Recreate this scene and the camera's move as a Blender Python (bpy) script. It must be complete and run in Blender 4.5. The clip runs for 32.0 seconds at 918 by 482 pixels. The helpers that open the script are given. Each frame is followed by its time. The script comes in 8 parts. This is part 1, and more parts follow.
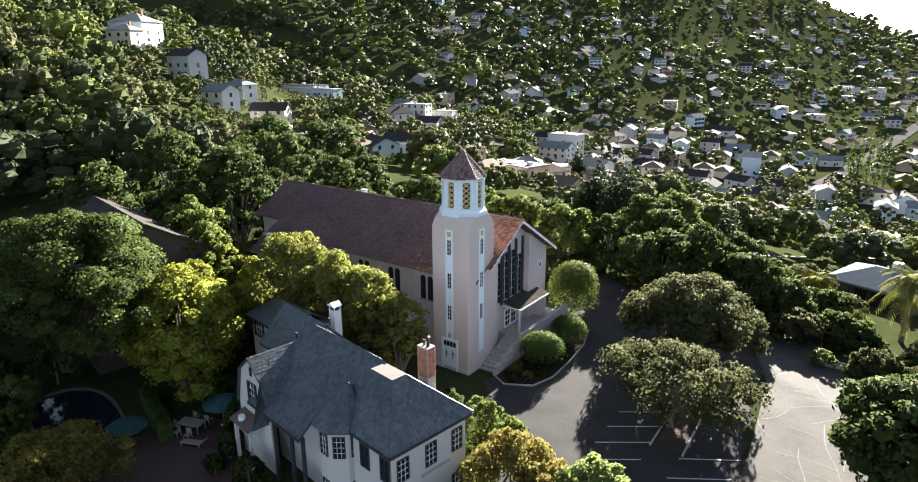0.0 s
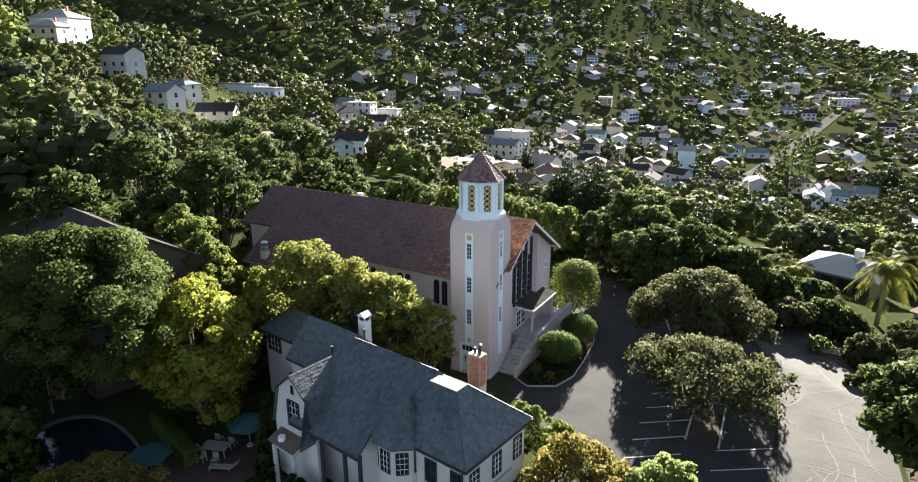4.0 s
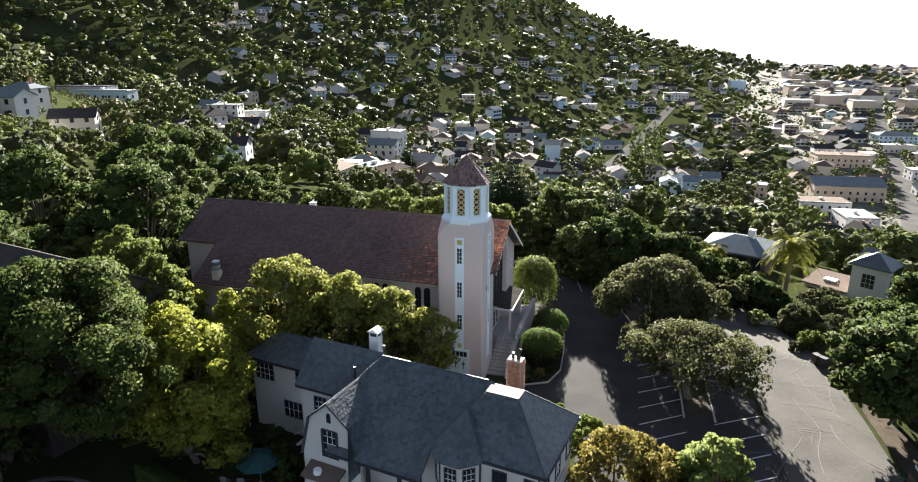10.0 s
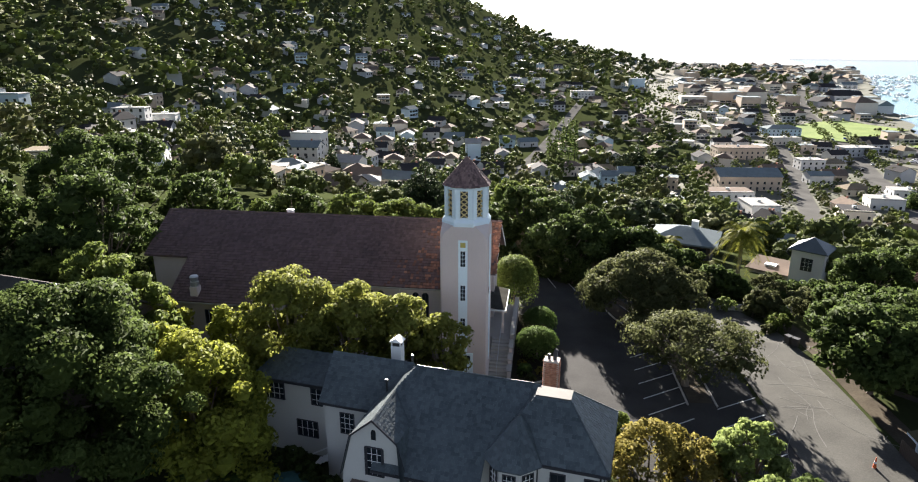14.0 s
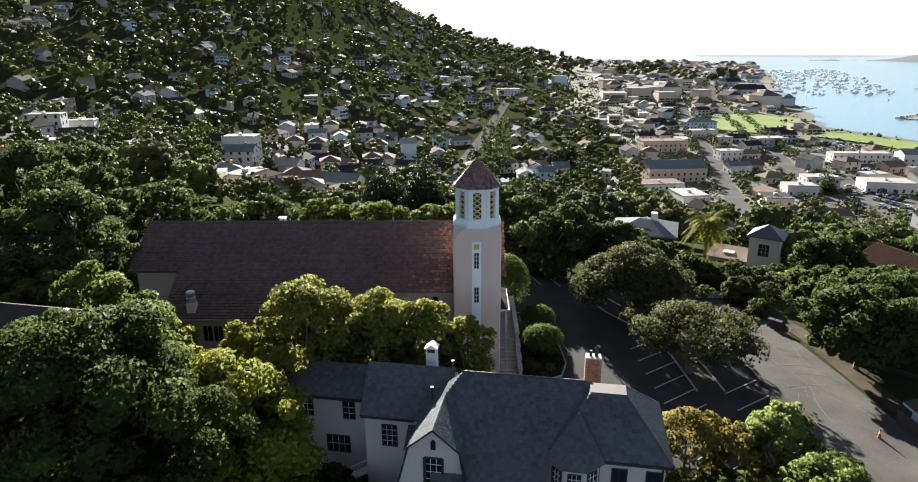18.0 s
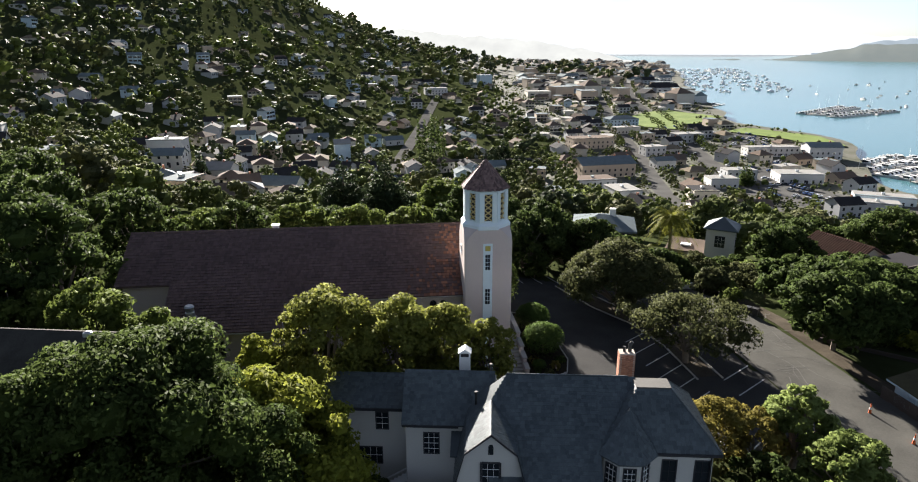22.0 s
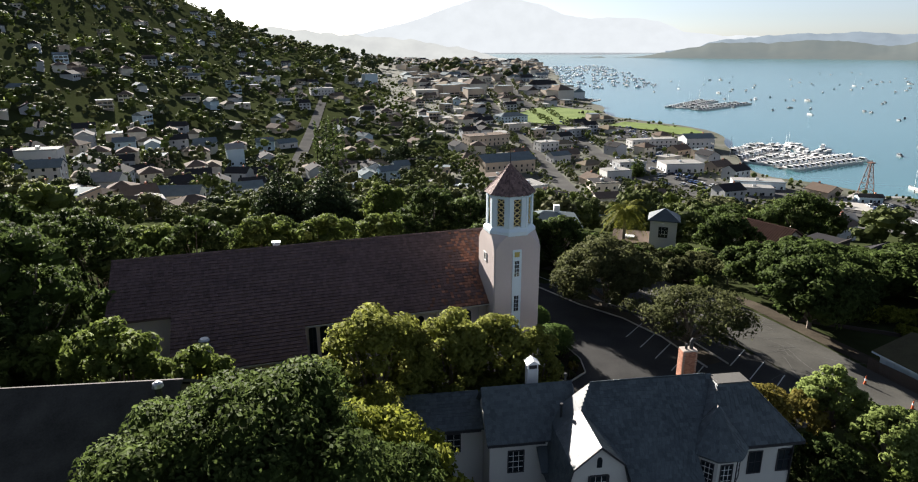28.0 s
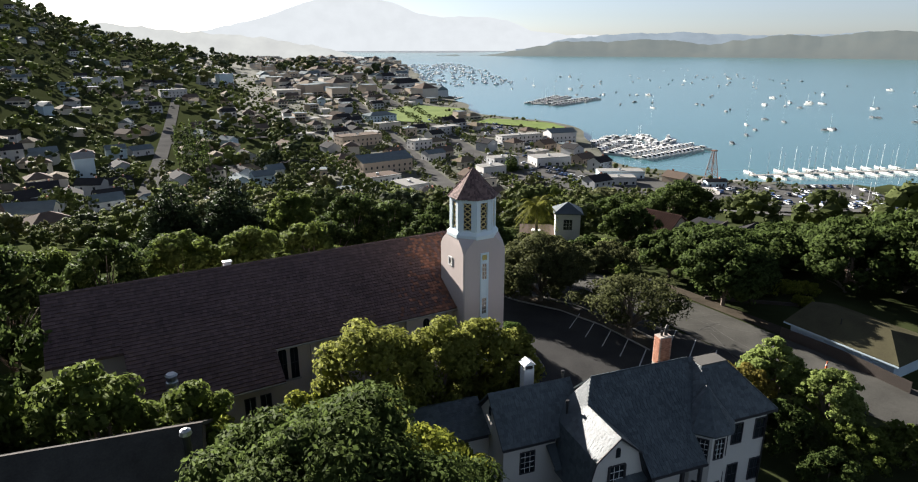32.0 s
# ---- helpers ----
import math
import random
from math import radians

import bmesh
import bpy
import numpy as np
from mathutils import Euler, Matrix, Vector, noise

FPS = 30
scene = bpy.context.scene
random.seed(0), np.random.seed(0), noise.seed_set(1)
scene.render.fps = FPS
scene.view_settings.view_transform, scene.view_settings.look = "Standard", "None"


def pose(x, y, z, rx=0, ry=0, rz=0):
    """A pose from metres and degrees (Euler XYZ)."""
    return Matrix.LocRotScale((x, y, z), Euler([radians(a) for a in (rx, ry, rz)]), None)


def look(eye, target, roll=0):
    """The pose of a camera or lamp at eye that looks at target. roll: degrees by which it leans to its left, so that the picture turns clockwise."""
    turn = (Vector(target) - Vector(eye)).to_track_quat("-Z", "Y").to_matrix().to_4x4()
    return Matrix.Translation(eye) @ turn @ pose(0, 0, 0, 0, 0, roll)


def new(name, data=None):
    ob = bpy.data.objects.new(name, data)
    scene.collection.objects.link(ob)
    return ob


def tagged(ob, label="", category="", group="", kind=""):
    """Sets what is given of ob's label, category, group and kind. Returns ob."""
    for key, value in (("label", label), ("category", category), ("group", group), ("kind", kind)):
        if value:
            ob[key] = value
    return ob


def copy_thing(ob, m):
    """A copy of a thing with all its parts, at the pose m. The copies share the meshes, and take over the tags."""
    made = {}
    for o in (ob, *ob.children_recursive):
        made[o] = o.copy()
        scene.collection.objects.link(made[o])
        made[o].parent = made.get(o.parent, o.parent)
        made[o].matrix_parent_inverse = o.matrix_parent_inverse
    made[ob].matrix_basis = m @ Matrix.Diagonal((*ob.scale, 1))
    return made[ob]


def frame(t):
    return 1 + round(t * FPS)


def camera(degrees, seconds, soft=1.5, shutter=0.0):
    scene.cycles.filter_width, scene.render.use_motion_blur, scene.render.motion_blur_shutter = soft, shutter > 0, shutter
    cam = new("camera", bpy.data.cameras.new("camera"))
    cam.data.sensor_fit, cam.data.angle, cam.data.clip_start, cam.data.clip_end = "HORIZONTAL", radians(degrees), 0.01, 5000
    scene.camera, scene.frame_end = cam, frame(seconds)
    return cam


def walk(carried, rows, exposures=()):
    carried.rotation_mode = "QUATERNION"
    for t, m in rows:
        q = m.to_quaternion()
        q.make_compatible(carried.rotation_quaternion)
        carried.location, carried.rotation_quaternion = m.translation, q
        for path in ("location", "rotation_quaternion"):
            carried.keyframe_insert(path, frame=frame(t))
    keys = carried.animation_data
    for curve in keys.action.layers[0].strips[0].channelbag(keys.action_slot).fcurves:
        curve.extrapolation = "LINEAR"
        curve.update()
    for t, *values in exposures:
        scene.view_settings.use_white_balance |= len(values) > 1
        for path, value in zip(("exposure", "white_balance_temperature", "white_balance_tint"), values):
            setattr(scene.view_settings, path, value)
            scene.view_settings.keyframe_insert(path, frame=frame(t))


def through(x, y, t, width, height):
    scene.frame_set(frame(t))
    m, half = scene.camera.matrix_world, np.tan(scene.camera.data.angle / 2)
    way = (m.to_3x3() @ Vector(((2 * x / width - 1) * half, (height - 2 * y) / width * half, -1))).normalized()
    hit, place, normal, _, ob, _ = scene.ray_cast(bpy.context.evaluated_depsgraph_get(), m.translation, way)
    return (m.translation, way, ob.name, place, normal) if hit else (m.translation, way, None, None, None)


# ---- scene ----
cam = camera(71.7, 32.0, soft=1.1)
PATH = [
    (0, (34.874, -48.799, 30.773), (33.748, -47.247, 30.203), -0.2),
    (1, (32.981, -49.675, 30.969), (31.906, -48.09, 30.393), -0.2),
    (2, (31.193, -50.704, 31.039), (30.162, -49.09, 30.462), -0.1),
    (3, (29.286, -51.534, 31.174), (28.305, -49.891, 30.594), -0.1),
    (6, (23.949, -54.233, 31.159), (23.09, -52.521, 30.582), -0.4),
    (7, (21.955, -54.821, 31.329), (21.196, -53.066, 30.746), -0.3),
    (8, (20.025, -55.35, 31.458), (19.353, -53.561, 30.871), -0.0),
    (9, (18.055, -55.92, 31.506), (17.454, -54.105, 30.921), -0.2),
    (10, (15.979, -56.321, 31.54), (15.436, -54.487, 30.955), -0.1),
    (11, (13.8, -56.548, 31.573), (13.326, -54.695, 30.987), -0.1),
    (12, (11.635, -56.874, 31.578), (11.222, -55.007, 30.992), -0.1),
    (13, (9.639, -57.049, 31.588), (9.29, -55.169, 31.0), -0.2),
    (14, (7.472, -57.312, 31.616), (7.204, -55.419, 31.029), 0.0),
    (17, (1.514, -57.481, 31.798), (1.429, -55.573, 31.208), -0.4),
    (18, (-0.468, -57.463, 31.8), (-0.505, -55.553, 31.209), -0.4),
    (19, (-2.358, -57.324, 31.805), (-2.355, -55.414, 31.212), -0.3),
    (20, (-4.337, -57.314, 31.863), (-4.287, -55.404, 31.27), -0.3),
    (21, (-6.265, -57.152, 31.977), (-6.136, -55.247, 31.381), -0.2),
    (22, (-8.276, -56.808, 32.05), (-8.077, -54.908, 31.455), -0.2),
    (23, (-10.319, -56.097, 32.085), (-10.057, -54.206, 31.488), -0.2),
    (24, (-12.425, -55.493, 32.211), (-12.105, -53.612, 31.614), -0.2),
    (25, (-14.554, -54.804, 32.347), (-14.172, -52.935, 31.748), -0.2),
    (28, (-20.45, -52.278, 32.368), (-19.897, -50.452, 31.768), -0.2),
    (29, (-22.574, -51.443, 32.44), (-21.939, -49.643, 31.84), -0.3),
    (30, (-24.666, -50.58, 32.571), (-23.943, -48.815, 31.968), -0.1),
    (31, (-26.685, -49.718, 32.709), (-25.835, -48.01, 32.107), -0.3),
    (32, (-28.471, -48.301, 32.917), (-27.534, -46.641, 32.311), 0.0),
]
walk(cam, [(t, look(eye, target, roll)) for t, eye, target, roll in PATH],
     [(0, 3.25, 6400, 13), (16, 2.6, 6400, 13), (32, 1.9, 6300, 12)])

# ---- body ----
# world, sun, exposure
SUN_EL, SUN_AZ = radians(18.5), radians(-10.0)
world = bpy.data.worlds.new("sky")
scene.world = world
world.use_nodes = True
wn, wl = world.node_tree.nodes, world.node_tree.links
sky = wn.new("ShaderNodeTexSky")
sky.sky_type = 'NISHITA'
sky.sun_disc = False
sky.sun_elevation, sky.sun_rotation = SUN_EL, SUN_AZ
sky.dust_density, sky.air_density, sky.ozone_density = 0.4, 0.7, 3.0
wn["Background"].inputs["Strength"].default_value = 0.05
hazy = wn.new("ShaderNodeHueSaturation")
hazy.inputs["Saturation"].default_value = 0.6
hazy.inputs["Value"].default_value = 0.66
wl.new(sky.outputs["Color"], hazy.inputs["Color"])
wl.new(hazy.outputs["Color"], wn["Background"].inputs["Color"])
sun_dir = Vector((math.sin(SUN_AZ) * math.cos(SUN_EL), math.cos(SUN_AZ) * math.cos(SUN_EL), math.sin(SUN_EL)))
sun = new("sun", bpy.data.lights.new("sun", "SUN"))
sun.data.energy, sun.data.angle, sun.data.color = 5.0, radians(0.6), (1.0, 0.93, 0.82)
sun.rotation_mode = "QUATERNION"
sun.rotation_quaternion = sun_dir.to_track_quat("Z", "Y")


# ---- materials ----
def node(nt, kind, **inputs):
    n = nt.nodes.new(kind)
    for k, v in inputs.items():
        n.inputs[k.replace("_", " ")].default_value = v
    return n


def mat(name, col, rough=0.85, var=0.2, big=0.35, fine=6.0, bump=0.15, metal=0.0, island=0.0, perob=0.0,
        other=None, leafy=0.0, spec=0.4, stretch=(1, 1, 1)):
    """Colour varied at two scales, by mesh island and by object; other: the colour that the variation leans to."""
    m = bpy.data.materials.new(name)
    m.use_nodes = True
    nt = m.node_tree
    out, p = nt.nodes["Material Output"], nt.nodes["Principled BSDF"]
    geo = nt.nodes.new("ShaderNodeNewGeometry")
    vm = nt.nodes.new("ShaderNodeVectorMath")
    vm.operation = "MULTIPLY"
    vm.inputs[1].default_value = stretch
    nt.links.new(geo.outputs["Position"], vm.inputs[0])
    n1 = node(nt, "ShaderNodeTexNoise", Scale=big, Detail=3.0)
    n2 = node(nt, "ShaderNodeTexNoise", Scale=fine, Detail=4.0, Roughness=0.65)
    for n in (n1, n2):
        nt.links.new(vm.outputs[0], n.inputs["Vector"])

    def math_node(op, a, b):
        q = nt.nodes.new("ShaderNodeMath")
        q.operation = op
        for i, x in enumerate((a, b)):
            if isinstance(x, (int, float)):
                q.inputs[i].default_value = x
            else:
                nt.links.new(x, q.inputs[i])
        return q.outputs[0]

    v = math_node("ADD", math_node("MULTIPLY", n1.outputs[0], 0.9), math_node("MULTIPLY", n2.outputs[0], 0.6))
    v = math_node("SUBTRACT", v, 0.25)
    if island:
        r = math_node("MULTIPLY", math_node("SUBTRACT", geo.outputs["Random Per Island"], 0.5), island)
        v = math_node("ADD", v, r)
    if perob:
        oi = nt.nodes.new("ShaderNodeObjectInfo")
        v = math_node("ADD", v, math_node("MULTIPLY", math_node("SUBTRACT", oi.outputs["Random"], 0.5), perob))
    mix = nt.nodes.new("ShaderNodeMix")
    mix.data_type = "RGBA"
    mix.clamp_factor = True
    lo = [c * (1 - var) for c in col]
    hi = [min(1, c * (1 + var)) for c in (other or col)]
    mix.inputs["A"].default_value, mix.inputs["B"].default_value = (*lo, 1), (*hi, 1)
    nt.links.new(v, mix.inputs["Factor"])
    nt.links.new(mix.outputs["Result"], p.inputs["Base Color"])
    p.inputs["Roughness"].default_value = rough
    p.inputs["Metallic"].default_value = metal
    p.inputs["Specular IOR Level"].default_value = 0.03 if leafy else spec
    if bump:
        b = node(nt, "ShaderNodeBump", Strength=bump, Distance=0.05)
        nt.links.new(n2.outputs[0], b.inputs["Height"])
        nt.links.new(b.outputs["Normal"], p.inputs["Normal"])
    if leafy:
        tr = nt.nodes.new("ShaderNodeBsdfTranslucent")
        nt.links.new(mix.outputs["Result"], tr.inputs["Color"])
        ms = nt.nodes.new("ShaderNodeMixShader")
        ms.inputs[0].default_value = leafy
        nt.links.new(p.outputs[0], ms.inputs[1])
        nt.links.new(tr.outputs[0], ms.inputs[2])
        nt.links.new(ms.outputs[0], out.inputs["Surface"])
    return m


M_STUCCO = mat("pink stucco", (0.55, 0.475, 0.445), 0.92, 0.1, 0.5, 9, 0.25, stretch=(1, 1, 0.35), spec=0.2)
M_TRIM = mat("pale blue paint", (0.68, 0.78, 0.82), 0.6, 0.06, 0.8, 12, 0.08)
M_TILE = mat("brown clay tile", (0.1, 0.07, 0.069), 0.8, 0.3, 0.25, 5, 0.3, island=0.55, other=(0.128, 0.086, 0.08), spec=0.15)
M_TILE_PALE = mat("weathered belfry tile", (0.14, 0.095, 0.09), 0.8, 0.35, 0.5, 6, 0.3, island=0.8, other=(0.21, 0.14, 0.125), spec=0.15)
M_TILE_ORANGE = mat("orange clay tile", (0.15, 0.085, 0.066), 0.8, 0.35, 0.6, 5, 0.3, island=0.9, perob=0.9, other=(0.235, 0.115, 0.075), spec=0.15)
M_SLATE = mat("blue grey slate", (0.045, 0.06, 0.066), 0.45, 0.25, 0.4, 7, 0.35, island=0.6, other=(0.08, 0.098, 0.104), spec=0.4)
M_CREAM = mat("cream stucco", (0.54, 0.525, 0.48), 0.9, 0.08, 0.5, 8, 0.2, spec=0.2)
M_BRICK = mat("red brick", (0.32, 0.13, 0.08), 0.9, 0.3, 2.0, 9, 0.3, perob=0.8, other=(0.4, 0.19, 0.12))
M_MORTAR = mat("mortar", (0.42, 0.36, 0.31), 0.95, 0.15, 1, 12, 0.3)
M_DARKWOOD = mat("dark painted wood", (0.035, 0.035, 0.04), 0.6, 0.3, 1, 14, 0.1)
M_WHITE = mat("white paint", (0.78, 0.78, 0.76), 0.6, 0.06, 0.7, 10, 0.08)
M_METAL = mat("galvanised metal", (0.45, 0.47, 0.48), 0.4, 0.2, 1, 10, 0.1, metal=0.8)
M_BLACK = mat("black metal", (0.03, 0.03, 0.03), 0.5, 0.2, 1, 10, 0.1)
M_GLASS = mat("dark window glass", (0.02, 0.025, 0.03), 0.08, 0.3, 0.6, 2, 0.0, spec=0.6)
M_AMBER = mat("amber glass", (0.45, 0.38, 0.1), 0.3, 0.3, 1, 6, 0.05)
M_GOLD = mat("gilded lattice", (0.6, 0.48, 0.22), 0.5, 0.2, 1, 10, 0.05)
M_ASPHALT = mat("asphalt", (0.03, 0.03, 0.031), 0.9, 0.35, 0.3, 8, 0.35, other=(0.05, 0.049, 0.047), spec=0.05)
M_ROAD = mat("worn asphalt road", (0.047, 0.046, 0.042), 0.85, 0.4, 0.25, 7, 0.35, other=(0.082, 0.08, 0.071), spec=0.06)
M_STREET = mat("grey town street", (0.075, 0.075, 0.074), 0.95, 0.25, 0.1, 3, 0.1, other=(0.115, 0.113, 0.107), spec=0.0)
# Paler than the road: the sealant's sun glare is put into its colour
M_SEAL = mat("glare-paled crack sealant", (0.11, 0.108, 0.1), 0.75, 0.2, 1, 10, 0.05, spec=0.12)
M_LINE = mat("worn white line", (0.45, 0.45, 0.44), 0.8, 0.25, 2, 14, 0.1)
M_SHINGLE = mat("dark grey shingle", (0.035, 0.034, 0.031), 0.95, 0.45, 0.8, 9, 0.4, spec=0.0, other=(0.06, 0.058, 0.05))
M_SHEDROOF = mat("mossy brown shingle", (0.06, 0.05, 0.035), 0.95, 0.35, 0.4, 5, 0.4, spec=0.03, other=(0.075, 0.072, 0.04))
M_CONC = mat("concrete", (0.36, 0.34, 0.31), 0.9, 0.18, 0.5, 8, 0.25, spec=0.2)
M_GRAVEL = mat("pale gravel", (0.26, 0.24, 0.21), 0.95, 0.2, 0.6, 14, 0.4)
M_EARTH = mat("leaf litter earth", (0.027, 0.03, 0.014), 0.95, 0.4, 0.03, 0.6, 0.4, other=(0.04, 0.049, 0.021), spec=0.0)
M_DIRT = mat("dry brown dirt", (0.04, 0.034, 0.026), 0.95, 0.35, 0.5, 5, 0.5, other=(0.078, 0.066, 0.05), spec=0.02)
M_TOWN = mat("paved and planted town ground", (0.06, 0.075, 0.035), 0.95, 0.3, 0.05, 0.35, 0.1, other=(0.135, 0.13, 0.115), spec=0.05)
M_RUST = mat("dark rusty steel", (0.16, 0.075, 0.05), 0.8, 0.4, 1, 6, 0.2)
M_HULL = mat("dark boat hull", (0.06, 0.075, 0.09), 0.5, 0.3, 0.05, 3, 0.0, perob=0.8, other=(0.2, 0.21, 0.22))
M_ORANGE = mat("faded orange plastic", (0.6, 0.12, 0.03), 0.6, 0.1, 2, 9, 0.05)
M_LITTER = mat("shaded soil", (0.03, 0.026, 0.018), 0.95, 0.3, 0.3, 6, 0.4, spec=0.0)
M_BRICKPAVE = mat("dark brick paving", (0.055, 0.034, 0.028), 0.9, 0.3, 0.5, 9, 0.3)
M_DARKSIDING = mat("dark brown siding", (0.06, 0.048, 0.04), 0.85, 0.25, 0.5, 8, 0.15)
M_LAWN = mat("green lawn", (0.10, 0.17, 0.035), 0.95, 0.3, 0.08, 3, 0.3, other=(0.16, 0.2, 0.06), spec=0.05)
M_HEDGE = mat("clipped hedge leaves", (0.085, 0.13, 0.034), 0.7, 0.35, 0.6, 5, 0.0, island=0.4, leafy=0.45)
M_BARK = mat("grey bark", (0.17, 0.14, 0.115), 0.95, 0.35, 0.8, 10, 0.5, stretch=(1, 1, 0.3), spec=0.1)
M_WATER = mat("bay water", (0.075, 0.175, 0.2), 0.2, 0.15, 0.004, 0.25, 0.10, spec=0.3)
M_POOL = mat("dark pool water", (0.008, 0.014, 0.02), 0.05, 0.2, 0.1, 1.5, 0.03, spec=0.25)
# Pool rim and garden furniture: the trees' shade is put into these two colours
M_STONE = mat("darkened stone", (0.1, 0.095, 0.085), 0.8, 0.3, 0.6, 8, 0.3)
M_GREYWOOD = mat("grey-dimmed teak", (0.2, 0.19, 0.17), 0.8, 0.25, 1, 12, 0.2)
M_TEAL = mat("teal canvas", (0.009, 0.05, 0.047), 0.8, 0.2, 1, 8, 0.1)
def leaves_of(name, lo, hi, spread=0.4, through=0.5):
    return mat(name, lo, 0.65, 0.35, 0.35, 2.5, 0, island=spread, leafy=through, other=hi)


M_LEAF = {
    # Lighter than the near leaves: haze over the slopes is put in these colours
    "wood_oak": leaves_of("haze-lightened oak leaves", (0.05, 0.072, 0.026), (0.115, 0.135, 0.05), 0.7),
    "wood_dusty": leaves_of("haze-lightened grey green leaves", (0.068, 0.078, 0.036), (0.135, 0.14, 0.066), 0.7),
    "wood_bright": leaves_of("haze-lightened bright leaves", (0.085, 0.115, 0.03), (0.16, 0.19, 0.058), 0.7),
    "wood_dark": leaves_of("haze-lightened conifer leaves", (0.034, 0.048, 0.026), (0.062, 0.078, 0.038), 0.5, 0.3),
    "oak": leaves_of("oak leaves", (0.03, 0.05, 0.015), (0.076, 0.105, 0.031), 0.6),
    "garden": leaves_of("garden tree leaves", (0.037, 0.058, 0.017), (0.085, 0.115, 0.033), 0.6),
    "dusty": leaves_of("dusty green leaves", (0.048, 0.058, 0.024), (0.1, 0.108, 0.045)),
    "bright": leaves_of("bright green leaves", (0.068, 0.1, 0.022), (0.135, 0.17, 0.042)),
    "yellow": leaves_of("yellow green leaves", (0.1, 0.13, 0.022), (0.26, 0.275, 0.044), 0.6),
    "olive": leaves_of("olive green leaves", (0.105, 0.13, 0.028), (0.24, 0.25, 0.058)),
    "pale": leaves_of("pale green leaves", (0.12, 0.165, 0.045), (0.22, 0.27, 0.085)),
    "brown": leaves_of("bronze leaves", (0.115, 0.105, 0.028), (0.225, 0.19, 0.048)),
    "dark": leaves_of("dark conifer leaves", (0.022, 0.034, 0.018), (0.038, 0.055, 0.024), 0.42, 0.2),
    "palm": leaves_of("palm fronds", (0.07, 0.09, 0.015), (0.19, 0.19, 0.035)),
}
M_WALLS = [mat("house wall " + n, c, 0.85, 0.1, 0.4, 6, 0.1) for n, c in
           (("white", (0.5, 0.495, 0.48)), ("cream", (0.55, 0.5, 0.42)), ("grey", (0.36, 0.37, 0.38)), ("tan", (0.42, 0.34, 0.26)), ("blue", (0.42, 0.52, 0.58)))]
M_ROOFS = [mat("roofing " + n, c, 0.9, 0.25, 0.5, 4, 0.2, spec=0.04) for n, c in
           (("grey", (0.14, 0.17, 0.18)), ("brown", (0.13, 0.1, 0.08)), ("pale", (0.27, 0.265, 0.25)), ("dark", (0.035, 0.034, 0.036)), ("red", (0.11, 0.066, 0.052)), ("tan", (0.17, 0.14, 0.1)))]
M_CARS = [mat("car paint " + n, c, 0.25, 0.03, 0.5, 3, 0, spec=0.6) for n, c in
          (("white", (0.75, 0.75, 0.75)), ("silver", (0.4, 0.41, 0.42)), ("black", (0.02, 0.02, 0.022)), ("blue", (0.05, 0.1, 0.25)))]


# ---- builders ----
def part(name, bm, material, parent=None, label="", kind=""):
    me = bpy.data.meshes.new(name)
    bm.to_mesh(me)
    bm.free()
    me.materials.append(material)
    ob = new(name, me)
    ob.parent = parent
    if label or kind:
        tagged(ob, label, kind=kind)
    return ob


def piece(name, me, parent, m=None, kind="", label=""):
    ob = new(name, me)
    ob.parent = parent
    if m is not None:
        ob.matrix_basis = m
    if label or kind:
        tagged(ob, label, kind=kind)
    return ob


def thing(name, label, category, m=None, group="", kind=""):
    ob = new(name)
    ob.empty_display_size = 0.3
    if m is not None:
        ob.matrix_basis = m
    return tagged(ob, label, category, group, kind)


def box(bm, x0, x1, y0, y1, z0, z1, m=None):
    vs = [bm.verts.new((m @ Vector(c)) if m is not None else c) for c in
          ((x0, y0, z0), (x1, y0, z0), (x1, y1, z0), (x0, y1, z0), (x0, y0, z1), (x1, y0, z1), (x1, y1, z1), (x0, y1, z1))]
    for f in ((3, 2, 1, 0), (4, 5, 6, 7), (0, 1, 5, 4), (1, 2, 6, 5), (2, 3, 7, 6), (3, 0, 4, 7)):
        bm.faces.new([vs[i] for i in f])
    return bm


def boxes(*rows):
    bm = bmesh.new()
    for r in rows:
        box(bm, *r)
    return bm


def soft(bm, w=0.02, seg=1):
    bmesh.ops.bevel(bm, geom=bm.edges[:], offset=w, segments=seg, affect="EDGES", profile=0.7)
    return bm


def prism(bm, poly, direction):
    """A closed slab: the polygon's points moved along direction."""
    a = [bm.verts.new(p) for p in poly]
    b = [bm.verts.new(Vector(p) + Vector(direction)) for p in poly]
    bm.faces.new(a)
    bm.faces.new(b[::-1])
    n = len(poly)
    for i in range(n):
        bm.faces.new((a[i], b[i], b[(i + 1) % n], a[(i + 1) % n]))
    bmesh.ops.recalc_face_normals(bm, faces=bm.faces[:])
    return bm


def ring(n, r, z, cx=0.0, cy=0.0, turn=0.0):
    return [(cx + r * math.cos(turn + 2 * math.pi * i / n), cy + r * math.sin(turn + 2 * math.pi * i / n), z) for i in range(n)]


def loft(bm, rings, cap=True):
    rows = [[bm.verts.new(p) for p in r] for r in rings]
    n = len(rows[0])
    for a, b in zip(rows, rows[1:]):
        for i in range(n):
            bm.faces.new((a[i], a[(i + 1) % n], b[(i + 1) % n], b[i]))
    if cap:
        bm.faces.new(rows[0][::-1])
        bm.faces.new(rows[-1])
    return bm


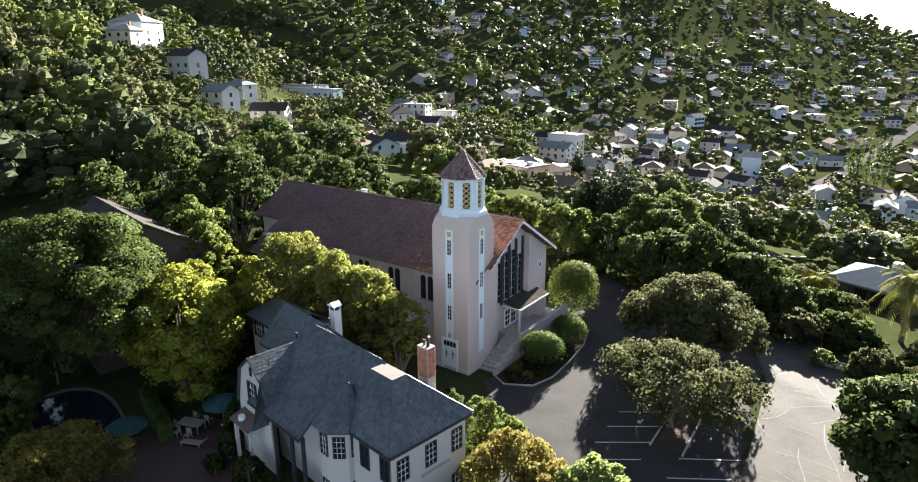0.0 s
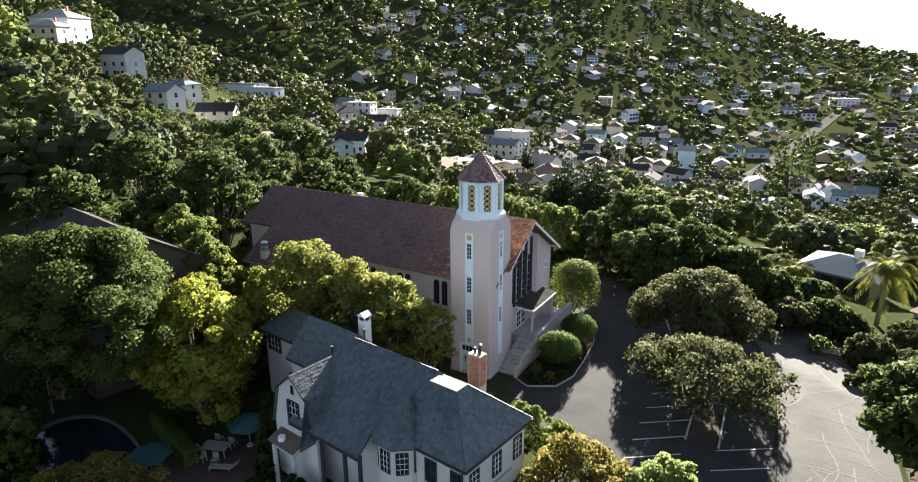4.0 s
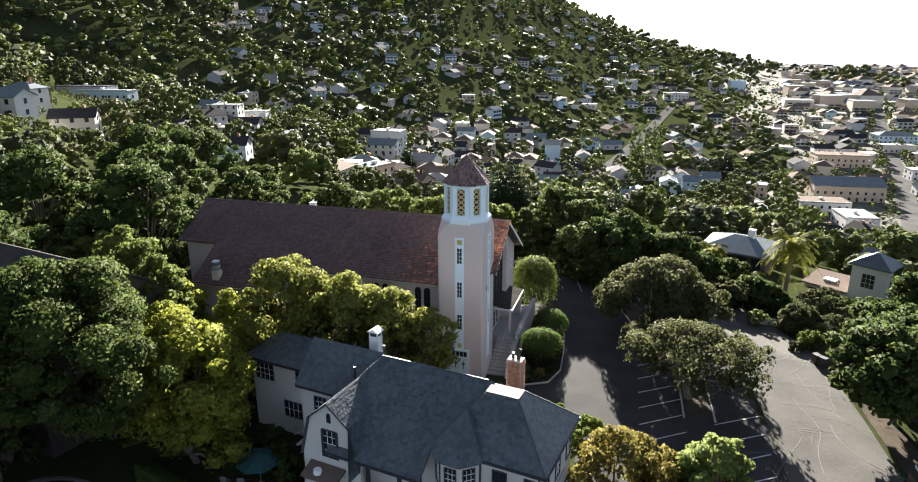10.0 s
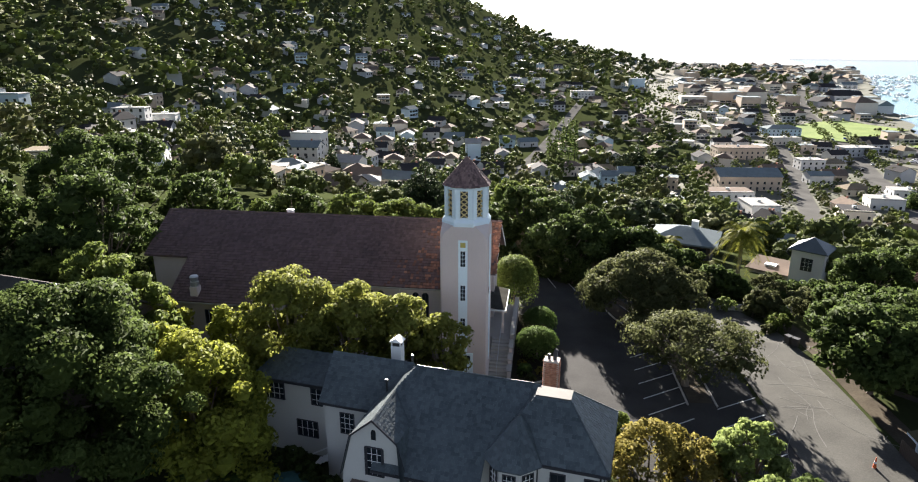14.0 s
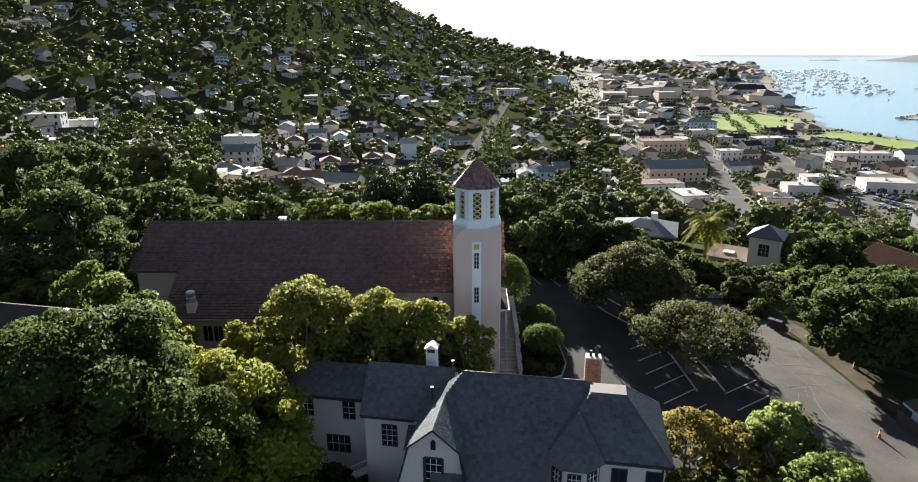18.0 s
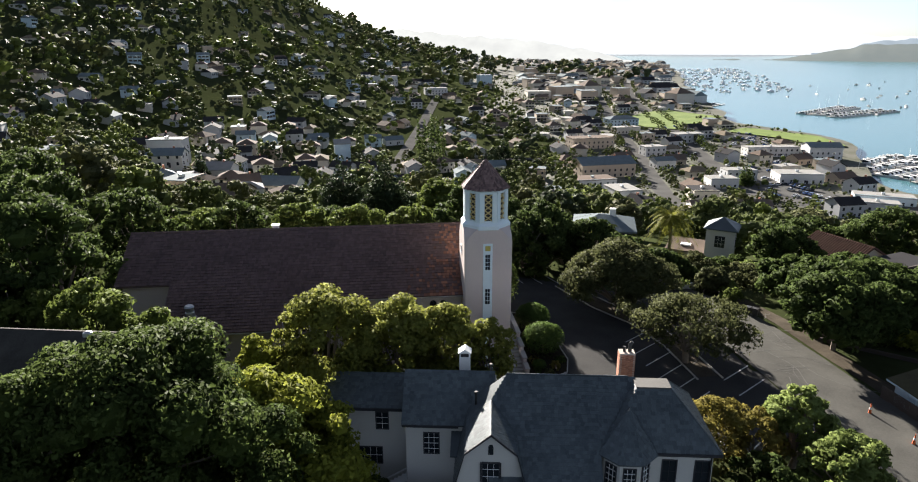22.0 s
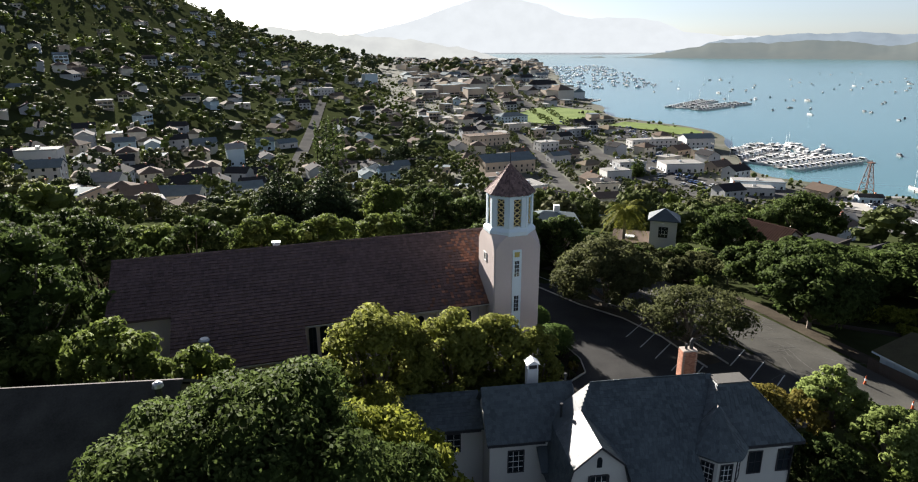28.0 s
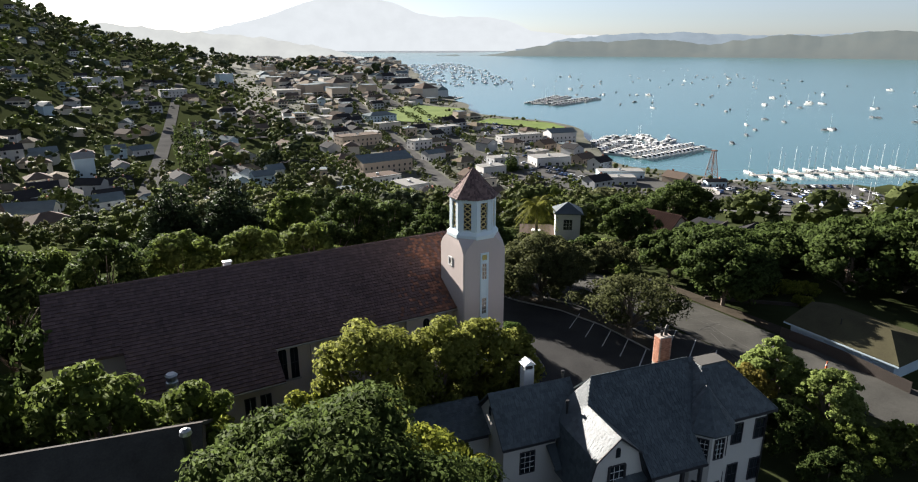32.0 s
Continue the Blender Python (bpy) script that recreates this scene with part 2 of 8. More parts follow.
def tube(bm, pts, r0, r1, n=6):
    """A tapering limb along points."""
    pts = [Vector(p) for p in pts]
    rows = []
    for i, p in enumerate(pts):
        d = (pts[min(i + 1, len(pts) - 1)] - pts[max(i - 1, 0)]).normalized()
        u = d.orthogonal().normalized()
        w = d.cross(u)
        r = r0 + (r1 - r0) * i / (len(pts) - 1)
        rows.append([p + (u * math.cos(2 * math.pi * k / n) + w * math.sin(2 * math.pi * k / n)) * r for k in range(n)])
    return loft(bm, rows)


def mesh_from(name, verts, faces, material):
    me = bpy.data.meshes.new(name)
    me.from_pydata(verts, [], faces)
    me.materials.append(material)
    me.update()
    return me


def slabs(poly, course, width, rng, thick=0.03, keep=None):
    """Overlapping courses of tiles on a sloping convex polygon, as separate islands: verts and faces.
    The polygon's first edge is its eave; keep(point) may leave tiles out."""
    P = [Vector(p) for p in poly]
    o, u = P[0], (P[1] - P[0]).normalized()
    nrm = (P[1] - P[0]).cross(P[-1] - P[0]).normalized()
    if nrm.z < 0:
        nrm = -nrm
    v = nrm.cross(u)
    if v.z < 0:
        v = -v
    Q = [((p - o).dot(u), (p - o).dot(v)) for p in P]
    vmax = max(q[1] for q in Q)
    verts, faces = [], []
    k = 0
    while k * course < vmax - 0.02:
        v0, v1 = k * course, min((k + 1) * course + 0.06, vmax)
        mid = min(v0 + course * 0.5, vmax - 0.01)
        xs = []
        for a, b in zip(Q, Q[1:] + Q[:1]):
            if (a[1] - mid) * (b[1] - mid) < 0:
                xs.append(a[0] + (b[0] - a[0]) * (mid - a[1]) / (b[1] - a[1]))
        k += 1
        if len(xs) < 2:
            continue
        x, end = min(xs), max(xs)
        x -= width * 0.5 * (k % 2)
        while x < end - 0.02:
            w = width * rng.uniform(0.88, 1.1)
            a, b = max(x, min(xs)), min(x + w, end)
            x += w
            if b - a < 0.03:
                continue
            lift = thick * rng.uniform(0.9, 1.8)
            c = o + u * ((a + b) / 2) + v * mid
            if keep and not keep(c):
                continue
            dv = rng.uniform(-0.02, 0.02)
            i = len(verts)
            g = 0.012
            for (s, t, h) in ((a + g, v0 + dv - 0.03, lift), (b - g, v0 + dv - 0.03, lift), (b - g, v1, 0.006), (a + g, v1, 0.006),
                              (a + g, v0 + dv - 0.03, 0.0), (b - g, v0 + dv - 0.03, 0.0)):
                verts.append(o + u * s + v * t + nrm * h)
            faces += [(i, i + 1, i + 2, i + 3), (i + 4, i + 5, i + 1, i), (i + 4, i, i + 3), (i + 5, i + 2, i + 1)]
    return verts, faces


def window(parent, m, w, h, cols=2, rows=3, frame_mat=None, depth=0.07, fw=0.07, pane=None, name="window"):
    """A window on a wall: in m's frame it lies in x, z and faces -y. Frame > panes and glazing bars."""
    f = part(name, boxes((-w / 2, -w / 2 + fw, -depth, 0.02, 0, h), (w / 2 - fw, w / 2, -depth, 0.02, 0, h),
                         (-w / 2 + fw, w / 2 - fw, -depth, 0.02, 0, fw), (-w / 2 + fw, w / 2 - fw, -depth, 0.02, h - fw, h)),
             frame_mat or M_DARKWOOD, parent)
    f.matrix_basis = m
    part("pane", boxes((-w / 2 + fw, w / 2 - fw, -0.012, 0.0, fw, h - fw)), pane or M_GLASS, f)
    bars = []
    for i in range(1, cols):
        x = -w / 2 + w * i / cols
        bars.append((x - 0.012, x + 0.012, -0.045, -0.012, fw, h - fw))
    for j in range(1, rows):
        z = h * j / rows
        bars.append((-w / 2 + fw, w / 2 - fw, -0.04, -0.012, z - 0.012, z + 0.012))
    if bars:
        part("glazing_bar", boxes(*bars), frame_mat or M_WHITE, f)
    return f


# ---- ground ----
def sstep(a, b, x):
    t = np.clip((x - a) / (b - a), 0, 1)
    return t * t * (3 - 2 * t)


def shore(y):
    """How far east the land goes at each y."""
    return np.interp(y, [-300, 60, 165, 225, 295, 350, 420, 480, 800, 1470, 2300, 2550, 2750], [720, 420, 262, 244, 268, 312, 330, 296, 400, 690, 1000, 700, -2500])


def height(x, y):
    x, y = np.asarray(x, float), np.asarray(y, float)
    xp, xm = np.maximum(x, 0), np.maximum(-x, 0)
    s = 0.5 * xp + 0.85 * np.maximum(y, -40)
    base = np.interp(s, [-60, 26, 45, 66, 100, 150, 215, 300], [0, 0, -2.0, -5.5, -14, -26, -37, -39])
    xr = np.maximum(xm - 30, 0)
    rise = 0.16 * xr + 0.00028 * xr * xr
    rise = np.where(rise > 260, 260 + (rise - 260) * 0.15, rise)
    rise *= sstep(-250, 20, y) * 0.6 + 0.4
    rise *= 1 - 0.22 * sstep(80, 190, y) * (1 - sstep(240, 340, y))
    z = base + rise
    z = z + 160 * np.exp(-(((x + 380) / 480) ** 2 + ((y - 1650) / 850) ** 2)) * sstep(230, 620, y)
    z = z - 8.0 * np.exp(-(((x + 120) / 36) ** 2 + ((y - 96) / 30) ** 2)) + 7.0 * np.exp(-(((x + 182) / 60) ** 2 + ((y - 208) / 48) ** 2))
    z = z + 6.0 * np.exp(-(((x + 107) / 30) ** 2 + ((y - 240) / 35) ** 2))
    z = z - 0.9 * sstep(0, 1, (x - shore(y)) / 14 + 0.5) * 8
    return z


def ground_z(x, y):
    return float(height(x, y))


def build_ground():
    def axis(lo, hi, c, n):
        t = np.linspace(-1, 1, n)
        s = np.sinh(t * 4.2) / np.sinh(4.2)
        return np.where(s < 0, c + s * (c - lo), c + s * (hi - c))
    gx, gy = axis(-2500, 4700, 10, 190), axis(-1200, 4700, 30, 200)
    X, Y = np.meshgrid(gx, gy)
    Z = height(X, Y)
    v = np.stack([X, Y, Z], -1).reshape(-1, 3).tolist()
    nx = len(gx)
    f = [(j * nx + i, j * nx + i + 1, (j + 1) * nx + i + 1, (j + 1) * nx + i) for j in range(len(gy) - 1) for i in range(nx - 1)]
    me = mesh_from("ground", v, f, M_EARTH)
    me.shade_smooth()
    tagged(new("ground", me), "dark earth hillside falling to the bay", "ground", kind="structure")


build_ground()
WATER_Z = -41.0
tagged(part("water", prism(bmesh.new(), [(150, -600, WATER_Z), (4600, -600, WATER_Z), (4600, 4650, WATER_Z), (-2400, 4650, WATER_Z), (-2400, 2500, WATER_Z), (150, 2300, WATER_Z)], (0, 0, -0.5)), M_WATER),
       "calm blue grey bay water reaching far hills", "water", kind="structure")


# ---- trees ----
def leaf_cloud(rng, lumps, count, size, up=1.0):
    """Leaves as small folded quads over the tops of lumps (x, y, z, rx, rz), with some inside: four points and one direction each."""
    L = np.array(lumps)
    w = L[:, 3] ** 2
    idx = rng.choice(len(L), size=count, p=w / w.sum())
    d = rng.normal(size=(count, 3))
    d[:, 2] += up
    d /= np.linalg.norm(d, axis=1)[:, None]
    r = np.where(rng.random(count) < 0.12, rng.uniform(0.3, 0.8, count), rng.uniform(0.8, 1.16, count))
    c = L[idx, :3]
    pos = c + d * r[:, None] * np.stack([L[idx, 3], L[idx, 3], L[idx, 4]], 1)
    inside = np.zeros(count, bool)
    for l in L:
        q = (pos - l[:3]) / np.array([l[3], l[3], l[4]])
        inside |= ((q * q).sum(1) < 0.5) & (r > 0.82)
    pos, d = pos[~inside], d[~inside]
    n = len(pos)
    nrm = d * 0.8 + rng.normal(size=(n, 3)) * 0.42
    nrm /= np.linalg.norm(nrm, axis=1)[:, None]
    t = np.cross(nrm, rng.normal(size=(n, 3)))
    t /= np.linalg.norm(t, axis=1)[:, None]
    b = np.cross(nrm, t)
    s = (size * rng.uniform(0.6, 1.35, size=n))[:, None]
    soft_n = d * 0.75 + (pos - L[:, :3].mean(0)) / (np.abs(L[:, :3] - L[:, :3].mean(0)).max() + 1e-6) * 0.45 + rng.normal(size=(n, 3)) * 0.5
    soft_n /= np.linalg.norm(soft_n, axis=1)[:, None]
    v = np.stack([pos - t * s, pos - b * s * 0.55 + nrm * s * 0.15, pos + t * s, pos + b * s * 0.55 + nrm * s * 0.15], 1).reshape(-1, 3)
    return v, soft_n


def clumps(rng, lumps, fuzz, size):
    """A far crown: broken domes of twelve small facets over each lump, with loose leaf sprays round them."""
    V, N = [], []
    for x, y, z, r, rz in lumps:
        a0, rr = rng.uniform(0, 6.28), rng.uniform(0.82, 1.22, (3, 7))
        rows = []
        for b, (k, h) in enumerate(((0.8, -0.65), (1.0, 0.2), (0.55, 0.82))):
            rows.append([(x + math.cos(a0 + i * 1.0472 + 0.5 * b) * r * k * rr[b, i], y + math.sin(a0 + i * 1.0472 + 0.5 * b) * r * k * rr[b, i], z + h * rz * rr[b, i]) for i in range(6)])
        for b in range(2):
            for i in range(6):
                q = np.array([rows[b][i], rows[b][(i + 1) % 6], rows[b + 1][(i + 1) % 6], rows[b + 1][i]])
                V.append(q)
                N.append((q.mean(0) - (x, y, z)) / (r, r, rz) + rng.normal(size=3) * 0.13)
        for i in (0, 2):
            q = np.array([rows[2][i], rows[2][i + 1], rows[2][(i + 2) % 6], rows[2][(i + 4) % 6]])
            V.append(q)
            N.append(np.array((0.0, 0.0, 1.0)) + rng.normal(size=3) * 0.3)
    N = np.array(N)
    N /= np.linalg.norm(N, axis=1)[:, None]
    if not fuzz:
        return np.concatenate(V), N
    fv, fn = leaf_cloud(rng, [(x, y, z, r * 1.08, rz * 1.08) for x, y, z, r, rz in lumps], fuzz, size)
    return np.concatenate([np.concatenate(V), fv]), np.concatenate([N, fn])


def leaf_mesh(name, v, soft_n, material):
    """Leaves from four points each, shaded by the direction of the clump they grow on."""
    f = np.arange(len(v)).reshape(-1, 4)
    me = bpy.data.meshes.new(name)
    n = len(f)
    me.vertices.add(len(v))
    me.vertices.foreach_set("co", np.asarray(v, np.float32).ravel())
    me.loops.add(n * 4)
    me.loops.foreach_set("vertex_index", np.asarray(f, np.int32).ravel())
    me.polygons.add(n)
    me.polygons.foreach_set("loop_start", np.arange(0, n * 4, 4, dtype=np.int32))
    me.materials.append(material)
    me.update(calc_edges=True)
    me.shade_smooth()
    me.normals_split_custom_set_from_vertices(np.repeat(np.asarray(soft_n, np.float32), 4, axis=0).tolist())
    return me


def dome_lumps(rng, R, z0, z1, n, flat=0.75, fill=1.0):
    """Lumps of a broad uneven crown between the heights z0 and z1."""
    out, zc, hz_ = [], (z0 + z1) / 2, (z1 - z0) / 2
    ph = rng.uniform(0, 6.28, 3)
    n = int(n * 1.9)
    for i in range(n):
        a = 2.399963 * i + rng.uniform(-0.35, 0.35)
        e = 1 - 1.6 * (i + 0.5) / n
        k = math.sqrt(max(0, 1 - e * e))
        r = R * rng.uniform(0.1, 0.28) * fill
        m = 1 + 0.13 * math.sin(2 * a + ph[0]) + 0.09 * math.sin(3 * a + ph[1])
        q = (R - r * 0.7) * rng.uniform(0.6, 1.1) * m
        out.append((math.cos(a) * k * q, math.sin(a) * k * q, zc + e * (hz_ - r * flat * 0.6) + hz_ * rng.uniform(-0.12, 0.06) + 0.05 * hz_ * math.sin(3 * a + ph[2]), r, r * flat))
    return out


FINE = 1.0          # more and finer leaves on all trees that stand near


def tree(name, label, x, y, top, R, kind="oak", base=None, crown_from=0.3, leaves=4000, leaf=0.26, n=26, seed=1, trunk=0.3, group="", flat=0.75, category="tree", off=(0, 0), fill=1.0, stems=1, core=0.74):
    """A broad tree: tapered trunk with limbs and a crown of lumps of leaves."""
    rng = np.random.default_rng(seed)
    z = ground_z(x, y) if base is None else base
    h = top - z
    ob = thing(name, label, category, Matrix.Translation((x, y, z)), group)
    lumps = dome_lumps(rng, R, h * crown_from, h, n, flat, fill)
    lumps = [(l[0] + off[0], l[1] + off[1], *l[2:]) for l in lumps]
    v, f = leaf_cloud(rng, lumps, int(leaves * FINE), leaf / math.sqrt(FINE))
    cv, cf = clumps(rng, [(a, b, c, r * core, q * core) for a, b, c, r, q in lumps], 0, 0)
    piece("crown", leaf_mesh("crown", np.concatenate([v, cv]), np.concatenate([f, cf]), M_LEAF[kind]), ob)
    bm = bmesh.new()
    fork = h * crown_from * 0.8
    lean = rng.uniform(-0.4, 0.4, 2)
    tube(bm, [(0, 0, -0.3), (lean[0] * 0.5, lean[1] * 0.5, fork * 0.5), (lean[0], lean[1], fork)], trunk, trunk * 0.75, 8)
    for k in range(1, stems):
        a = 2.2 * k
        tube(bm, [(0.3 * math.cos(a), 0.3 * math.sin(a), -0.3), (math.cos(a) + off[0] * 0.15, math.sin(a) + off[1] * 0.15, h * 0.22), (2.6 * math.cos(a) + off[0] * 0.5, 2.6 * math.sin(a) + off[1] * 0.5, h * 0.55)], trunk * 0.7, trunk * 0.3, 8)
    for l in sorted(lumps, key=lambda q: q[2])[:: max(1, n // 9)]:
        mid = Vector((lean[0] + (l[0] - lean[0]) * 0.45, lean[1] + (l[1] - lean[1]) * 0.45, fork + (l[2] - fork) * 0.6))
        tube(bm, [(lean[0], lean[1], fork * 0.92), mid, (l[0], l[1], l[2])], trunk * 0.5, trunk * 0.1, 6)
    part("trunk", bm, M_BARK, ob)
    return ob


def bush(name, label, x, y, top, R, kind, base=None, leaves=1500, leaf=0.14, n=14, seed=1, group="", clipped=False):
    rng = np.random.default_rng(seed)
    z = ground_z(x, y) if base is None else base
    ob = thing(name, label, "bush", Matrix.Translation((x, y, z)), group)
    hh = top - z
    lumps = [(0, 0, hh * 0.52, R, hh * 0.5)] + [(R * 0.35 * math.cos(2.4 * i), R * 0.35 * math.sin(2.4 * i), hh * rng.uniform(0.45, 0.6), R * 0.7, hh * 0.4) for i in range(5)] if clipped else dome_lumps(rng, R, 0.0, hh, n, 0.9)
    v, f = leaf_cloud(rng, lumps, leaves, leaf)
    piece("crown", leaf_mesh("crown", v, f, M_LEAF[kind] if kind in M_LEAF else M_HEDGE), ob)
    part("trunk", tube(bmesh.new(), [(0, 0, -0.2), (0.05, 0, (top - z) * 0.3), (0, 0, (top - z) * 0.6)], 0.12, 0.05, 6), M_BARK, ob)
    return ob


# trees round the church and the house
tree("oak_tree", "broad evergreen oak on the car park island", 18.9, 14.0, 8.5, 6.5, "dusty", crown_from=0.12, leaves=22000, leaf=0.17, n=46, seed=11, trunk=0.38, core=0.6)
tree("oak_tree", "open low oak with a dark forked trunk in the car park", 21.6, 0.2, 6.8, 6.2, "dusty", crown_from=0.28, leaves=12000, leaf=0.16, n=34, seed=12, trunk=0.4, core=0.35)
for i, (x, y, t, R) in enumerate(((38.6, 1.0, 8.4, 6.3), (43.5, 8, 7.4, 6.0), (42.0, 13, 6.3, 4.5), (49, 9, 6.4, 6.0), (54, 16, 4.5, 6), (61, 24, 0.0, 5.5), (59, 8, 4.5, 6.0), (66, 15, 1.5, 6.0), (57, -4, 8.6, 5.6), (64, -8, 11.5, 7.0), (68, 2, 7.0, 6.5), (60, -16, 12.5, 6.5), (74, -14, 12, 8), (78, 8, 3.5, 7), (52, -24, 7.5, 4.5), (68, -26, 12, 7), (84, 22, -1.5, 6.5), (74, 24, -1.5, 5.0))):
    tree("oak_tree", "dense dark green oak beside the road", x, y, t, R, "oak", crown_from=0.16 if i < 3 else 0.05, leaves=14000 if i < 4 else 6800, leaf=0.25 if i < 4 else 0.32, n=44, seed=20 + i, group="oaks along the road")
for i, (x, y, t, R) in enumerate(((46.5, 0.8, 2.0, 2.0), (49.0, -0.6, 1.9, 2.0), (51.4, -2.0, 1.7, 1.9), (47.5, -4.0, 1.2, 1.3))):
    bush("hedge_bush", "bright yellow green hedge bush behind the road", x, y, t, R, "yellow", leaves=3500, leaf=0.15, n=16, seed=160 + i, group="hedge behind the road")
for i, (x, y, t, R, k) in enumerate(((30.5, 21.5, 1.2, 1.3, "pale"), (33.6, 20.5, 1.6, 1.6, "dusty"), (36.3, 19.0, 1.3, 1.4, "pale"), (35.0, 15.8, 1.5, 1.6, "bright"), (33.4, 14.2, 0.8, 0.9, "dusty"), (38.5, 21.0, 1.8, 1.8, "dusty"), (29.6, 27.5, 2.2, 1.7, "dusty"), (41.0, 18.0, 2.6, 2.2, "dusty"))):
    bush("bush", "pale grey green shrub beside the road", x, y, t, R, k, leaves=2600, leaf=0.12, n=14, seed=180 + i, group="shrubs beside the road")
for i, (x, y, t, R, k, nl, lab) in enumerate((
        (-14.0, -9.8, 13.4, 4.6, "olive", 12000, "rounded olive green tree between church and house"),
        (-8.6, -9.6, 12.2, 4.2, "olive", 10000, "rounded olive green tree between church and house"),
        (-4.5, -9.2, 11.6, 3.4, "olive", 6000, "rounded olive green tree between church and house"),
        (-0.9, -9.0, 9.8, 2.6, "olive", 3000, "thinner olive green tree near the tower"),
        (-19.0, -10.8, 10.0, 2.7, "yellow", 4500, "small yellow green tree beside the nave"),
        (-17.0, -8.6, 9.0, 2.6, "olive", 4000, "small olive tree beside the nave"))):
    tree("row_tree", lab, x, y, t, R, k, crown_from=0.22, leaves=int(nl * 1.3), leaf=0.18, n=34 if R > 3.5 else 32, seed=31 + i, group="trees beside the nave", fill=1.2, core=0.55)
tree("garden_tree", "golden yellow tree in the back garden", -16.2, -20.8, 11.9, 5.5, "yellow", crown_from=0.08, leaves=24000, leaf=0.19, n=48, seed=35, fill=1.15)
tree("garden_tree", "yellow green tree behind the garden", -22.0, -16.0, 10.6, 3.4, "yellow", crown_from=0.2, leaves=9000, leaf=0.19, n=26, seed=135, fill=1.35)
tree("garden_tree", "large grey green tree over the garden pool", -31.0, -25.2, 17.9, 7.5, "garden", crown_from=0.3, leaves=60000, leaf=0.145, n=50, seed=36, trunk=0.42, off=(8.6, -1.0), stems=4)
tree("garden_tree", "leafy green tree behind the garden", -26.3, -11.6, 13.2, 3.4, "bright", crown_from=0.12, leaves=7000, leaf=0.2, n=28, seed=139)
tree("garden_tree", "leafy green tree behind the garden", -31.5, -10.0, 14.6, 5.2, "bright", crown_from=0.12, leaves=11000, leaf=0.22, n=34, seed=37)
tree("garden_tree", "leafy green tree behind the garden", -36.5, -7.5, 13.5, 4.2, "bright", crown_from=0.12, leaves=8000, leaf=0.22, n=28, seed=137)
tree("garden_tree", "bright yellow green shrub tree by the nave's end", -26.2, -9.5, 10.4, 3.4, "yellow", crown_from=0.15, leaves=6500, leaf=0.18, n=22, seed=38)
tree("garden_tree", "bright green tree at the garden's edge", -33.0, -35.0, 9.0, 4.5, "bright", crown_from=0.1, leaves=9000, leaf=0.2, n=30, seed=39)
for i, (x, y, t, R) in enumerate(((-22, -13, 4.5, 2.4), (-12.5, -12.5, 4.0, 2.0), (-18, -14.0, 4.0, 2.2), (-28.5, -13, 6.5, 3.0), (-34.5, -22, 8, 4), (-38, -30, 8, 4.5), (-25.0, -20.0, 6.5, 3.2), (-29.0, -27.0, 5.5, 3.0), (-31, -31.5, 4, 2.6), (-16.5, -35.0, 3.0, 2.4), (-27.5, -35.5, 3.4, 2.6), (-22, -37, 3.5, 2.8))):
    bush("bush", "dark green shrub in the shaded garden", x, y, t, R, "oak", leaves=3200, leaf=0.19, n=18, seed=140 + i, group="garden shrubs")
bush("bush", "bronze leaved bush beside the house", 15.6, -16.3, 5.6, 3.3, "brown", leaves=8000, leaf=0.15, n=28, seed=41)
bush("bush", "bronze leaved bush beside the house", 18.8, -17.0, 5.0, 2.7, "brown", leaves=6000, leaf=0.15, n=22, seed=42)
tree("garden_tree", "pale green leafy tree at the house corner", 22.2, -17.2, 6.7, 2.8, "pale", crown_from=0.15, leaves=7500, leaf=0.16, n=26, seed=43)
tree("garden_tree", "pale green leafy tree by the drive", 22.5, -22.5, 6.0, 3.0, "pale", crown_from=0.12, leaves=7500, leaf=0.16, n=26, seed=44)
for i, (x, y, t, R, k) in enumerate(((17.0, -22.0, 4.2, 2.8, "oak"), (20.5, -26.5, 3.6, 2.6, "bright"), (25.0, -28.5, 3.4, 2.6, "bright"), (15.5, -27.0, 3.2, 2.6, "oak"), (13.6, -12.8, 4.2, 2.1, "bright"), (10.4, -12.4, 4.6, 2.2, "bright"), (7.0, -11.5, 3.8, 1.8, "oak"), (26.5, -17.5, 3.0, 2.0, "oak"))):
    bush("bush", "leafy green bush round the house", x, y, t, R, k, leaves=4500, leaf=0.16, n=20, seed=45 + 7 * i, group="bushes round the house")
bush("bush", "bright green shrub beside the pool", -26.5, -31.6, 3.6, 2.2, "pale", leaves=5000, leaf=0.15, n=20, seed=147)
bush("bush", "bright green shrub beside the pool", -22.0, -33.8, 3.0, 1.9, "bright", leaves=4500, leaf=0.14, n=20, seed=148)
bush("bush", "large bronze tipped bush at the garden's foot", -11.0, -34.3, 5.0, 4.2, "brown", leaves=20000, leaf=0.13, n=44, seed=47)
bush("clipped_shrub", "round clipped green shrub by the steps", 7.1, 3.9, 3.2, 2.05, "hedge", leaves=12000, leaf=0.1, n=16, seed=51, group="clipped shrubs", clipped=True)
bush("clipped_shrub", "round clipped green shrub by the steps", 7.2, 9.6, 3.1, 1.85, "hedge", leaves=10000, leaf=0.1, n=16, seed=52, group="clipped shrubs", clipped=True)
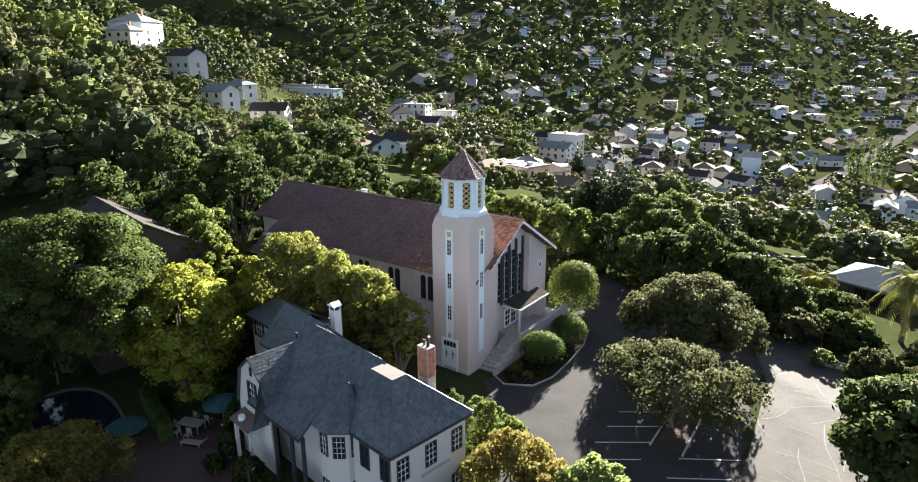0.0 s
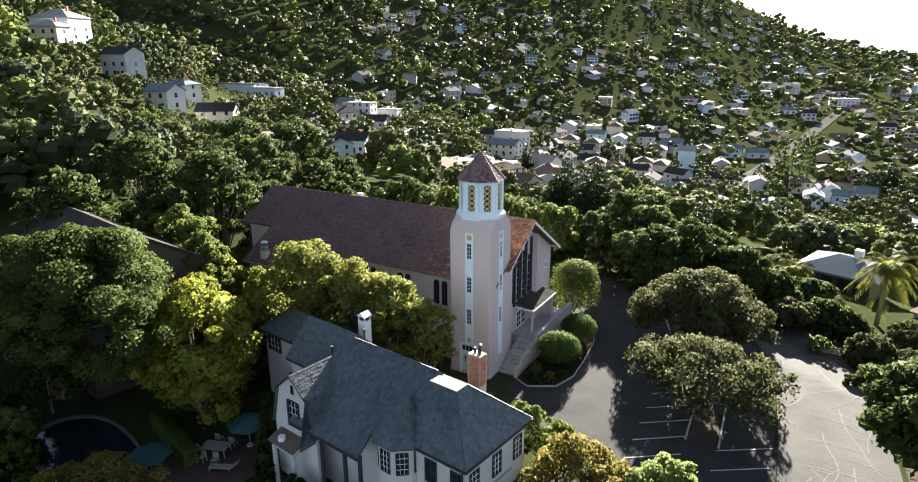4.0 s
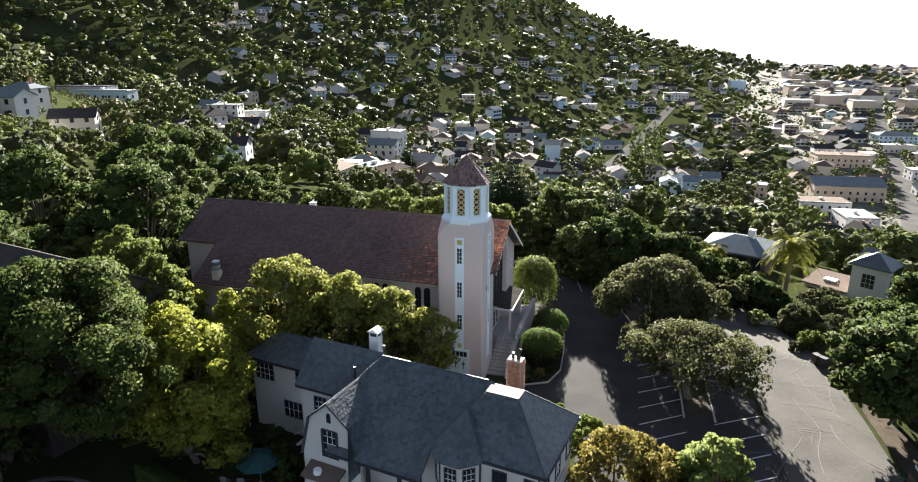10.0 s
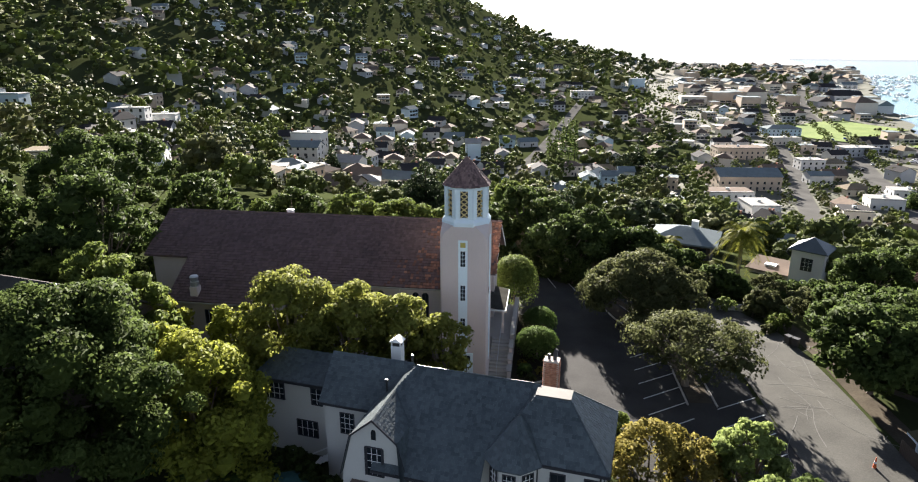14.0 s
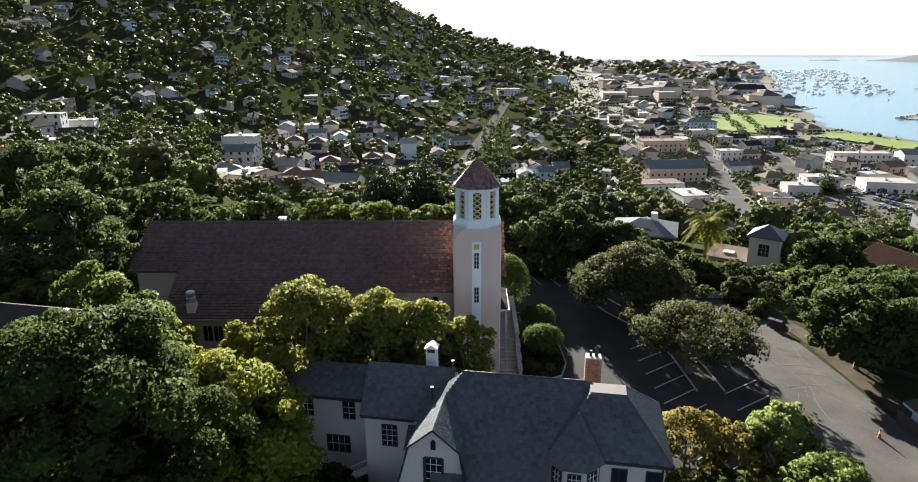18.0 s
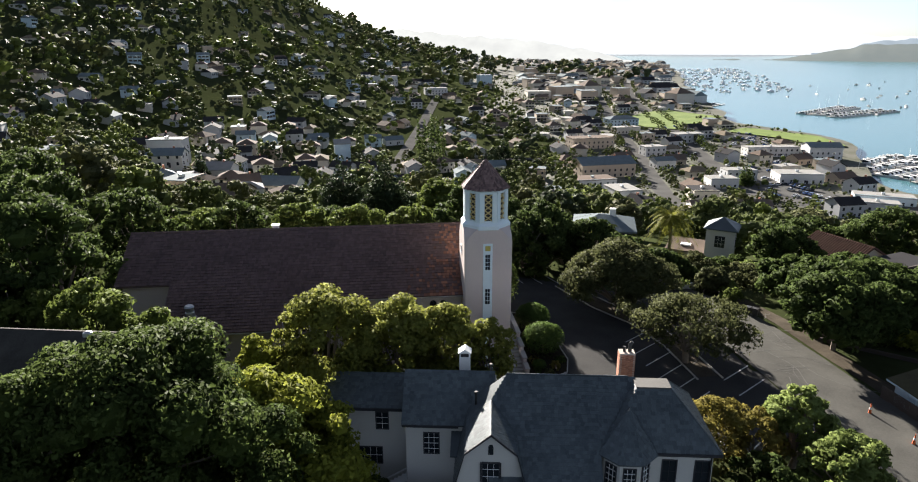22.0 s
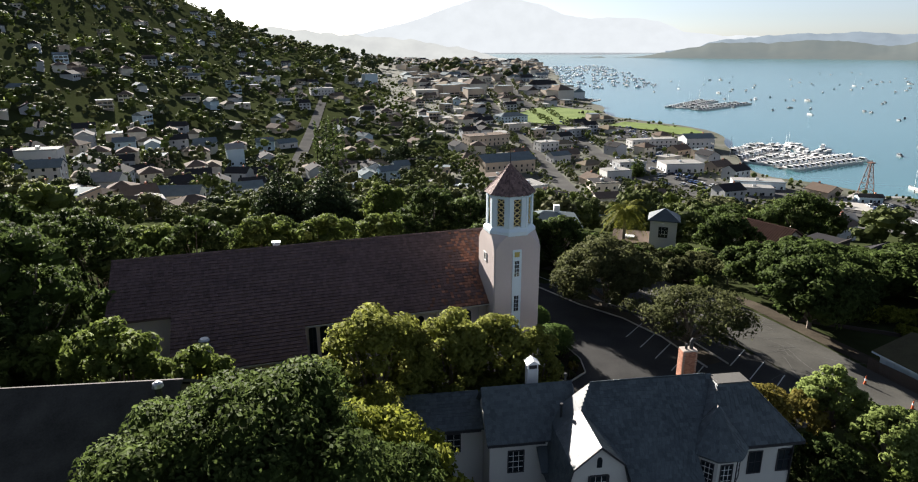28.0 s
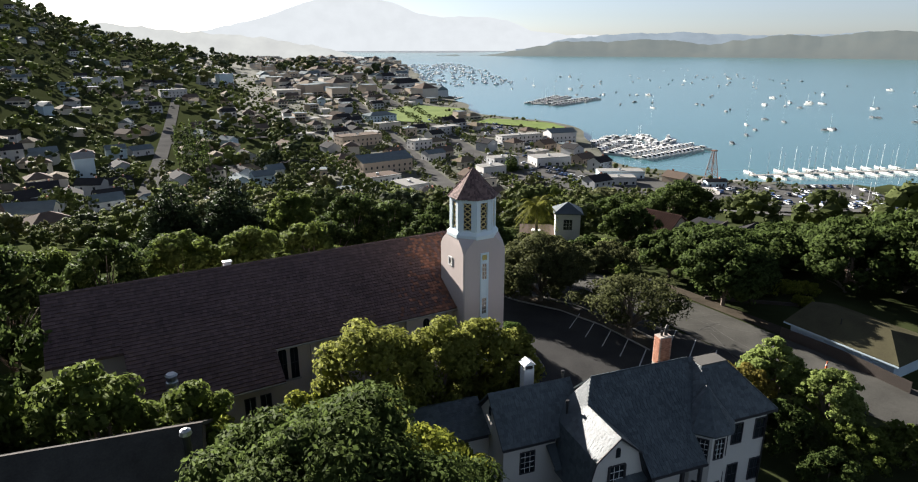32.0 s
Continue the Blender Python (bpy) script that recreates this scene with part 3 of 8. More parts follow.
bush("clipped_shrub", "small dark shrub at the foot of the steps", 6.0, 0.6, 0.9, 0.7, "hedge", leaves=1500, leaf=0.09, n=10, seed=54, group="clipped shrubs", clipped=True)
bush("clipped_tree", "round clipped lollipop tree beside the porch", 3.9, 17.3, 6.3, 2.75, "bright", leaves=16000, leaf=0.13, seed=53, clipped=True)
# dark trees round the north end of the car park
for i, (x, y, t, R) in enumerate(((14.5, 33.5, 9.0, 4.8), (8.0, 37.0, 9.6, 4.8), (20.5, 31.0, 7.2, 4.2), (24.5, 33.0, 4.0, 4.0), (-1.0, 38.5, 7.0, 4.0), (28.5, 38.0, 2.0, 3.6), (31.0, 29.0, 2.6, 3.0), (20.0, 43.0, 3.0, 4.5), (34.0, 28.5, 0.6, 2.4))):
    tree("oak_tree", "dense dark oak at the end of the car park", x, y, t, R, "oak", crown_from=0.04, leaves=7000, leaf=0.23, n=34, seed=240 + i, group="oaks behind the car park")
# trees behind the church
for i, (x, y, t, R, k) in enumerate(((10.7, 29.5, 8.9, 5.6, "oak"), (3.5, 42, 10.2, 5.2, "oak"), (0, 66, 5.8, 5.2, "bright"), (18, 36, 5.2, 4.8, "oak"), (-6, 34, 9.0, 4.8, "bright"),
                                     (-14, 33, 9.5, 5, "bright"), (-22, 34, 10.3, 5.2, "bright"), (-30, 31, 10.8, 5.5, "oak"), (-41, 3.0, 18.8, 6.6, "oak"), (-47, 14, 19.0, 6.6, "oak"),
                                     (-39, 20, 14.5, 5.5, "oak"), (-55, 2, 20, 7, "oak"), (-57, 22, 20, 7, "oak"), (-45, 32, 13, 6, "oak"), (-62, 40, 18, 7, "oak"), (-38, 46, 6.5, 5.5, "bright"),
                                     (-20, 56, 3.8, 5, "oak"), (14, 56, 2.5, 5, "oak"), (24, 50, 1.0, 4.5, "dusty"), (53, 33, 4.2, 5.2, "oak"), (87, 52, 1.2, 8, "oak"), (74, 58, -2, 7, "oak"),
                                     (-40, -5, 14.6, 5.0, "oak"), (-48, -12, 17, 6.5, "oak"), (-52, -28, 19, 7, "oak"), (30, 48, -1.5, 3.0, "dusty"), (42, 26, 0.4, 3.0, "dusty"), (27, 27, 2.6, 3.2, "dusty"), (35, 21, 2.4, 2.6, "dusty"))):
    tree("tree", "dense green tree behind the church" if k == "oak" else "sunlit light green tree behind the church", x, y, t, R, k, crown_from=0.1, leaves=7000, leaf=0.25, n=32, seed=70 + i, group="trees round the church")


def conifer(name, label, x, y, top, R, seed=1, leaves=4000, leaf=0.35, group="", tiers=11, kind="dark"):
    rng = np.random.default_rng(seed)
    z = ground_z(x, y)
    h = top - z
    ob = thing(name, label, "tree", Matrix.Translation((x, y, z)), group)
    lumps = []
    for i in range(tiers):
        f = i / (tiers - 1)
        r = R * (1 - f) ** 0.8 + 0.25
        m = max(1, int(7 * (1 - f)) + 1)
        for k in range(m):
            a = 2 * math.pi * (k + rng.uniform(0, 0.6)) / m + i
            q = r * 0.6 * rng.uniform(0.8, 1.2)
            lumps.append((math.cos(a) * q, math.sin(a) * q, h * (0.12 + 0.86 * f), max(0.5, r * 0.5), max(0.35, h / tiers * 0.45)))
    v, f = leaf_cloud(rng, lumps, leaves, leaf)
    piece("crown", leaf_mesh("crown", v, f, M_LEAF[kind]), ob)
    part("trunk", tube(bmesh.new(), [(0, 0, -0.3), (0, 0, h * 0.5), (0, 0, h * 0.97)], 0.35, 0.04, 7), M_BARK, ob)
    return ob


conifer("cypress_tree", "dark wide spreading cypress below the church", -18.8, 76.3, 9.6, 6.6, 101, 15000, 0.3, tiers=14)
conifer("cypress_tree", "dark wide spreading cypress below the church", -10.0, 67.4, 11.6, 6.4, 102, 15000, 0.3, tiers=14)
conifer("conifer_tree", "narrow dark conifer behind the car park", 11.2, 61.6, 7.2, 3.3, 103, 7000, 0.25)


# ---- church ----
church = thing("church", "pink stucco church with brown clay tile roof and tower", "church")
TX, TY, TH = 0.12, -0.2, 2.2          # tower's middle and half width
RIDGE_Y, RIDGE_Z, EAVE_Y, EAVE_Z, NORTH_Y = 6.6, 14.1, -1.15, 9.3, 14.4
FRONT, REAR, NOTCH = 2.35, -34.3, -18.7


def tower():
    t = part("tower", bmesh.new(), M_STUCCO, church)
    bm = bmesh.new()
    c = 0.1

    def sq(h, cut, z):
        return [(TX + x, TY + y, z) for x, y in ((-h + cut, -h), (h - cut, -h), (h, -h + cut), (h, h - cut), (h - cut, h), (-h + cut, h), (-h, h - cut), (-h, -h + cut))]
    loft(bm, [sq(TH + 0.06, c, -0.6), sq(TH + 0.06, c, 0.35), sq(TH, c, 0.45), sq(TH, c, 14.75), sq(TH - 0.01, 0.45, 15.35), sq(TH - 0.06, 1.1, 16.0)])
    bm.to_mesh(t.data)
    bm.free()
    # belfry
    turn = math.pi / 8
    a = 1 / math.cos(turn)
    base = part("belfry_base", loft(bmesh.new(), [ring(8, 2.08 * a, 15.8, TX, TY, turn), ring(8, 2.2 * a, 15.95, TX, TY, turn), ring(8, 2.2 * a, 16.25, TX, TY, turn),
                                                  ring(8, 2.05 * a, 16.45, TX, TY, turn), ring(8, 1.9 * a, 16.6, TX, TY, turn)]), M_TRIM, t)
    # A black solid paints the shade inside the open belfry
    part("belfry_core", loft(bmesh.new(), [ring(8, 1.62 * a, 16.5, TX, TY, turn), ring(8, 1.62 * a, 19.4, TX, TY, turn)]), M_BLACK, t, "black solid for the belfry's shaded inside")
    part("belfry_cornice", loft(bmesh.new(), [ring(8, 1.86 * a, 19.2, TX, TY, turn), ring(8, 1.92 * a, 19.3, TX, TY, turn), ring(8, 2.06 * a, 19.42, TX, TY, turn), ring(8, 2.06 * a, 19.5, TX, TY, turn)]), M_TRIM, t)
    side = 2 * 1.86 * math.tan(turn)
    post = boxes((-side / 2, -0.36, -0.12, 0.16, 0, 2.75), (0.36, side / 2, -0.12, 0.16, 0, 2.75), (-0.36, 0.36, -0.06, 0.16, 0, 0.12), (-0.36, 0.36, -0.06, 0.16, 2.6, 2.75))
    me_p = bpy.data.meshes.new("belfry_posts")
    post.to_mesh(me_p)
    post.free()
    me_p.materials.append(M_TRIM)
    lat = bmesh.new()
    for k in range(5):
        z0 = 0.16 + k * 0.485
        for s in (-1, 1):
            ang = math.atan2(0.44, 0.6) * s
            box(lat, -0.4, 0.4, -0.03, 0.03, -0.05, 0.05, Matrix.Translation((0, 0.02, z0 + 0.24)) @ Matrix.Rotation(ang, 4, "Y"))
        box(lat, -0.09, 0.09, -0.05, 0.05, z0 + 0.15, z0 + 0.33)
    me_l = bpy.data.meshes.new("lattice")
    lat.to_mesh(me_l)
    lat.free()
    me_l.materials.append(M_GOLD)
    for i in range(8):
        m = Matrix.Translation((TX, TY, 16.55)) @ Matrix.Rotation(i * math.pi / 4, 4, "Z") @ Matrix.Translation((0, -1.86, 0))
        piece("belfry_post", me_p, t, m)
        piece("lattice", me_l, t, m, label="gilded crossed lattice panel")
    # pointed roof in tiles
    rng = random.Random(5)
    eave, top = ring(8, 2.12 * a, 19.5, TX, TY, turn), Vector((TX, TY, 22.0))
    sheet = bmesh.new()
    ev = [sheet.verts.new(p) for p in eave]
    tv = sheet.verts.new(top)
    for i in range(8):
        sheet.faces.new((ev[i], ev[(i + 1) % 8], tv))
    sheet.faces.new(ev[::-1])
    rf = part("belfry_roof", sheet, M_TILE_PALE, t)
    V, F = [], []
    for i in range(8):
        v, f = slabs([eave[i], eave[(i + 1) % 8], tuple(top)], 0.24, 0.2, rng, 0.028)
        F += [tuple(k + len(V) for k in q) for q in f]
        V += v
    piece("roof_tiles", mesh_from("roof_tiles", V, F, M_TILE_PALE), rf, kind="stuff")
    hips = bmesh.new()
    for p in eave:
        d = top - Vector(p)
        for k in range(9):
            q0, q1 = Vector(p) + d * (k / 9), Vector(p) + d * ((k + 1.12) / 9)
            tube(hips, [q0 + Vector((0, 0, 0.03)), q1], 0.075, 0.06, 6)
    part("hip_tiles", hips, M_TILE_PALE, rf)
    part("finial", tube(bmesh.new(), [(TX, TY, 21.9), (TX, TY, 22.6), (TX, TY, 23.3)], 0.05, 0.015, 6), M_BLACK, t)
    # window strips on the south and east faces
    for ang, z0, z1 in ((0, 3.2, 14.65), (90, 1.9, 14.65)):
        m = Matrix.Translation((TX, TY, 0)) @ Matrix.Rotation(radians(ang), 4, "Z") @ Matrix.Translation((-0.06, -TH, 0))
        s = part("window_strip", boxes((-0.43, -0.26, -0.07, 0.03, z0, z1), (0.26, 0.43, -0.07, 0.03, z0, z1), (-0.26, 0.26, -0.05, 0.03, z0, 5.38),
                                       (-0.26, 0.26, -0.05, 0.03, 7.0, 8.7), (-0.26, 0.26, -0.05, 0.03, 10.3, 12.08), (-0.26, 0.26, -0.05, 0.03, 13.65, 13.95), (-0.26, 0.26, -0.05, 0.03, 14.45, z1)), M_TRIM, t, "pale blue painted strip")
        s.matrix_basis = m
        for zw in (5.38, 8.7, 12.08):
            window(s, Matrix.Translation((0, -0.01, zw)), 0.52, 1.6 if zw < 12 else 1.57, 2, 4, M_TRIM, 0.04, 0.04)
        part("amber_pane", boxes((-0.22, 0.22, -0.04, 0.02, 13.97, 14.43)), M_AMBER, s, "amber glass square")
        if ang == 0:
            part("amber_pane", boxes((-0.2, 0.2, -0.065, 0.02, 3.5, 3.95)), M_AMBER, s, "amber glass square")
    # west ornament
    m = Matrix.Translation((TX - TH, TY + 0.2, 13.1))
    o = part("wall_ornament", boxes((-0.06, 0.02, -0.35, 0.35, 0, 0.1), (-0.06, 0.02, -0.35, 0.35, 0.75, 0.85), (-0.06, 0.02, -0.35, -0.25, 0.1, 0.75), (-0.06, 0.02, 0.25, 0.35, 0.1, 0.75)), M_WHITE, t, "white square frame")
    o.matrix_basis = m
    part("grille", boxes((-0.03, 0.01, -0.25, 0.25, 0.33, 0.52), (-0.03, 0.01, -0.09, 0.09, 0.1, 0.75)), M_CONC, o)
    # south door
    d = part("door_surround", boxes((-1.0, -0.78, -0.12, 0.02, 0, 3.1), (0.78, 1.0, -0.12, 0.02, 0, 3.1), (-1.0, 1.0, -0.14, 0.02, 3.1, 3.3), (-0.78, 0.78, -0.08, 0.02, 2.3, 2.42)), M_TRIM, t)
    d.matrix_basis = Matrix.Translation((TX - 0.06, TY - TH, 0.05))
    for s in (-1, 1):
        leaf = part("door", boxes((s * 0.39 - 0.385, s * 0.39 + 0.385, -0.05, 0.02, 0, 2.3)), M_TRIM, d, "pale blue door leaf")
        part("cross", boxes((s * 0.39 - 0.04, s * 0.39 + 0.04, -0.08, -0.05, 1.2, 2.05), (s * 0.39 - 0.19, s * 0.39 + 0.19, -0.08, -0.051, 1.68, 1.78)), M_BLACK, leaf, "black cross")
    for k in range(4):
        part("transom_pane", boxes((-0.74 + k * 0.38, -0.42 + k * 0.38, -0.05, 0.0, 2.5, 3.02)), M_GLASS, d)
    part("transom", boxes((-0.78, 0.78, -0.03, 0.02, 2.42, 3.1)), M_TRIM, d)
    return t


tower()


def nave():
    sl = (RIDGE_Z - EAVE_Z) / (RIDGE_Y - EAVE_Y)

    def on(y):
        return RIDGE_Z - (RIDGE_Y - y) * sl
    WALL_Y = EAVE_Y + 0.75
    body = bmesh.new()
    prism(body, [(REAR + 0.3, 2.0, -1), (REAR + 0.3, 13.6, -1), (REAR + 0.3, 13.6, on(0) - 0.45), (REAR + 0.3, RIDGE_Y, RIDGE_Z - 0.25), (REAR + 0.3, 2.0, on(2.0) - 0.25)], (5.2, 0, 0))
    prism(body, [(REAR + 5.5, WALL_Y, -1), (REAR + 5.5, 13.6, -1), (REAR + 5.5, 13.6, on(0) - 0.45), (REAR + 5.5, RIDGE_Y, RIDGE_Z - 0.25), (REAR + 5.5, WALL_Y, on(WALL_Y) - 0.25)], (FRONT - 1.0 - REAR - 5.5, 0, 0))
    walls = part("nave_wall", body, M_STUCCO, church)
    # side aisle under the longer slope
    LOW_Y = -3.75
    part("aisle_wall", prism(bmesh.new(), [(-29.1, LOW_Y + 0.7, -1), (-29.1, WALL_Y, -1), (-29.1, WALL_Y, on(WALL_Y) - 0.3), (-29.1, LOW_Y + 0.7, on(LOW_Y + 0.7) - 0.25)], (-29.1 * -1 + NOTCH, 0, 0)), M_STUCCO, church)
    roof = part("roof", bmesh.new(), M_TILE, church, "brown and orange clay tile roof")
    bm = bmesh.new()

    def slab_sheet(x0, x1, y0, y1, t=0.18):
        prism(bm, [(x0, y0, on(y0)), (x1, y0, on(y0)), (x1, y1, on(y1)), (x0, y1, on(y1))], (0, 0, -t))
    slab_sheet(NOTCH, FRONT, EAVE_Y, RIDGE_Y)
    slab_sheet(-29.3, NOTCH, LOW_Y, RIDGE_Y)
    slab_sheet(REAR, -29.3, 1.0, RIDGE_Y)
    slab_sheet(FRONT, FRONT + 0.55, 0.7, RIDGE_Y)
    prism(bm, [(REAR, NORTH_Y, on(2 * RIDGE_Y - NORTH_Y)), (FRONT + 0.55, NORTH_Y, on(2 * RIDGE_Y - NORTH_Y)), (FRONT + 0.55, RIDGE_Y, RIDGE_Z), (REAR, RIDGE_Y, RIDGE_Z)], (0, 0, -0.18))
    bm.to_mesh(roof.data)
    bm.free()
    rng = random.Random(8)
    noise.seed_set(3)

    def is_orange(c):
        edge = -4.6 - (RIDGE_Y - c.y) * 0.35 + 3.2 * noise.noise(Vector((c.x * 0.5, c.y * 0.7, 2.0)))
        return c.x > edge and rng.random() < (0.92 if c.x > 2.0 else min(0.8, 0.13 + (c.x - edge) * 0.13))
    V, F, VN, FN, singles = [], [], [], [], []
    polys = (((NOTCH, EAVE_Y, FRONT, RIDGE_Y), ), ((-29.3, LOW_Y, NOTCH, RIDGE_Y), ), ((REAR, 1.0, -29.3, RIDGE_Y), ), ((FRONT, 0.7, FRONT + 0.55, RIDGE_Y), ))
    for ((x0, y0, x1, y1), ) in polys:
        v, f = slabs([(x0, y0, on(y0) + 0.004), (x1, y0, on(y0) + 0.004), (x1, y1, on(y1) + 0.004), (x0, y1, on(y1) + 0.004)], 0.34, 0.3, rng, 0.065)
        for k in range(0, len(v), 6):
            c = sum((Vector(p) for p in v[k:k + 4]), Vector()) / 4
            quad = v[k:k + 6]
            if is_orange(c):
                if len(singles) < 300 and c.x > -6.5 and abs(c.x - TX) > TH:
                    singles.append((c, [p - c for p in quad]))
                    continue
                tv, tf = VN, FN
            else:
                tv, tf = V, F
            i = len(tv)
            tv += quad
            tf += [(i, i + 1, i + 2, i + 3), (i + 4, i + 5, i + 1, i), (i + 4, i, i + 3), (i + 5, i + 2, i + 1)]
    piece("roof_tiles", mesh_from("roof_tiles", V, F, M_TILE), roof, kind="stuff")
    piece("newer_roof_tiles", mesh_from("newer_roof_tiles", VN, FN, M_TILE_ORANGE), roof, kind="stuff", label="orange clay tiles towards the tower")
    # north slope, coarser
    v, f = slabs([(FRONT + 0.55, NORTH_Y, on(-1.2)), (REAR, NORTH_Y, on(-1.2)), (REAR, RIDGE_Y, RIDGE_Z), (FRONT + 0.55, RIDGE_Y, RIDGE_Z)], 0.6, 0.6, rng, 0.04)
    piece("roof_tiles", mesh_from("roof_tiles", v, f, M_TILE), roof, kind="stuff")
    shared = [mesh_from("roof_tile", singles[k * 7 % len(singles)][1], [(0, 1, 2, 3), (4, 5, 1, 0), (4, 0, 3), (5, 2, 1)], M_TILE_ORANGE) for k in range(8)]
    for k, (c, q) in enumerate(singles):
        piece("roof_tile", shared[k % 8], roof, Matrix.Translation(c))
    rd = bmesh.new()
    x = REAR
    while x < FRONT + 0.5:
        tube(rd, [(x, RIDGE_Y, RIDGE_Z + 0.05), (x + 0.42, RIDGE_Y, RIDGE_Z + 0.02)], 0.13, 0.11, 7)
        x += 0.38
    part("ridge_tiles", rd, M_TILE, roof)
    part("verge_board", prism(bmesh.new(), [(FRONT + 0.5, 0.7, on(0.7) - 0.3), (FRONT + 0.5, RIDGE_Y, RIDGE_Z - 0.3), (FRONT + 0.5, NORTH_Y, on(-1.2) - 0.3), (FRONT + 0.5, NORTH_Y, on(-1.2) - 0.02),
                                            (FRONT + 0.5, RIDGE_Y, RIDGE_Z - 0.02), (FRONT + 0.5, 0.7, on(0.7) - 0.02)], (0.06, 0, 0)), M_WHITE, roof, "weathered white verge board")
    part("gutter", boxes((NOTCH, TX - TH, EAVE_Y - 0.12, EAVE_Y + 0.02, EAVE_Z - 0.2, EAVE_Z - 0.08)), M_CONC, roof)
    part("gutter", boxes((-29.3, NOTCH, LOW_Y - 0.12, LOW_Y + 0.02, on(LOW_Y) - 0.2, on(LOW_Y) - 0.08)), M_CONC, roof)
    # side windows: dark arched pairs between shallow piers
    for x in (-4.4, -8.9, -13.4, -17.6):
        h = 2.9 if x < -17 else 2.6
        for dx in (-0.48, 0.48):
            bm = bmesh.new()
            pts = [(-0.33, 0, 0), (0.33, 0, 0), (0.33, 0, h - 0.3)] + [(0.33 * math.cos(a), 0, h - 0.3 + 0.33 * math.sin(a)) for a in (0.5, 1.05, 1.57, 2.1, 2.64)] + [(-0.33, 0, h - 0.3)]
            prism(bm, pts, (0, 0.05, 0))
            w = part("nave_window", bm, M_GLASS, walls)
            w.matrix_basis = Matrix.Translation((x + dx, WALL_Y - 0.04, 5.9))
            part("mullion", boxes((-0.02, 0.02, -0.03, 0, 0, h), (-0.33, 0.33, -0.03, 0, h * 0.5 - 0.02, h * 0.5 + 0.02)), M_DARKWOOD, w)
        part("window_sill", boxes((x - 0.95, x + 0.95, WALL_Y - 0.12, WALL_Y + 0.01, 5.75, 5.9)), M_CONC, walls)
    for x in (-2.6, -6.7, -11.1, -15.5):
        part("pier", boxes((x - 0.25, x + 0.25, WALL_Y - 0.22, WALL_Y + 0.01, -0.8, 8.9)), M_STUCCO, walls)
    for x in (-20.2, -21.4, -24.3, -25.3):
        window(walls, Matrix.Translation((x, LOW_Y + 0.7, 5.1)), 0.85, 1.5, 2, 1)
    # front: recessed bays, tall windows
    FX = FRONT - 1.0
    fr = part("front_wall", boxes((FX - 0.3, FRONT - 0.35, 1.9, 3.2, -1, on(3.2) - 0.5), (FX - 0.3, FRONT - 0.35, 9.6, 13.6, -1, on(-0.4) - 0.3), (FX - 0.3, FX + 0.05, 3.2, 9.6, -1, on(3.2) - 0.3)), M_STUCCO, church)
    bm = bmesh.new()
    prism(bm, [(FX, 3.2, on(3.2) - 0.55), (FX, 9.6, on(3.6) - 0.55), (FX, RIDGE_Y, RIDGE_Z - 0.4)], (0.06, 0, 0))
    prism(bm, [(FX, 9.6, on(-0.4) - 0.35), (FX, 13.6, on(-0.4) - 0.35), (FX, 9.6, on(3.6) - 0.4)], (FRONT - 0.35 - FX, 0, 0))
    part("gable_wall", bm, M_STUCCO, fr)
    for y in (4.1, 5.5, 6.9, 8.3):
        window(fr, Matrix.Translation((FX + 0.06, y, 5.3)) @ Matrix.Rotation(radians(90), 4, "Z"), 1.15, 5.2 if 5 < y < 7.5 else 4.4, 2, 6)
        part("buttress", boxes((FX + 0.05, FX + 0.32, y + 0.6, y + 0.78, 4.9, on(3.4) - 0.5)), M_DARKWOOD, fr)
    window(fr, Matrix.Translation((FRONT - 0.35, 12.2, 7.2)) @ Matrix.Rotation(radians(90), 4, "Z"), 0.6, 0.85, 1, 1, M_WHITE, 0.05, 0.12, name="small_window")
    # porch
    porch = part("porch", soft(boxes((3.2, 3.45, 5.5, 5.75, 1.9, 4.5)), 0.03), M_STUCCO, church)
    part("porch_wall", boxes((FX, 3.4, 11.0, 11.3, 1.9, 4.5)), M_STUCCO, porch)
    part("porch_roof", prism(bmesh.new(), [(FX, 5.3, 5.0), (3.6, 5.3, 4.55), (3.6, 11.6, 4.55), (FX, 11.6, 5.0)], (0, 0, 0.14)), M_SHINGLE, porch, "worn grey shingle porch roof")
    part("fascia", boxes((3.6, 3.66, 5.26, 11.64, 4.5, 4.68), (FX, 3.6, 5.24, 5.3, 4.55, 4.72)), M_WHITE, porch)
    for y in (6.2, 7.4):
        d = part("door", boxes((FX + 0.05, FX + 0.12, y - 0.55, y + 0.55, 1.9, 4.1)), M_WHITE, porch, "white glazed entrance door")
        for k in range(6):
            part("pane", boxes((FX + 0.1, FX + 0.135, y - 0.42 + (k % 2) * 0.46, y - 0.06 + (k % 2) * 0.46, 2.15 + (k // 2) * 0.62, 2.65 + (k // 2) * 0.62)), M_GLASS, d)
    part("landing", boxes((FX, 4.4, 4.6, 13.6, -0.8, 1.9)), M_CONC, porch)
    # stairs and stepped retaining wall
    st = part("stairs", bmesh.new(), M_CONC, church, "concrete flight of steps")
    n = 11
    me = None
    for k in range(n):
        y0 = -0.6 + k * 0.47
        bm = boxes((TX + TH + 0.02, 4.25, y0, 4.62, -0.4 if k == 0 else 1.9 / n * k, 1.9 / n * (k + 1)))
        part("step", bm, M_CONC, st)
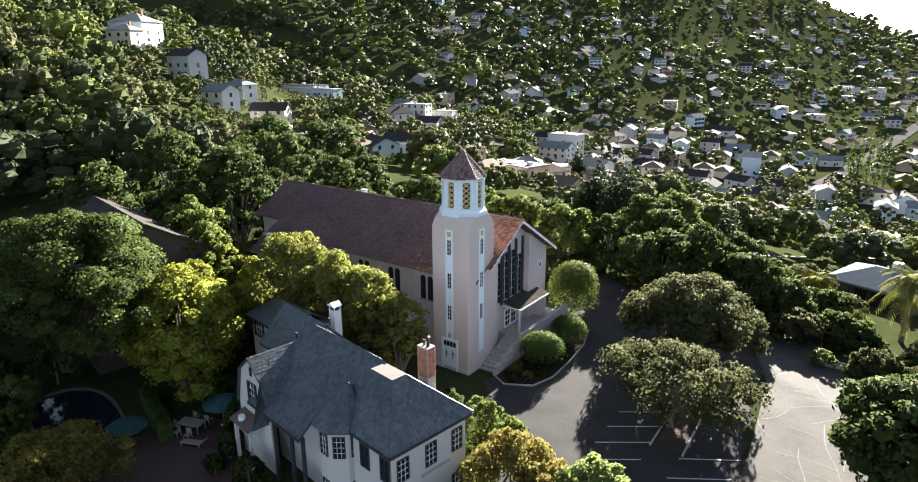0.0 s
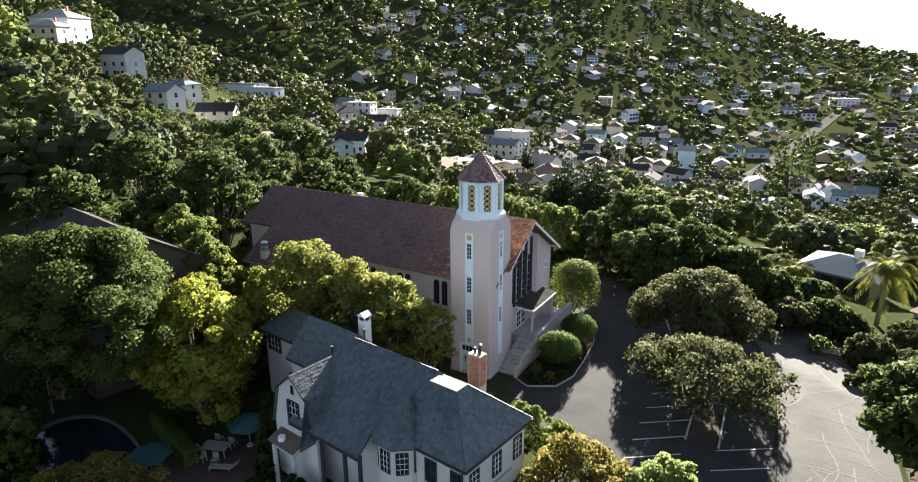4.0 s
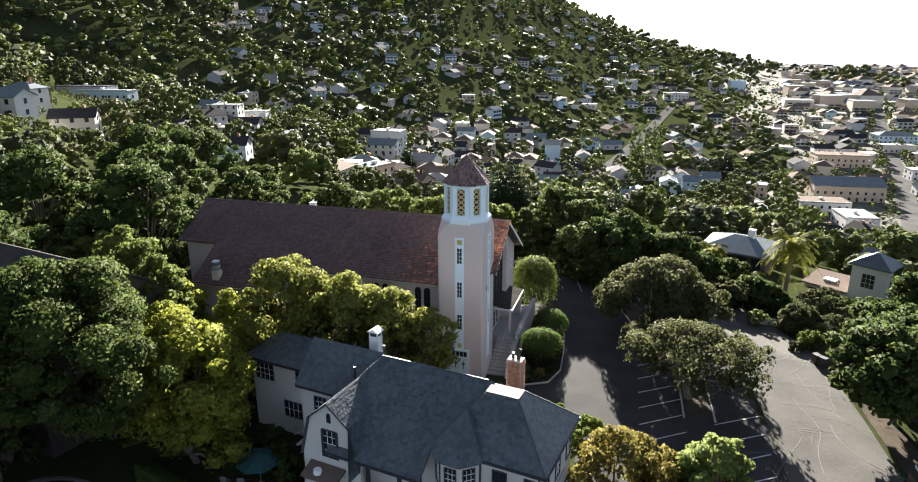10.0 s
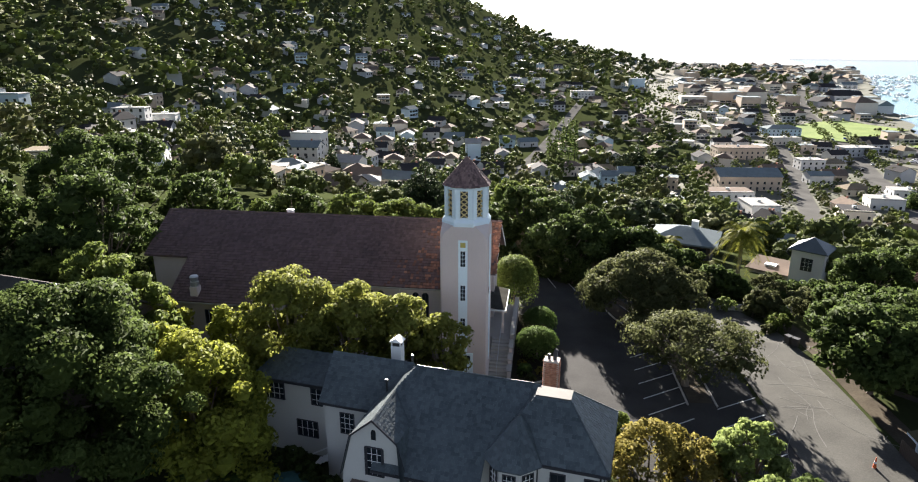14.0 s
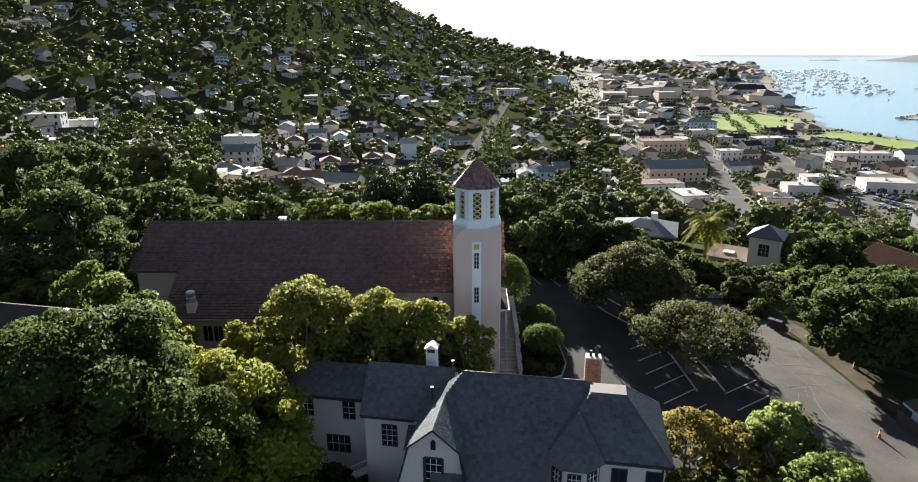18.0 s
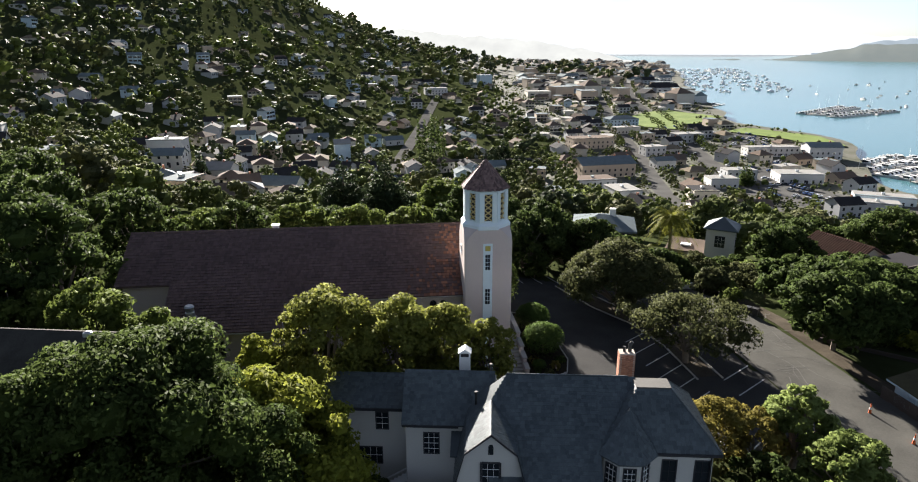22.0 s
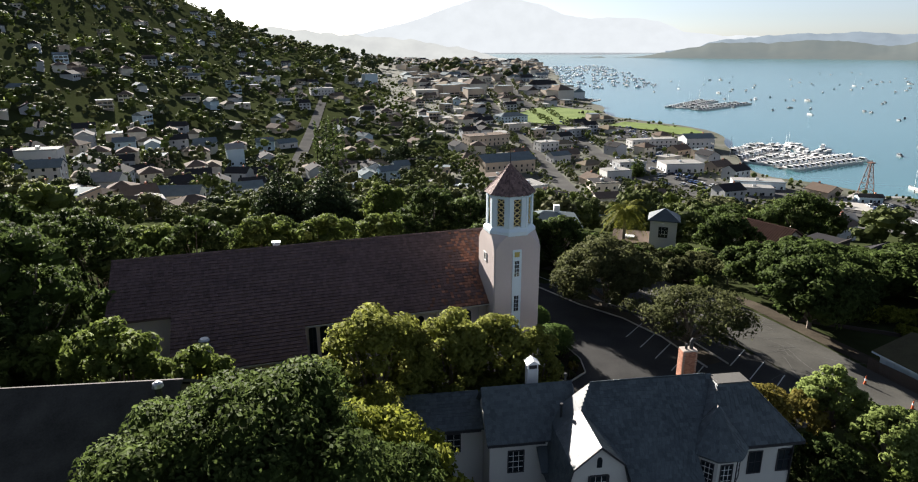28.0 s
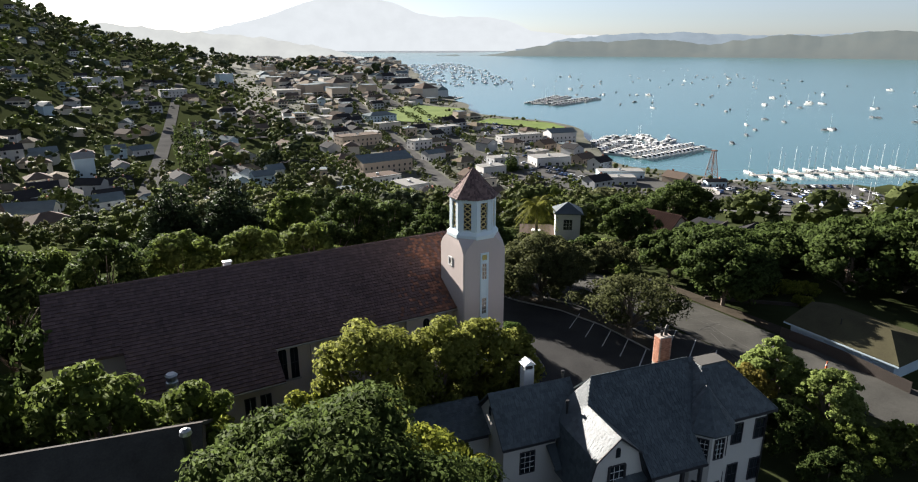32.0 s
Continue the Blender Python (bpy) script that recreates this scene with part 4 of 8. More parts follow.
    bm = bmesh.new()
    for s in ((2.75, -0.6, 1.1), ):
        tube(bm, [(3.2, -0.7, 1.0), (3.2, 2.0, 2.0), (3.2, 4.5, 2.9)], 0.03, 0.03, 6)
        for y, z in ((-0.6, 0.15), (2.0, 1.05), (4.4, 1.9)):
            tube(bm, [(3.2, y, z - 0.05), (3.2, y, z + 0.95)], 0.025, 0.025, 6)
    part("handrail", bm, M_METAL, st)
    rw = thing("retaining_wall", "stepped pink concrete wall beside the church steps", "wall", kind="structure")
    for y0, y1, z in ((-1.0, 0.4, 0.85), (0.4, 2.0, 1.35), (2.0, 4.0, 1.9), (4.0, 14.5, 2.45)):
        part("wall_section", soft(boxes((4.27, 4.62, y0, y1, -0.8, z)), 0.03), M_STUCCO, rw)
        part("coping", boxes((4.2, 4.69, y0 - 0.04, y1 - 0.04, z + 0.003, z + 0.12)), M_CONC, rw, "pale coping")
    return roof


nave()
ch = thing("vent_chimney", "squat vent chimney with a green metal cowl beside the nave", "chimney")
part("shaft", soft(boxes((-26.95, -26.15, -3.3, -2.5, 7.9, 9.0)), 0.04), M_STUCCO, ch)
part("cowl", loft(bmesh.new(), [ring(12, 0.42, 9.0, -26.55, -2.9), ring(12, 0.42, 9.45, -26.55, -2.9), ring(12, 0.3, 9.5, -26.55, -2.9), ring(12, 0.36, 9.6, -26.55, -2.9), ring(12, 0.44, 9.95, -26.55, -2.9), ring(12, 0.32, 10.08, -26.55, -2.9)]), M_METAL, ch, "weathered metal cowl")


# ---- house ----
HOUSE = Matrix.Translation((3.0, -19.5, 0)) @ Matrix.Rotation(radians(-9), 4, "Z")
house = thing("house", "cream stucco two storey house with a slate roof", "house", HOUSE)


def slate_roof(parent, name, polys, rng, thick=0.14, proud=0.022):
    """Sheets with courses of slates on them; each polygon begins with its eave."""
    bm = bmesh.new()
    V, F = [], []
    for p in polys:
        prism(bm, p, (0, 0, -thick))
        v, f = slabs([(a, b, c + 0.004) for a, b, c in p], 0.26, 0.3, rng, proud)
        F += [tuple(k + len(V) for k in q) for q in f]
        V += v
    r = part(name, bm, M_SLATE, parent, "blue grey slate roof")
    piece("slating", mesh_from("slating", V, F, M_SLATE), r, kind="stuff", label="thin overlapping slates")
    return r


def build_house():
    rng = random.Random(21)
    EZ, RZ, RY = 7.1, 10.35, 0.45
    F0, B0, E0, W0 = -3.4, 3.95, 9.5, -5.3
    fx0, fx1, fy0, fy1, FZ = 4.5, 6.68, -0.72, 0.42, 10.2
    wall = part("wall", boxes((W0 + 0.3, E0 - 0.35, F0 + 0.4, B0 - 0.4, -0.5, EZ + 0.05)), M_CREAM, house)
    # main roof: ridge, hip with a flat top to the east, long slope over the verandah
    sl = (RZ - EZ) / (RY - F0)
    low_y, low_z = -5.15, RZ - sl * (RY + 5.15)
    polys = [
        [(W0, low_y, low_z), (1.9, low_y, low_z), (1.9, RY, RZ), (W0 + 1.2, RY, RZ), (-5.15, RY - 1.2 / sl, RZ - 1.2)],
        [(1.9, F0, EZ), (1.95, F0, EZ), (fx0, RY - (RZ - FZ) / sl, FZ), (fx0 + 0.1, RY, RZ), (1.9, RY, RZ)],
        [(1.95, F0, EZ), (E0, F0, EZ), (fx1, fy0, FZ), (fx0, fy0, FZ)],
        [(fx0, RY - (RZ - FZ) / sl, FZ), (1.95, F0, EZ + 0.01), (fx0, fy0, FZ)],
        [(E0, F0, EZ), (E0, B0, EZ), (fx1, fy1, FZ), (fx1, fy0, FZ)],
        [(E0, B0, EZ), (W0 + 1.2, B0, EZ), (W0 + 1.2, RY, RZ), (fx0 + 0.1, RY, RZ), (fx0 + 0.1, fy1, FZ), (fx1, fy1, FZ)],
        [(fx0 + 0.1, RY - (RZ - FZ) / sl, FZ), (fx0 + 0.1, fy1, FZ), (fx0 + 0.1, RY, RZ)],
    ]
    r = slate_roof(house, "roof", polys, rng)
    part("flat_top", boxes((fx0 - 0.05, fx1 + 0.05, fy0 - 0.05, fy1 + 0.05, FZ - 0.15, FZ + 0.07)), M_STONE, r, "pale gravel flat roof top")
    for a, b in (((E0, F0, EZ), (fx1, fy0, FZ)), ((E0, B0, EZ), (fx1, fy1, FZ)), ((W0 + 1.2, RY, RZ), (fx0 - 0.4, RY, RZ))):
        a, b = Vector(a), Vector(b)
        n = int((b - a).length / 0.4)
        for k in range(n):
            part("ridge_tile", tube(bmesh.new(), [a + (b - a) * (k / n) + Vector((0, 0, 0.02)), a + (b - a) * ((k + 1.1) / n) + Vector((0, 0, 0.0))], 0.07, 0.06, 6), M_SLATE, r)
    part("eaves_board", boxes((1.9, E0 + 0.02, F0 - 0.08, F0 + 0.02, EZ - 0.22, EZ - 0.03), (E0 - 0.02, E0 + 0.08, F0, B0, EZ - 0.22, EZ - 0.03), (W0, 1.9, low_y - 0.08, low_y + 0.02, low_z - 0.22, low_z - 0.03)), M_DARKWOOD, r)
    prism_w = prism(bmesh.new(), [(W0 + 0.35, low_y + 0.3, low_z - 0.1), (W0 + 0.35, B0 - 0.4, EZ), (W0 + 0.35, RY, RZ - 1.4)], (0.25, 0, 0))
    part("gable_wall", prism_w, M_CREAM, house)
    # dormer with a broken gable
    DX, DY, DZ = -5.15, -4.75, 9.15
    kw, kz, bw, bz = 1.55, 7.75, 2.35, 4.7
    g = part("dormer", prism(bmesh.new(), [(DX - bw, DY, bz - 4.5), (DX + bw, DY, bz - 4.5), (DX + bw, DY, bz), (DX + kw, DY, kz), (DX, DY, DZ - 0.08), (DX - kw, DY, kz), (DX - bw, DY, bz)], (0, 0.3, 0)), M_CREAM, house, "cream gambrel gable")

    def back(z):
        return RY - (RZ - z) / sl
    yb = [(DZ, back(DZ)), (kz, back(kz)), (bz, back(bz))]
    kx, bx = kw + 0.08, bw + 0.08
    slate_roof(g, "dormer_roof", [
        [(DX + kx, DY - 0.2, kz - 0.05), (DX + kx, yb[1][1], kz - 0.05), (DX, yb[0][1], DZ), (DX, DY - 0.2, DZ)],
        [(DX - kx, yb[0][1] + 0.3, kz - 0.05), (DX - kx, DY - 0.2, kz - 0.05), (DX, DY - 0.2, DZ), (DX, yb[0][1], DZ)],
        [(DX + bx, DY - 0.2, bz), (DX + bx, yb[2][1], bz), (DX + kx, yb[1][1], kz - 0.05), (DX + kx, DY - 0.2, kz - 0.05)],
        [(DX - bx, yb[2][1] + 5, bz), (DX - bx, DY - 0.2, bz), (DX - kx, DY - 0.2, kz - 0.05), (DX - kx, yb[1][1] + 3.5, kz - 0.05)],
    ], rng, 0.1, 0.012)
    part("end_roof", prism(bmesh.new(), [(DX - kx, RY + 0.6, kz + 0.1), (DX - kx, yb[0][1] + 0.25, kz - 0.05), (DX, yb[0][1], DZ), (W0 + 1.2, RY, RZ)], (0, 0, -0.1)), M_SLATE, g, "blue grey slate roof")
    bm = bmesh.new()
    edge = [(DX - bw - 0.1, bz), (DX - kw - 0.1, kz), (DX, DZ + 0.02), (DX + kw + 0.1, kz), (DX + bw + 0.1, bz)]
    for (x0, z0), (x1, z1) in zip(edge, edge[1:]):
        prism(bm, [(x0, DY - 0.24, z0), (x1, DY - 0.24, z1), (x1, DY - 0.24, z1 - 0.16), (x0, DY - 0.24, z0 - 0.16)], (0, 0.06, 0))
    part("bargeboard", bm, M_DARKWOOD, g)
    w = window(g, Matrix.Translation((DX, DY, 4.9)), 1.15, 2.15, 3, 4, depth=0.1)
    for s in (-1, 1):
        part("shutter", boxes((s * 0.62 - 0.04, s * 0.62 + 0.04, -0.12, 0.0, 0, 2.1)), M_DARKWOOD, w)
    bm = bmesh.new()
    prism(bm, [(DX - 0.16, DY - 0.06, 7.6), (DX + 0.16, DY - 0.06, 7.6), (DX + 0.16, DY - 0.06, 8.15), (DX + 0.09, DY - 0.06, 8.3), (DX - 0.09, DY - 0.06, 8.3), (DX - 0.16, DY - 0.06, 8.15)], (0, 0.08, 0))
    part("attic_window", bm, M_GLASS, g)
    # little roof below the gable with a porch
    pr = part("entrance_porch", boxes((DX - 1.5, DX - 1.25, DY - 1.1, DY - 0.85, -0.3, 3.6), (DX + 0.75, DX + 1.0, DY - 1.1, DY - 0.85, -0.3, 3.6), (DX - 1.5, DX + 1.0, DY - 1.1, DY, 3.4, 3.75)), M_CREAM, house)
    part("porch_roof", prism(bmesh.new(), [(DX - 1.7, DY - 1.3, 3.75), (DX + 1.2, DY - 1.3, 3.75), (DX + 1.2, DY - 0.02, 4.2), (DX - 1.7, DY - 0.02, 4.2)], (0, 0, 0.12)), M_ROOFS[1], pr, "rusty brown porch roof")
    part("roof_dish", tube(bmesh.new(), [(DX - 0.6, DY - 0.8, 4.0), (DX - 0.6, DY - 0.8, 4.3), (DX - 0.6, DY - 0.8, 4.34)], 0.3, 0.26, 12), M_WHITE, pr, "small white dish")
    # Posts are dark to put the long slope's shade into their colour
    for x in (-2.2, 0.2, 1.7):
        part("verandah_post", soft(boxes((x - 0.12, x + 0.12, low_y + 0.25, low_y + 0.49, -0.4, low_z - 0.1)), 0.02), M_DARKWOOD, house)
    # bay with a pointed roof
    BX, BY, BR = 3.6, -2.75, 1.75
    bay = part("bay", loft(bmesh.new(), [ring(8, BR * 0.93, -0.5, BX, BY, math.pi / 8), ring(8, BR * 0.93, 7.05, BX, BY, math.pi / 8)]), M_CREAM, house)
    e = ring(8, BR * 1.16, 7.0, BX, BY, math.pi / 8)
    tp = (BX + 0.2, BY + 0.55, 9.6)
    for i in range(8):
        slate_roof(bay, "bay_roof_facet", [[e[i], e[(i + 1) % 8], tp]], rng, 0.08)
    part("bay_cornice", loft(bmesh.new(), [ring(8, BR * 1.1, 6.82, BX, BY, math.pi / 8), ring(8, BR * 1.17, 7.0, BX, BY, math.pi / 8)]), M_DARKWOOD, bay)
    for i in (-1, 0, 1, 2):
        a = i * math.pi / 4
        m = Matrix.Translation((BX, BY, 4.85)) @ Matrix.Rotation(a, 4, "Z") @ Matrix.Translation((0, -BR * 0.93 * math.cos(math.pi / 8), 0))
        window(bay, m, 0.85, 1.65, 3, 4)
        window(bay, Matrix.Translation((0, 0, -3.6)) @ m, 0.85, 1.7, 3, 4)
    # windows: front and east end
    for x in (6.4, 8.5):
        window(wall, Matrix.Translation((x, F0 + 0.4, 4.6)), 1.0, 1.75, 2, 2, M_DARKWOOD)
        window(wall, Matrix.Translation((x, F0 + 0.4, 1.0)), 1.0, 1.9, 2, 2, M_DARKWOOD)
    for y in (-2.1, 0.3, 2.7):
        window(wall, Matrix.Translation((E0 - 0.35, y, 4.55)) @ Matrix.Rotation(radians(90), 4, "Z"), 1.0, 1.7, 3, 4)
        window(wall, Matrix.Translation((E0 - 0.35, y, 1.0)) @ Matrix.Rotation(radians(90), 4, "Z"), 1.0, 1.8, 3, 4)
    part("string_course", boxes((E0 - 0.36, E0 - 0.25, -0.6, 2.0, 4.05, 4.2)), M_CONC, wall)
    part("downpipe", tube(bmesh.new(), [(E0 - 0.5, F0 + 0.3, 0), (E0 - 0.5, F0 + 0.3, 6.9)], 0.06, 0.06, 6), M_BLACK, wall)
    # middle wing
    mw = part("middle_wing", prism(bmesh.new(), [(-11.1, -0.4, -0.5), (-11.1, 4.2, -0.5), (-11.1, 4.2, 7.0), (-11.1, 1.9, 9.45), (-11.1, -0.4, 7.0)], (6.3, 0, 0)), M_CREAM, house)
    slate_roof(mw, "wing_roof", [[(-11.35, -0.75, 6.95), (-4.9, -0.75, 6.95), (-4.9, 1.9, 9.75), (-11.35, 1.9, 9.75)],
                                 [(-4.9, 4.55, 6.95), (-11.35, 4.55, 6.95), (-11.35, 1.9, 9.75), (-4.9, 1.9, 9.75)]], rng, 0.12)
    part("eaves_board", boxes((-11.3, -7.4, -0.82, -0.73, 6.74, 6.92)), M_DARKWOOD, mw)
    for x in (-9.3, ):
        window(mw, Matrix.Translation((x, -0.4, 4.4)), 1.15, 1.75, 3, 4)
    part("door_canopy", prism(bmesh.new(), [(-7.9, -1.9, 5.2), (-6.2, -1.9, 5.2), (-6.2, -0.42, 6.2), (-7.9, -0.42, 6.2)], (0, 0, 0.1)), M_SLATE, mw, "small lean-to canopy")
    part("attic_window", boxes((-11.16, -11.08, 1.75, 2.05, 8.0, 8.6)), M_GLASS, mw)
    # lower wing
    lw = part("lower_wing", boxes((-18.3, -11.1, 2.1, 6.4, -0.5, 6.65)), M_CREAM, house)
    slate_roof(lw, "wing_roof", [[(-18.7, 1.75, 6.6), (-11.1, 1.75, 6.6), (-11.1, 4.3, 8.1), (-17.2, 4.3, 8.1)],
                                 [(-11.1, 6.8, 6.6), (-18.7, 6.8, 6.6), (-17.2, 4.3, 8.1), (-11.1, 4.3, 8.1)],
                                 [(-18.7, 6.8, 6.6), (-18.7, 1.75, 6.6), (-17.2, 4.3, 8.1)]], rng, 0.12)
    part("eaves_board", boxes((-18.7, -11.3, 1.68, 1.77, 6.36, 6.56)), M_DARKWOOD, lw)
    for x, w_ in ((-17.0, 1.9), (-13.2, 1.0)):
        window(lw, Matrix.Translation((x, 2.1, 4.6)), w_, 1.5, 4 if w_ > 1.5 else 2, 3)
    window(lw, Matrix.Translation((-14.2, 2.1, 1.6)), 1.9, 1.5, 4, 2)
    # outside stair at the wing
    stp = part("outside_stair", bmesh.new(), M_WHITE, house, "painted timber stair")
    for k in range(7):
        part("tread", boxes((-13.0 + k * 0.3, -12.68 + k * 0.3, 0.6, 1.7, 0.2 + k * 0.19, 0.26 + k * 0.19)), M_WHITE, stp)
    part("stair_rail", prism(bmesh.new(), [(-13.1, 0.6, 1.1), (-10.9, 0.6, 2.5), (-10.9, 0.6, 2.62), (-13.1, 0.6, 1.22)], (0, 0.06, 0)), M_WHITE, stp)
    # chimneys
    bc = part("brick_chimney", boxes((4.22, 5.28, 3.62, 4.42, 2.0, 10.35)), M_MORTAR, house, "red brick chimney with a black flue")
    bw_, bh_ = 0.215, 0.075
    me = bpy.data.meshes.new("brick")
    b = soft(boxes((-bw_ / 2, bw_ / 2, -0.06, 0.03, 0, 0.066)), 0.006)
    b.to_mesh(me)
    b.free()
    me.materials.append(M_BRICK)
    count = 0
    for j in range(40):
        z = 10.33 - 0.066 - j * bh_
        for ang, cx, cy, ln in ((0, 4.75, 3.62, 1.06), (90, 5.28, 4.02, 0.8), (-90, 4.22, 4.02, 0.8)):
            n = int(ln / 0.225)
            off = (j % 2) * 0.11 - 0.055
            for i in range(n):
                if count >= 300:
                    break
                x = (i - (n - 1) / 2) * 0.228 + off
                if abs(x) + bw_ / 2 > ln / 2 + 0.03:
                    continue
                piece("brick", me, bc, Matrix.Translation((cx, cy, z)) @ Matrix.Rotation(radians(ang), 4, "Z") @ Matrix.Translation((x, 0.012, 0)))
                count += 1
    part("chimney_cap", soft(boxes((4.2, 5.3, 3.6, 4.44, 10.35, 10.43)), 0.02), M_MORTAR, bc)
    part("flue_pot", tube(bmesh.new(), [(4.95, 4.0, 10.45), (4.95, 4.0, 11.0), (5.08, 4.0, 11.25)], 0.14, 0.12, 10), M_BLACK, bc)
    part("flue_pot", tube(bmesh.new(), [(4.55, 4.0, 10.45), (4.55, 4.0, 10.85)], 0.1, 0.1, 10), M_BLACK, bc)
    wc = part("white_chimney", boxes((-7.55, -6.75, 3.9, 4.6, 2.0, 9.7)), M_WHITE, house, "white painted chimney")
    # Solid black block: the darkness under the hood is put into its colour
    part("chimney_opening", boxes((-7.45, -6.85, 3.98, 4.52, 9.7, 10.0)), M_BLACK, wc)
    bm = bmesh.new()
    for x, y in ((-7.53, 3.92), (-6.85, 3.92), (-7.53, 4.5), (-6.85, 4.5)):
        box(bm, x, x + 0.08, y, y + 0.08, 9.7, 10.1)
    prism(bm, [(-7.65, 3.8, 10.08), (-6.65, 3.8, 10.08), (-7.15, 3.8, 10.42)], (0, 0.9, 0))
    part("chimney_hood", bm, M_WHITE, wc)
    for x, y, z in ((-6.2, -0.1, 8.6), (-5.2, 2.4, 9.4)):
        v = part("vent_pipe", tube(bmesh.new(), [(x, y, z - 1), (x, y, z + 0.55)], 0.08, 0.08, 8), M_BLACK, house)
        part("vent_cap", tube(bmesh.new(), [(x, y, z + 0.5), (x, y, z + 0.66)], 0.14, 0.12, 8), M_BLACK, v)


build_house()

# hall west of the garden
hall = thing("hall", "dark roofed hall above the garden", "house", Matrix.Translation((-26.1, -17.7, 0)) @ Matrix.Rotation(radians(-11), 4, "Z"))
part("wall", boxes((-22, -0.3, -6.2, 6.2, -1, 10.6)), M_DARKSIDING, hall)
part("roof", prism(bmesh.new(), [(-22.3, -7.0, 10.4), (0, -7.0, 10.4), (0, 0, 14.5), (-22.3, 0, 14.5)], (0, 0, -0.2)), M_SHINGLE, hall, "dark grey shingle roof")
part("roof", prism(bmesh.new(), [(-22.3, 7.0, 10.4), (0, 7.0, 10.4), (0, 0, 14.5), (-22.3, 0, 14.5)], (0, 0, -0.2)), M_SHINGLE, hall, "dark grey shingle roof")
part("gable_wall", prism(bmesh.new(), [(-0.32, -6.2, 10.6), (-0.32, 6.2, 10.6), (-0.32, 0, 14.2)], (-0.2, 0, 0)), M_DARKSIDING, hall)
part("ridge_cap", boxes((-22.3, 0.02, -0.06, 0.06, 14.44, 14.5)), M_DARKSIDING, hall)
vp = part("flue", tube(bmesh.new(), [(-0.55, -2.0, 11.5), (-0.55, -2.0, 15.2)], 0.2, 0.2, 10), M_BLACK, hall)
part("flue_cap", loft(bmesh.new(), [ring(10, 0.3, 15.2, -0.55, -2.0), ring(10, 0.26, 15.4, -0.55, -2.0), ring(10, 0.08, 15.5, -0.55, -2.0)]), M_METAL, vp)


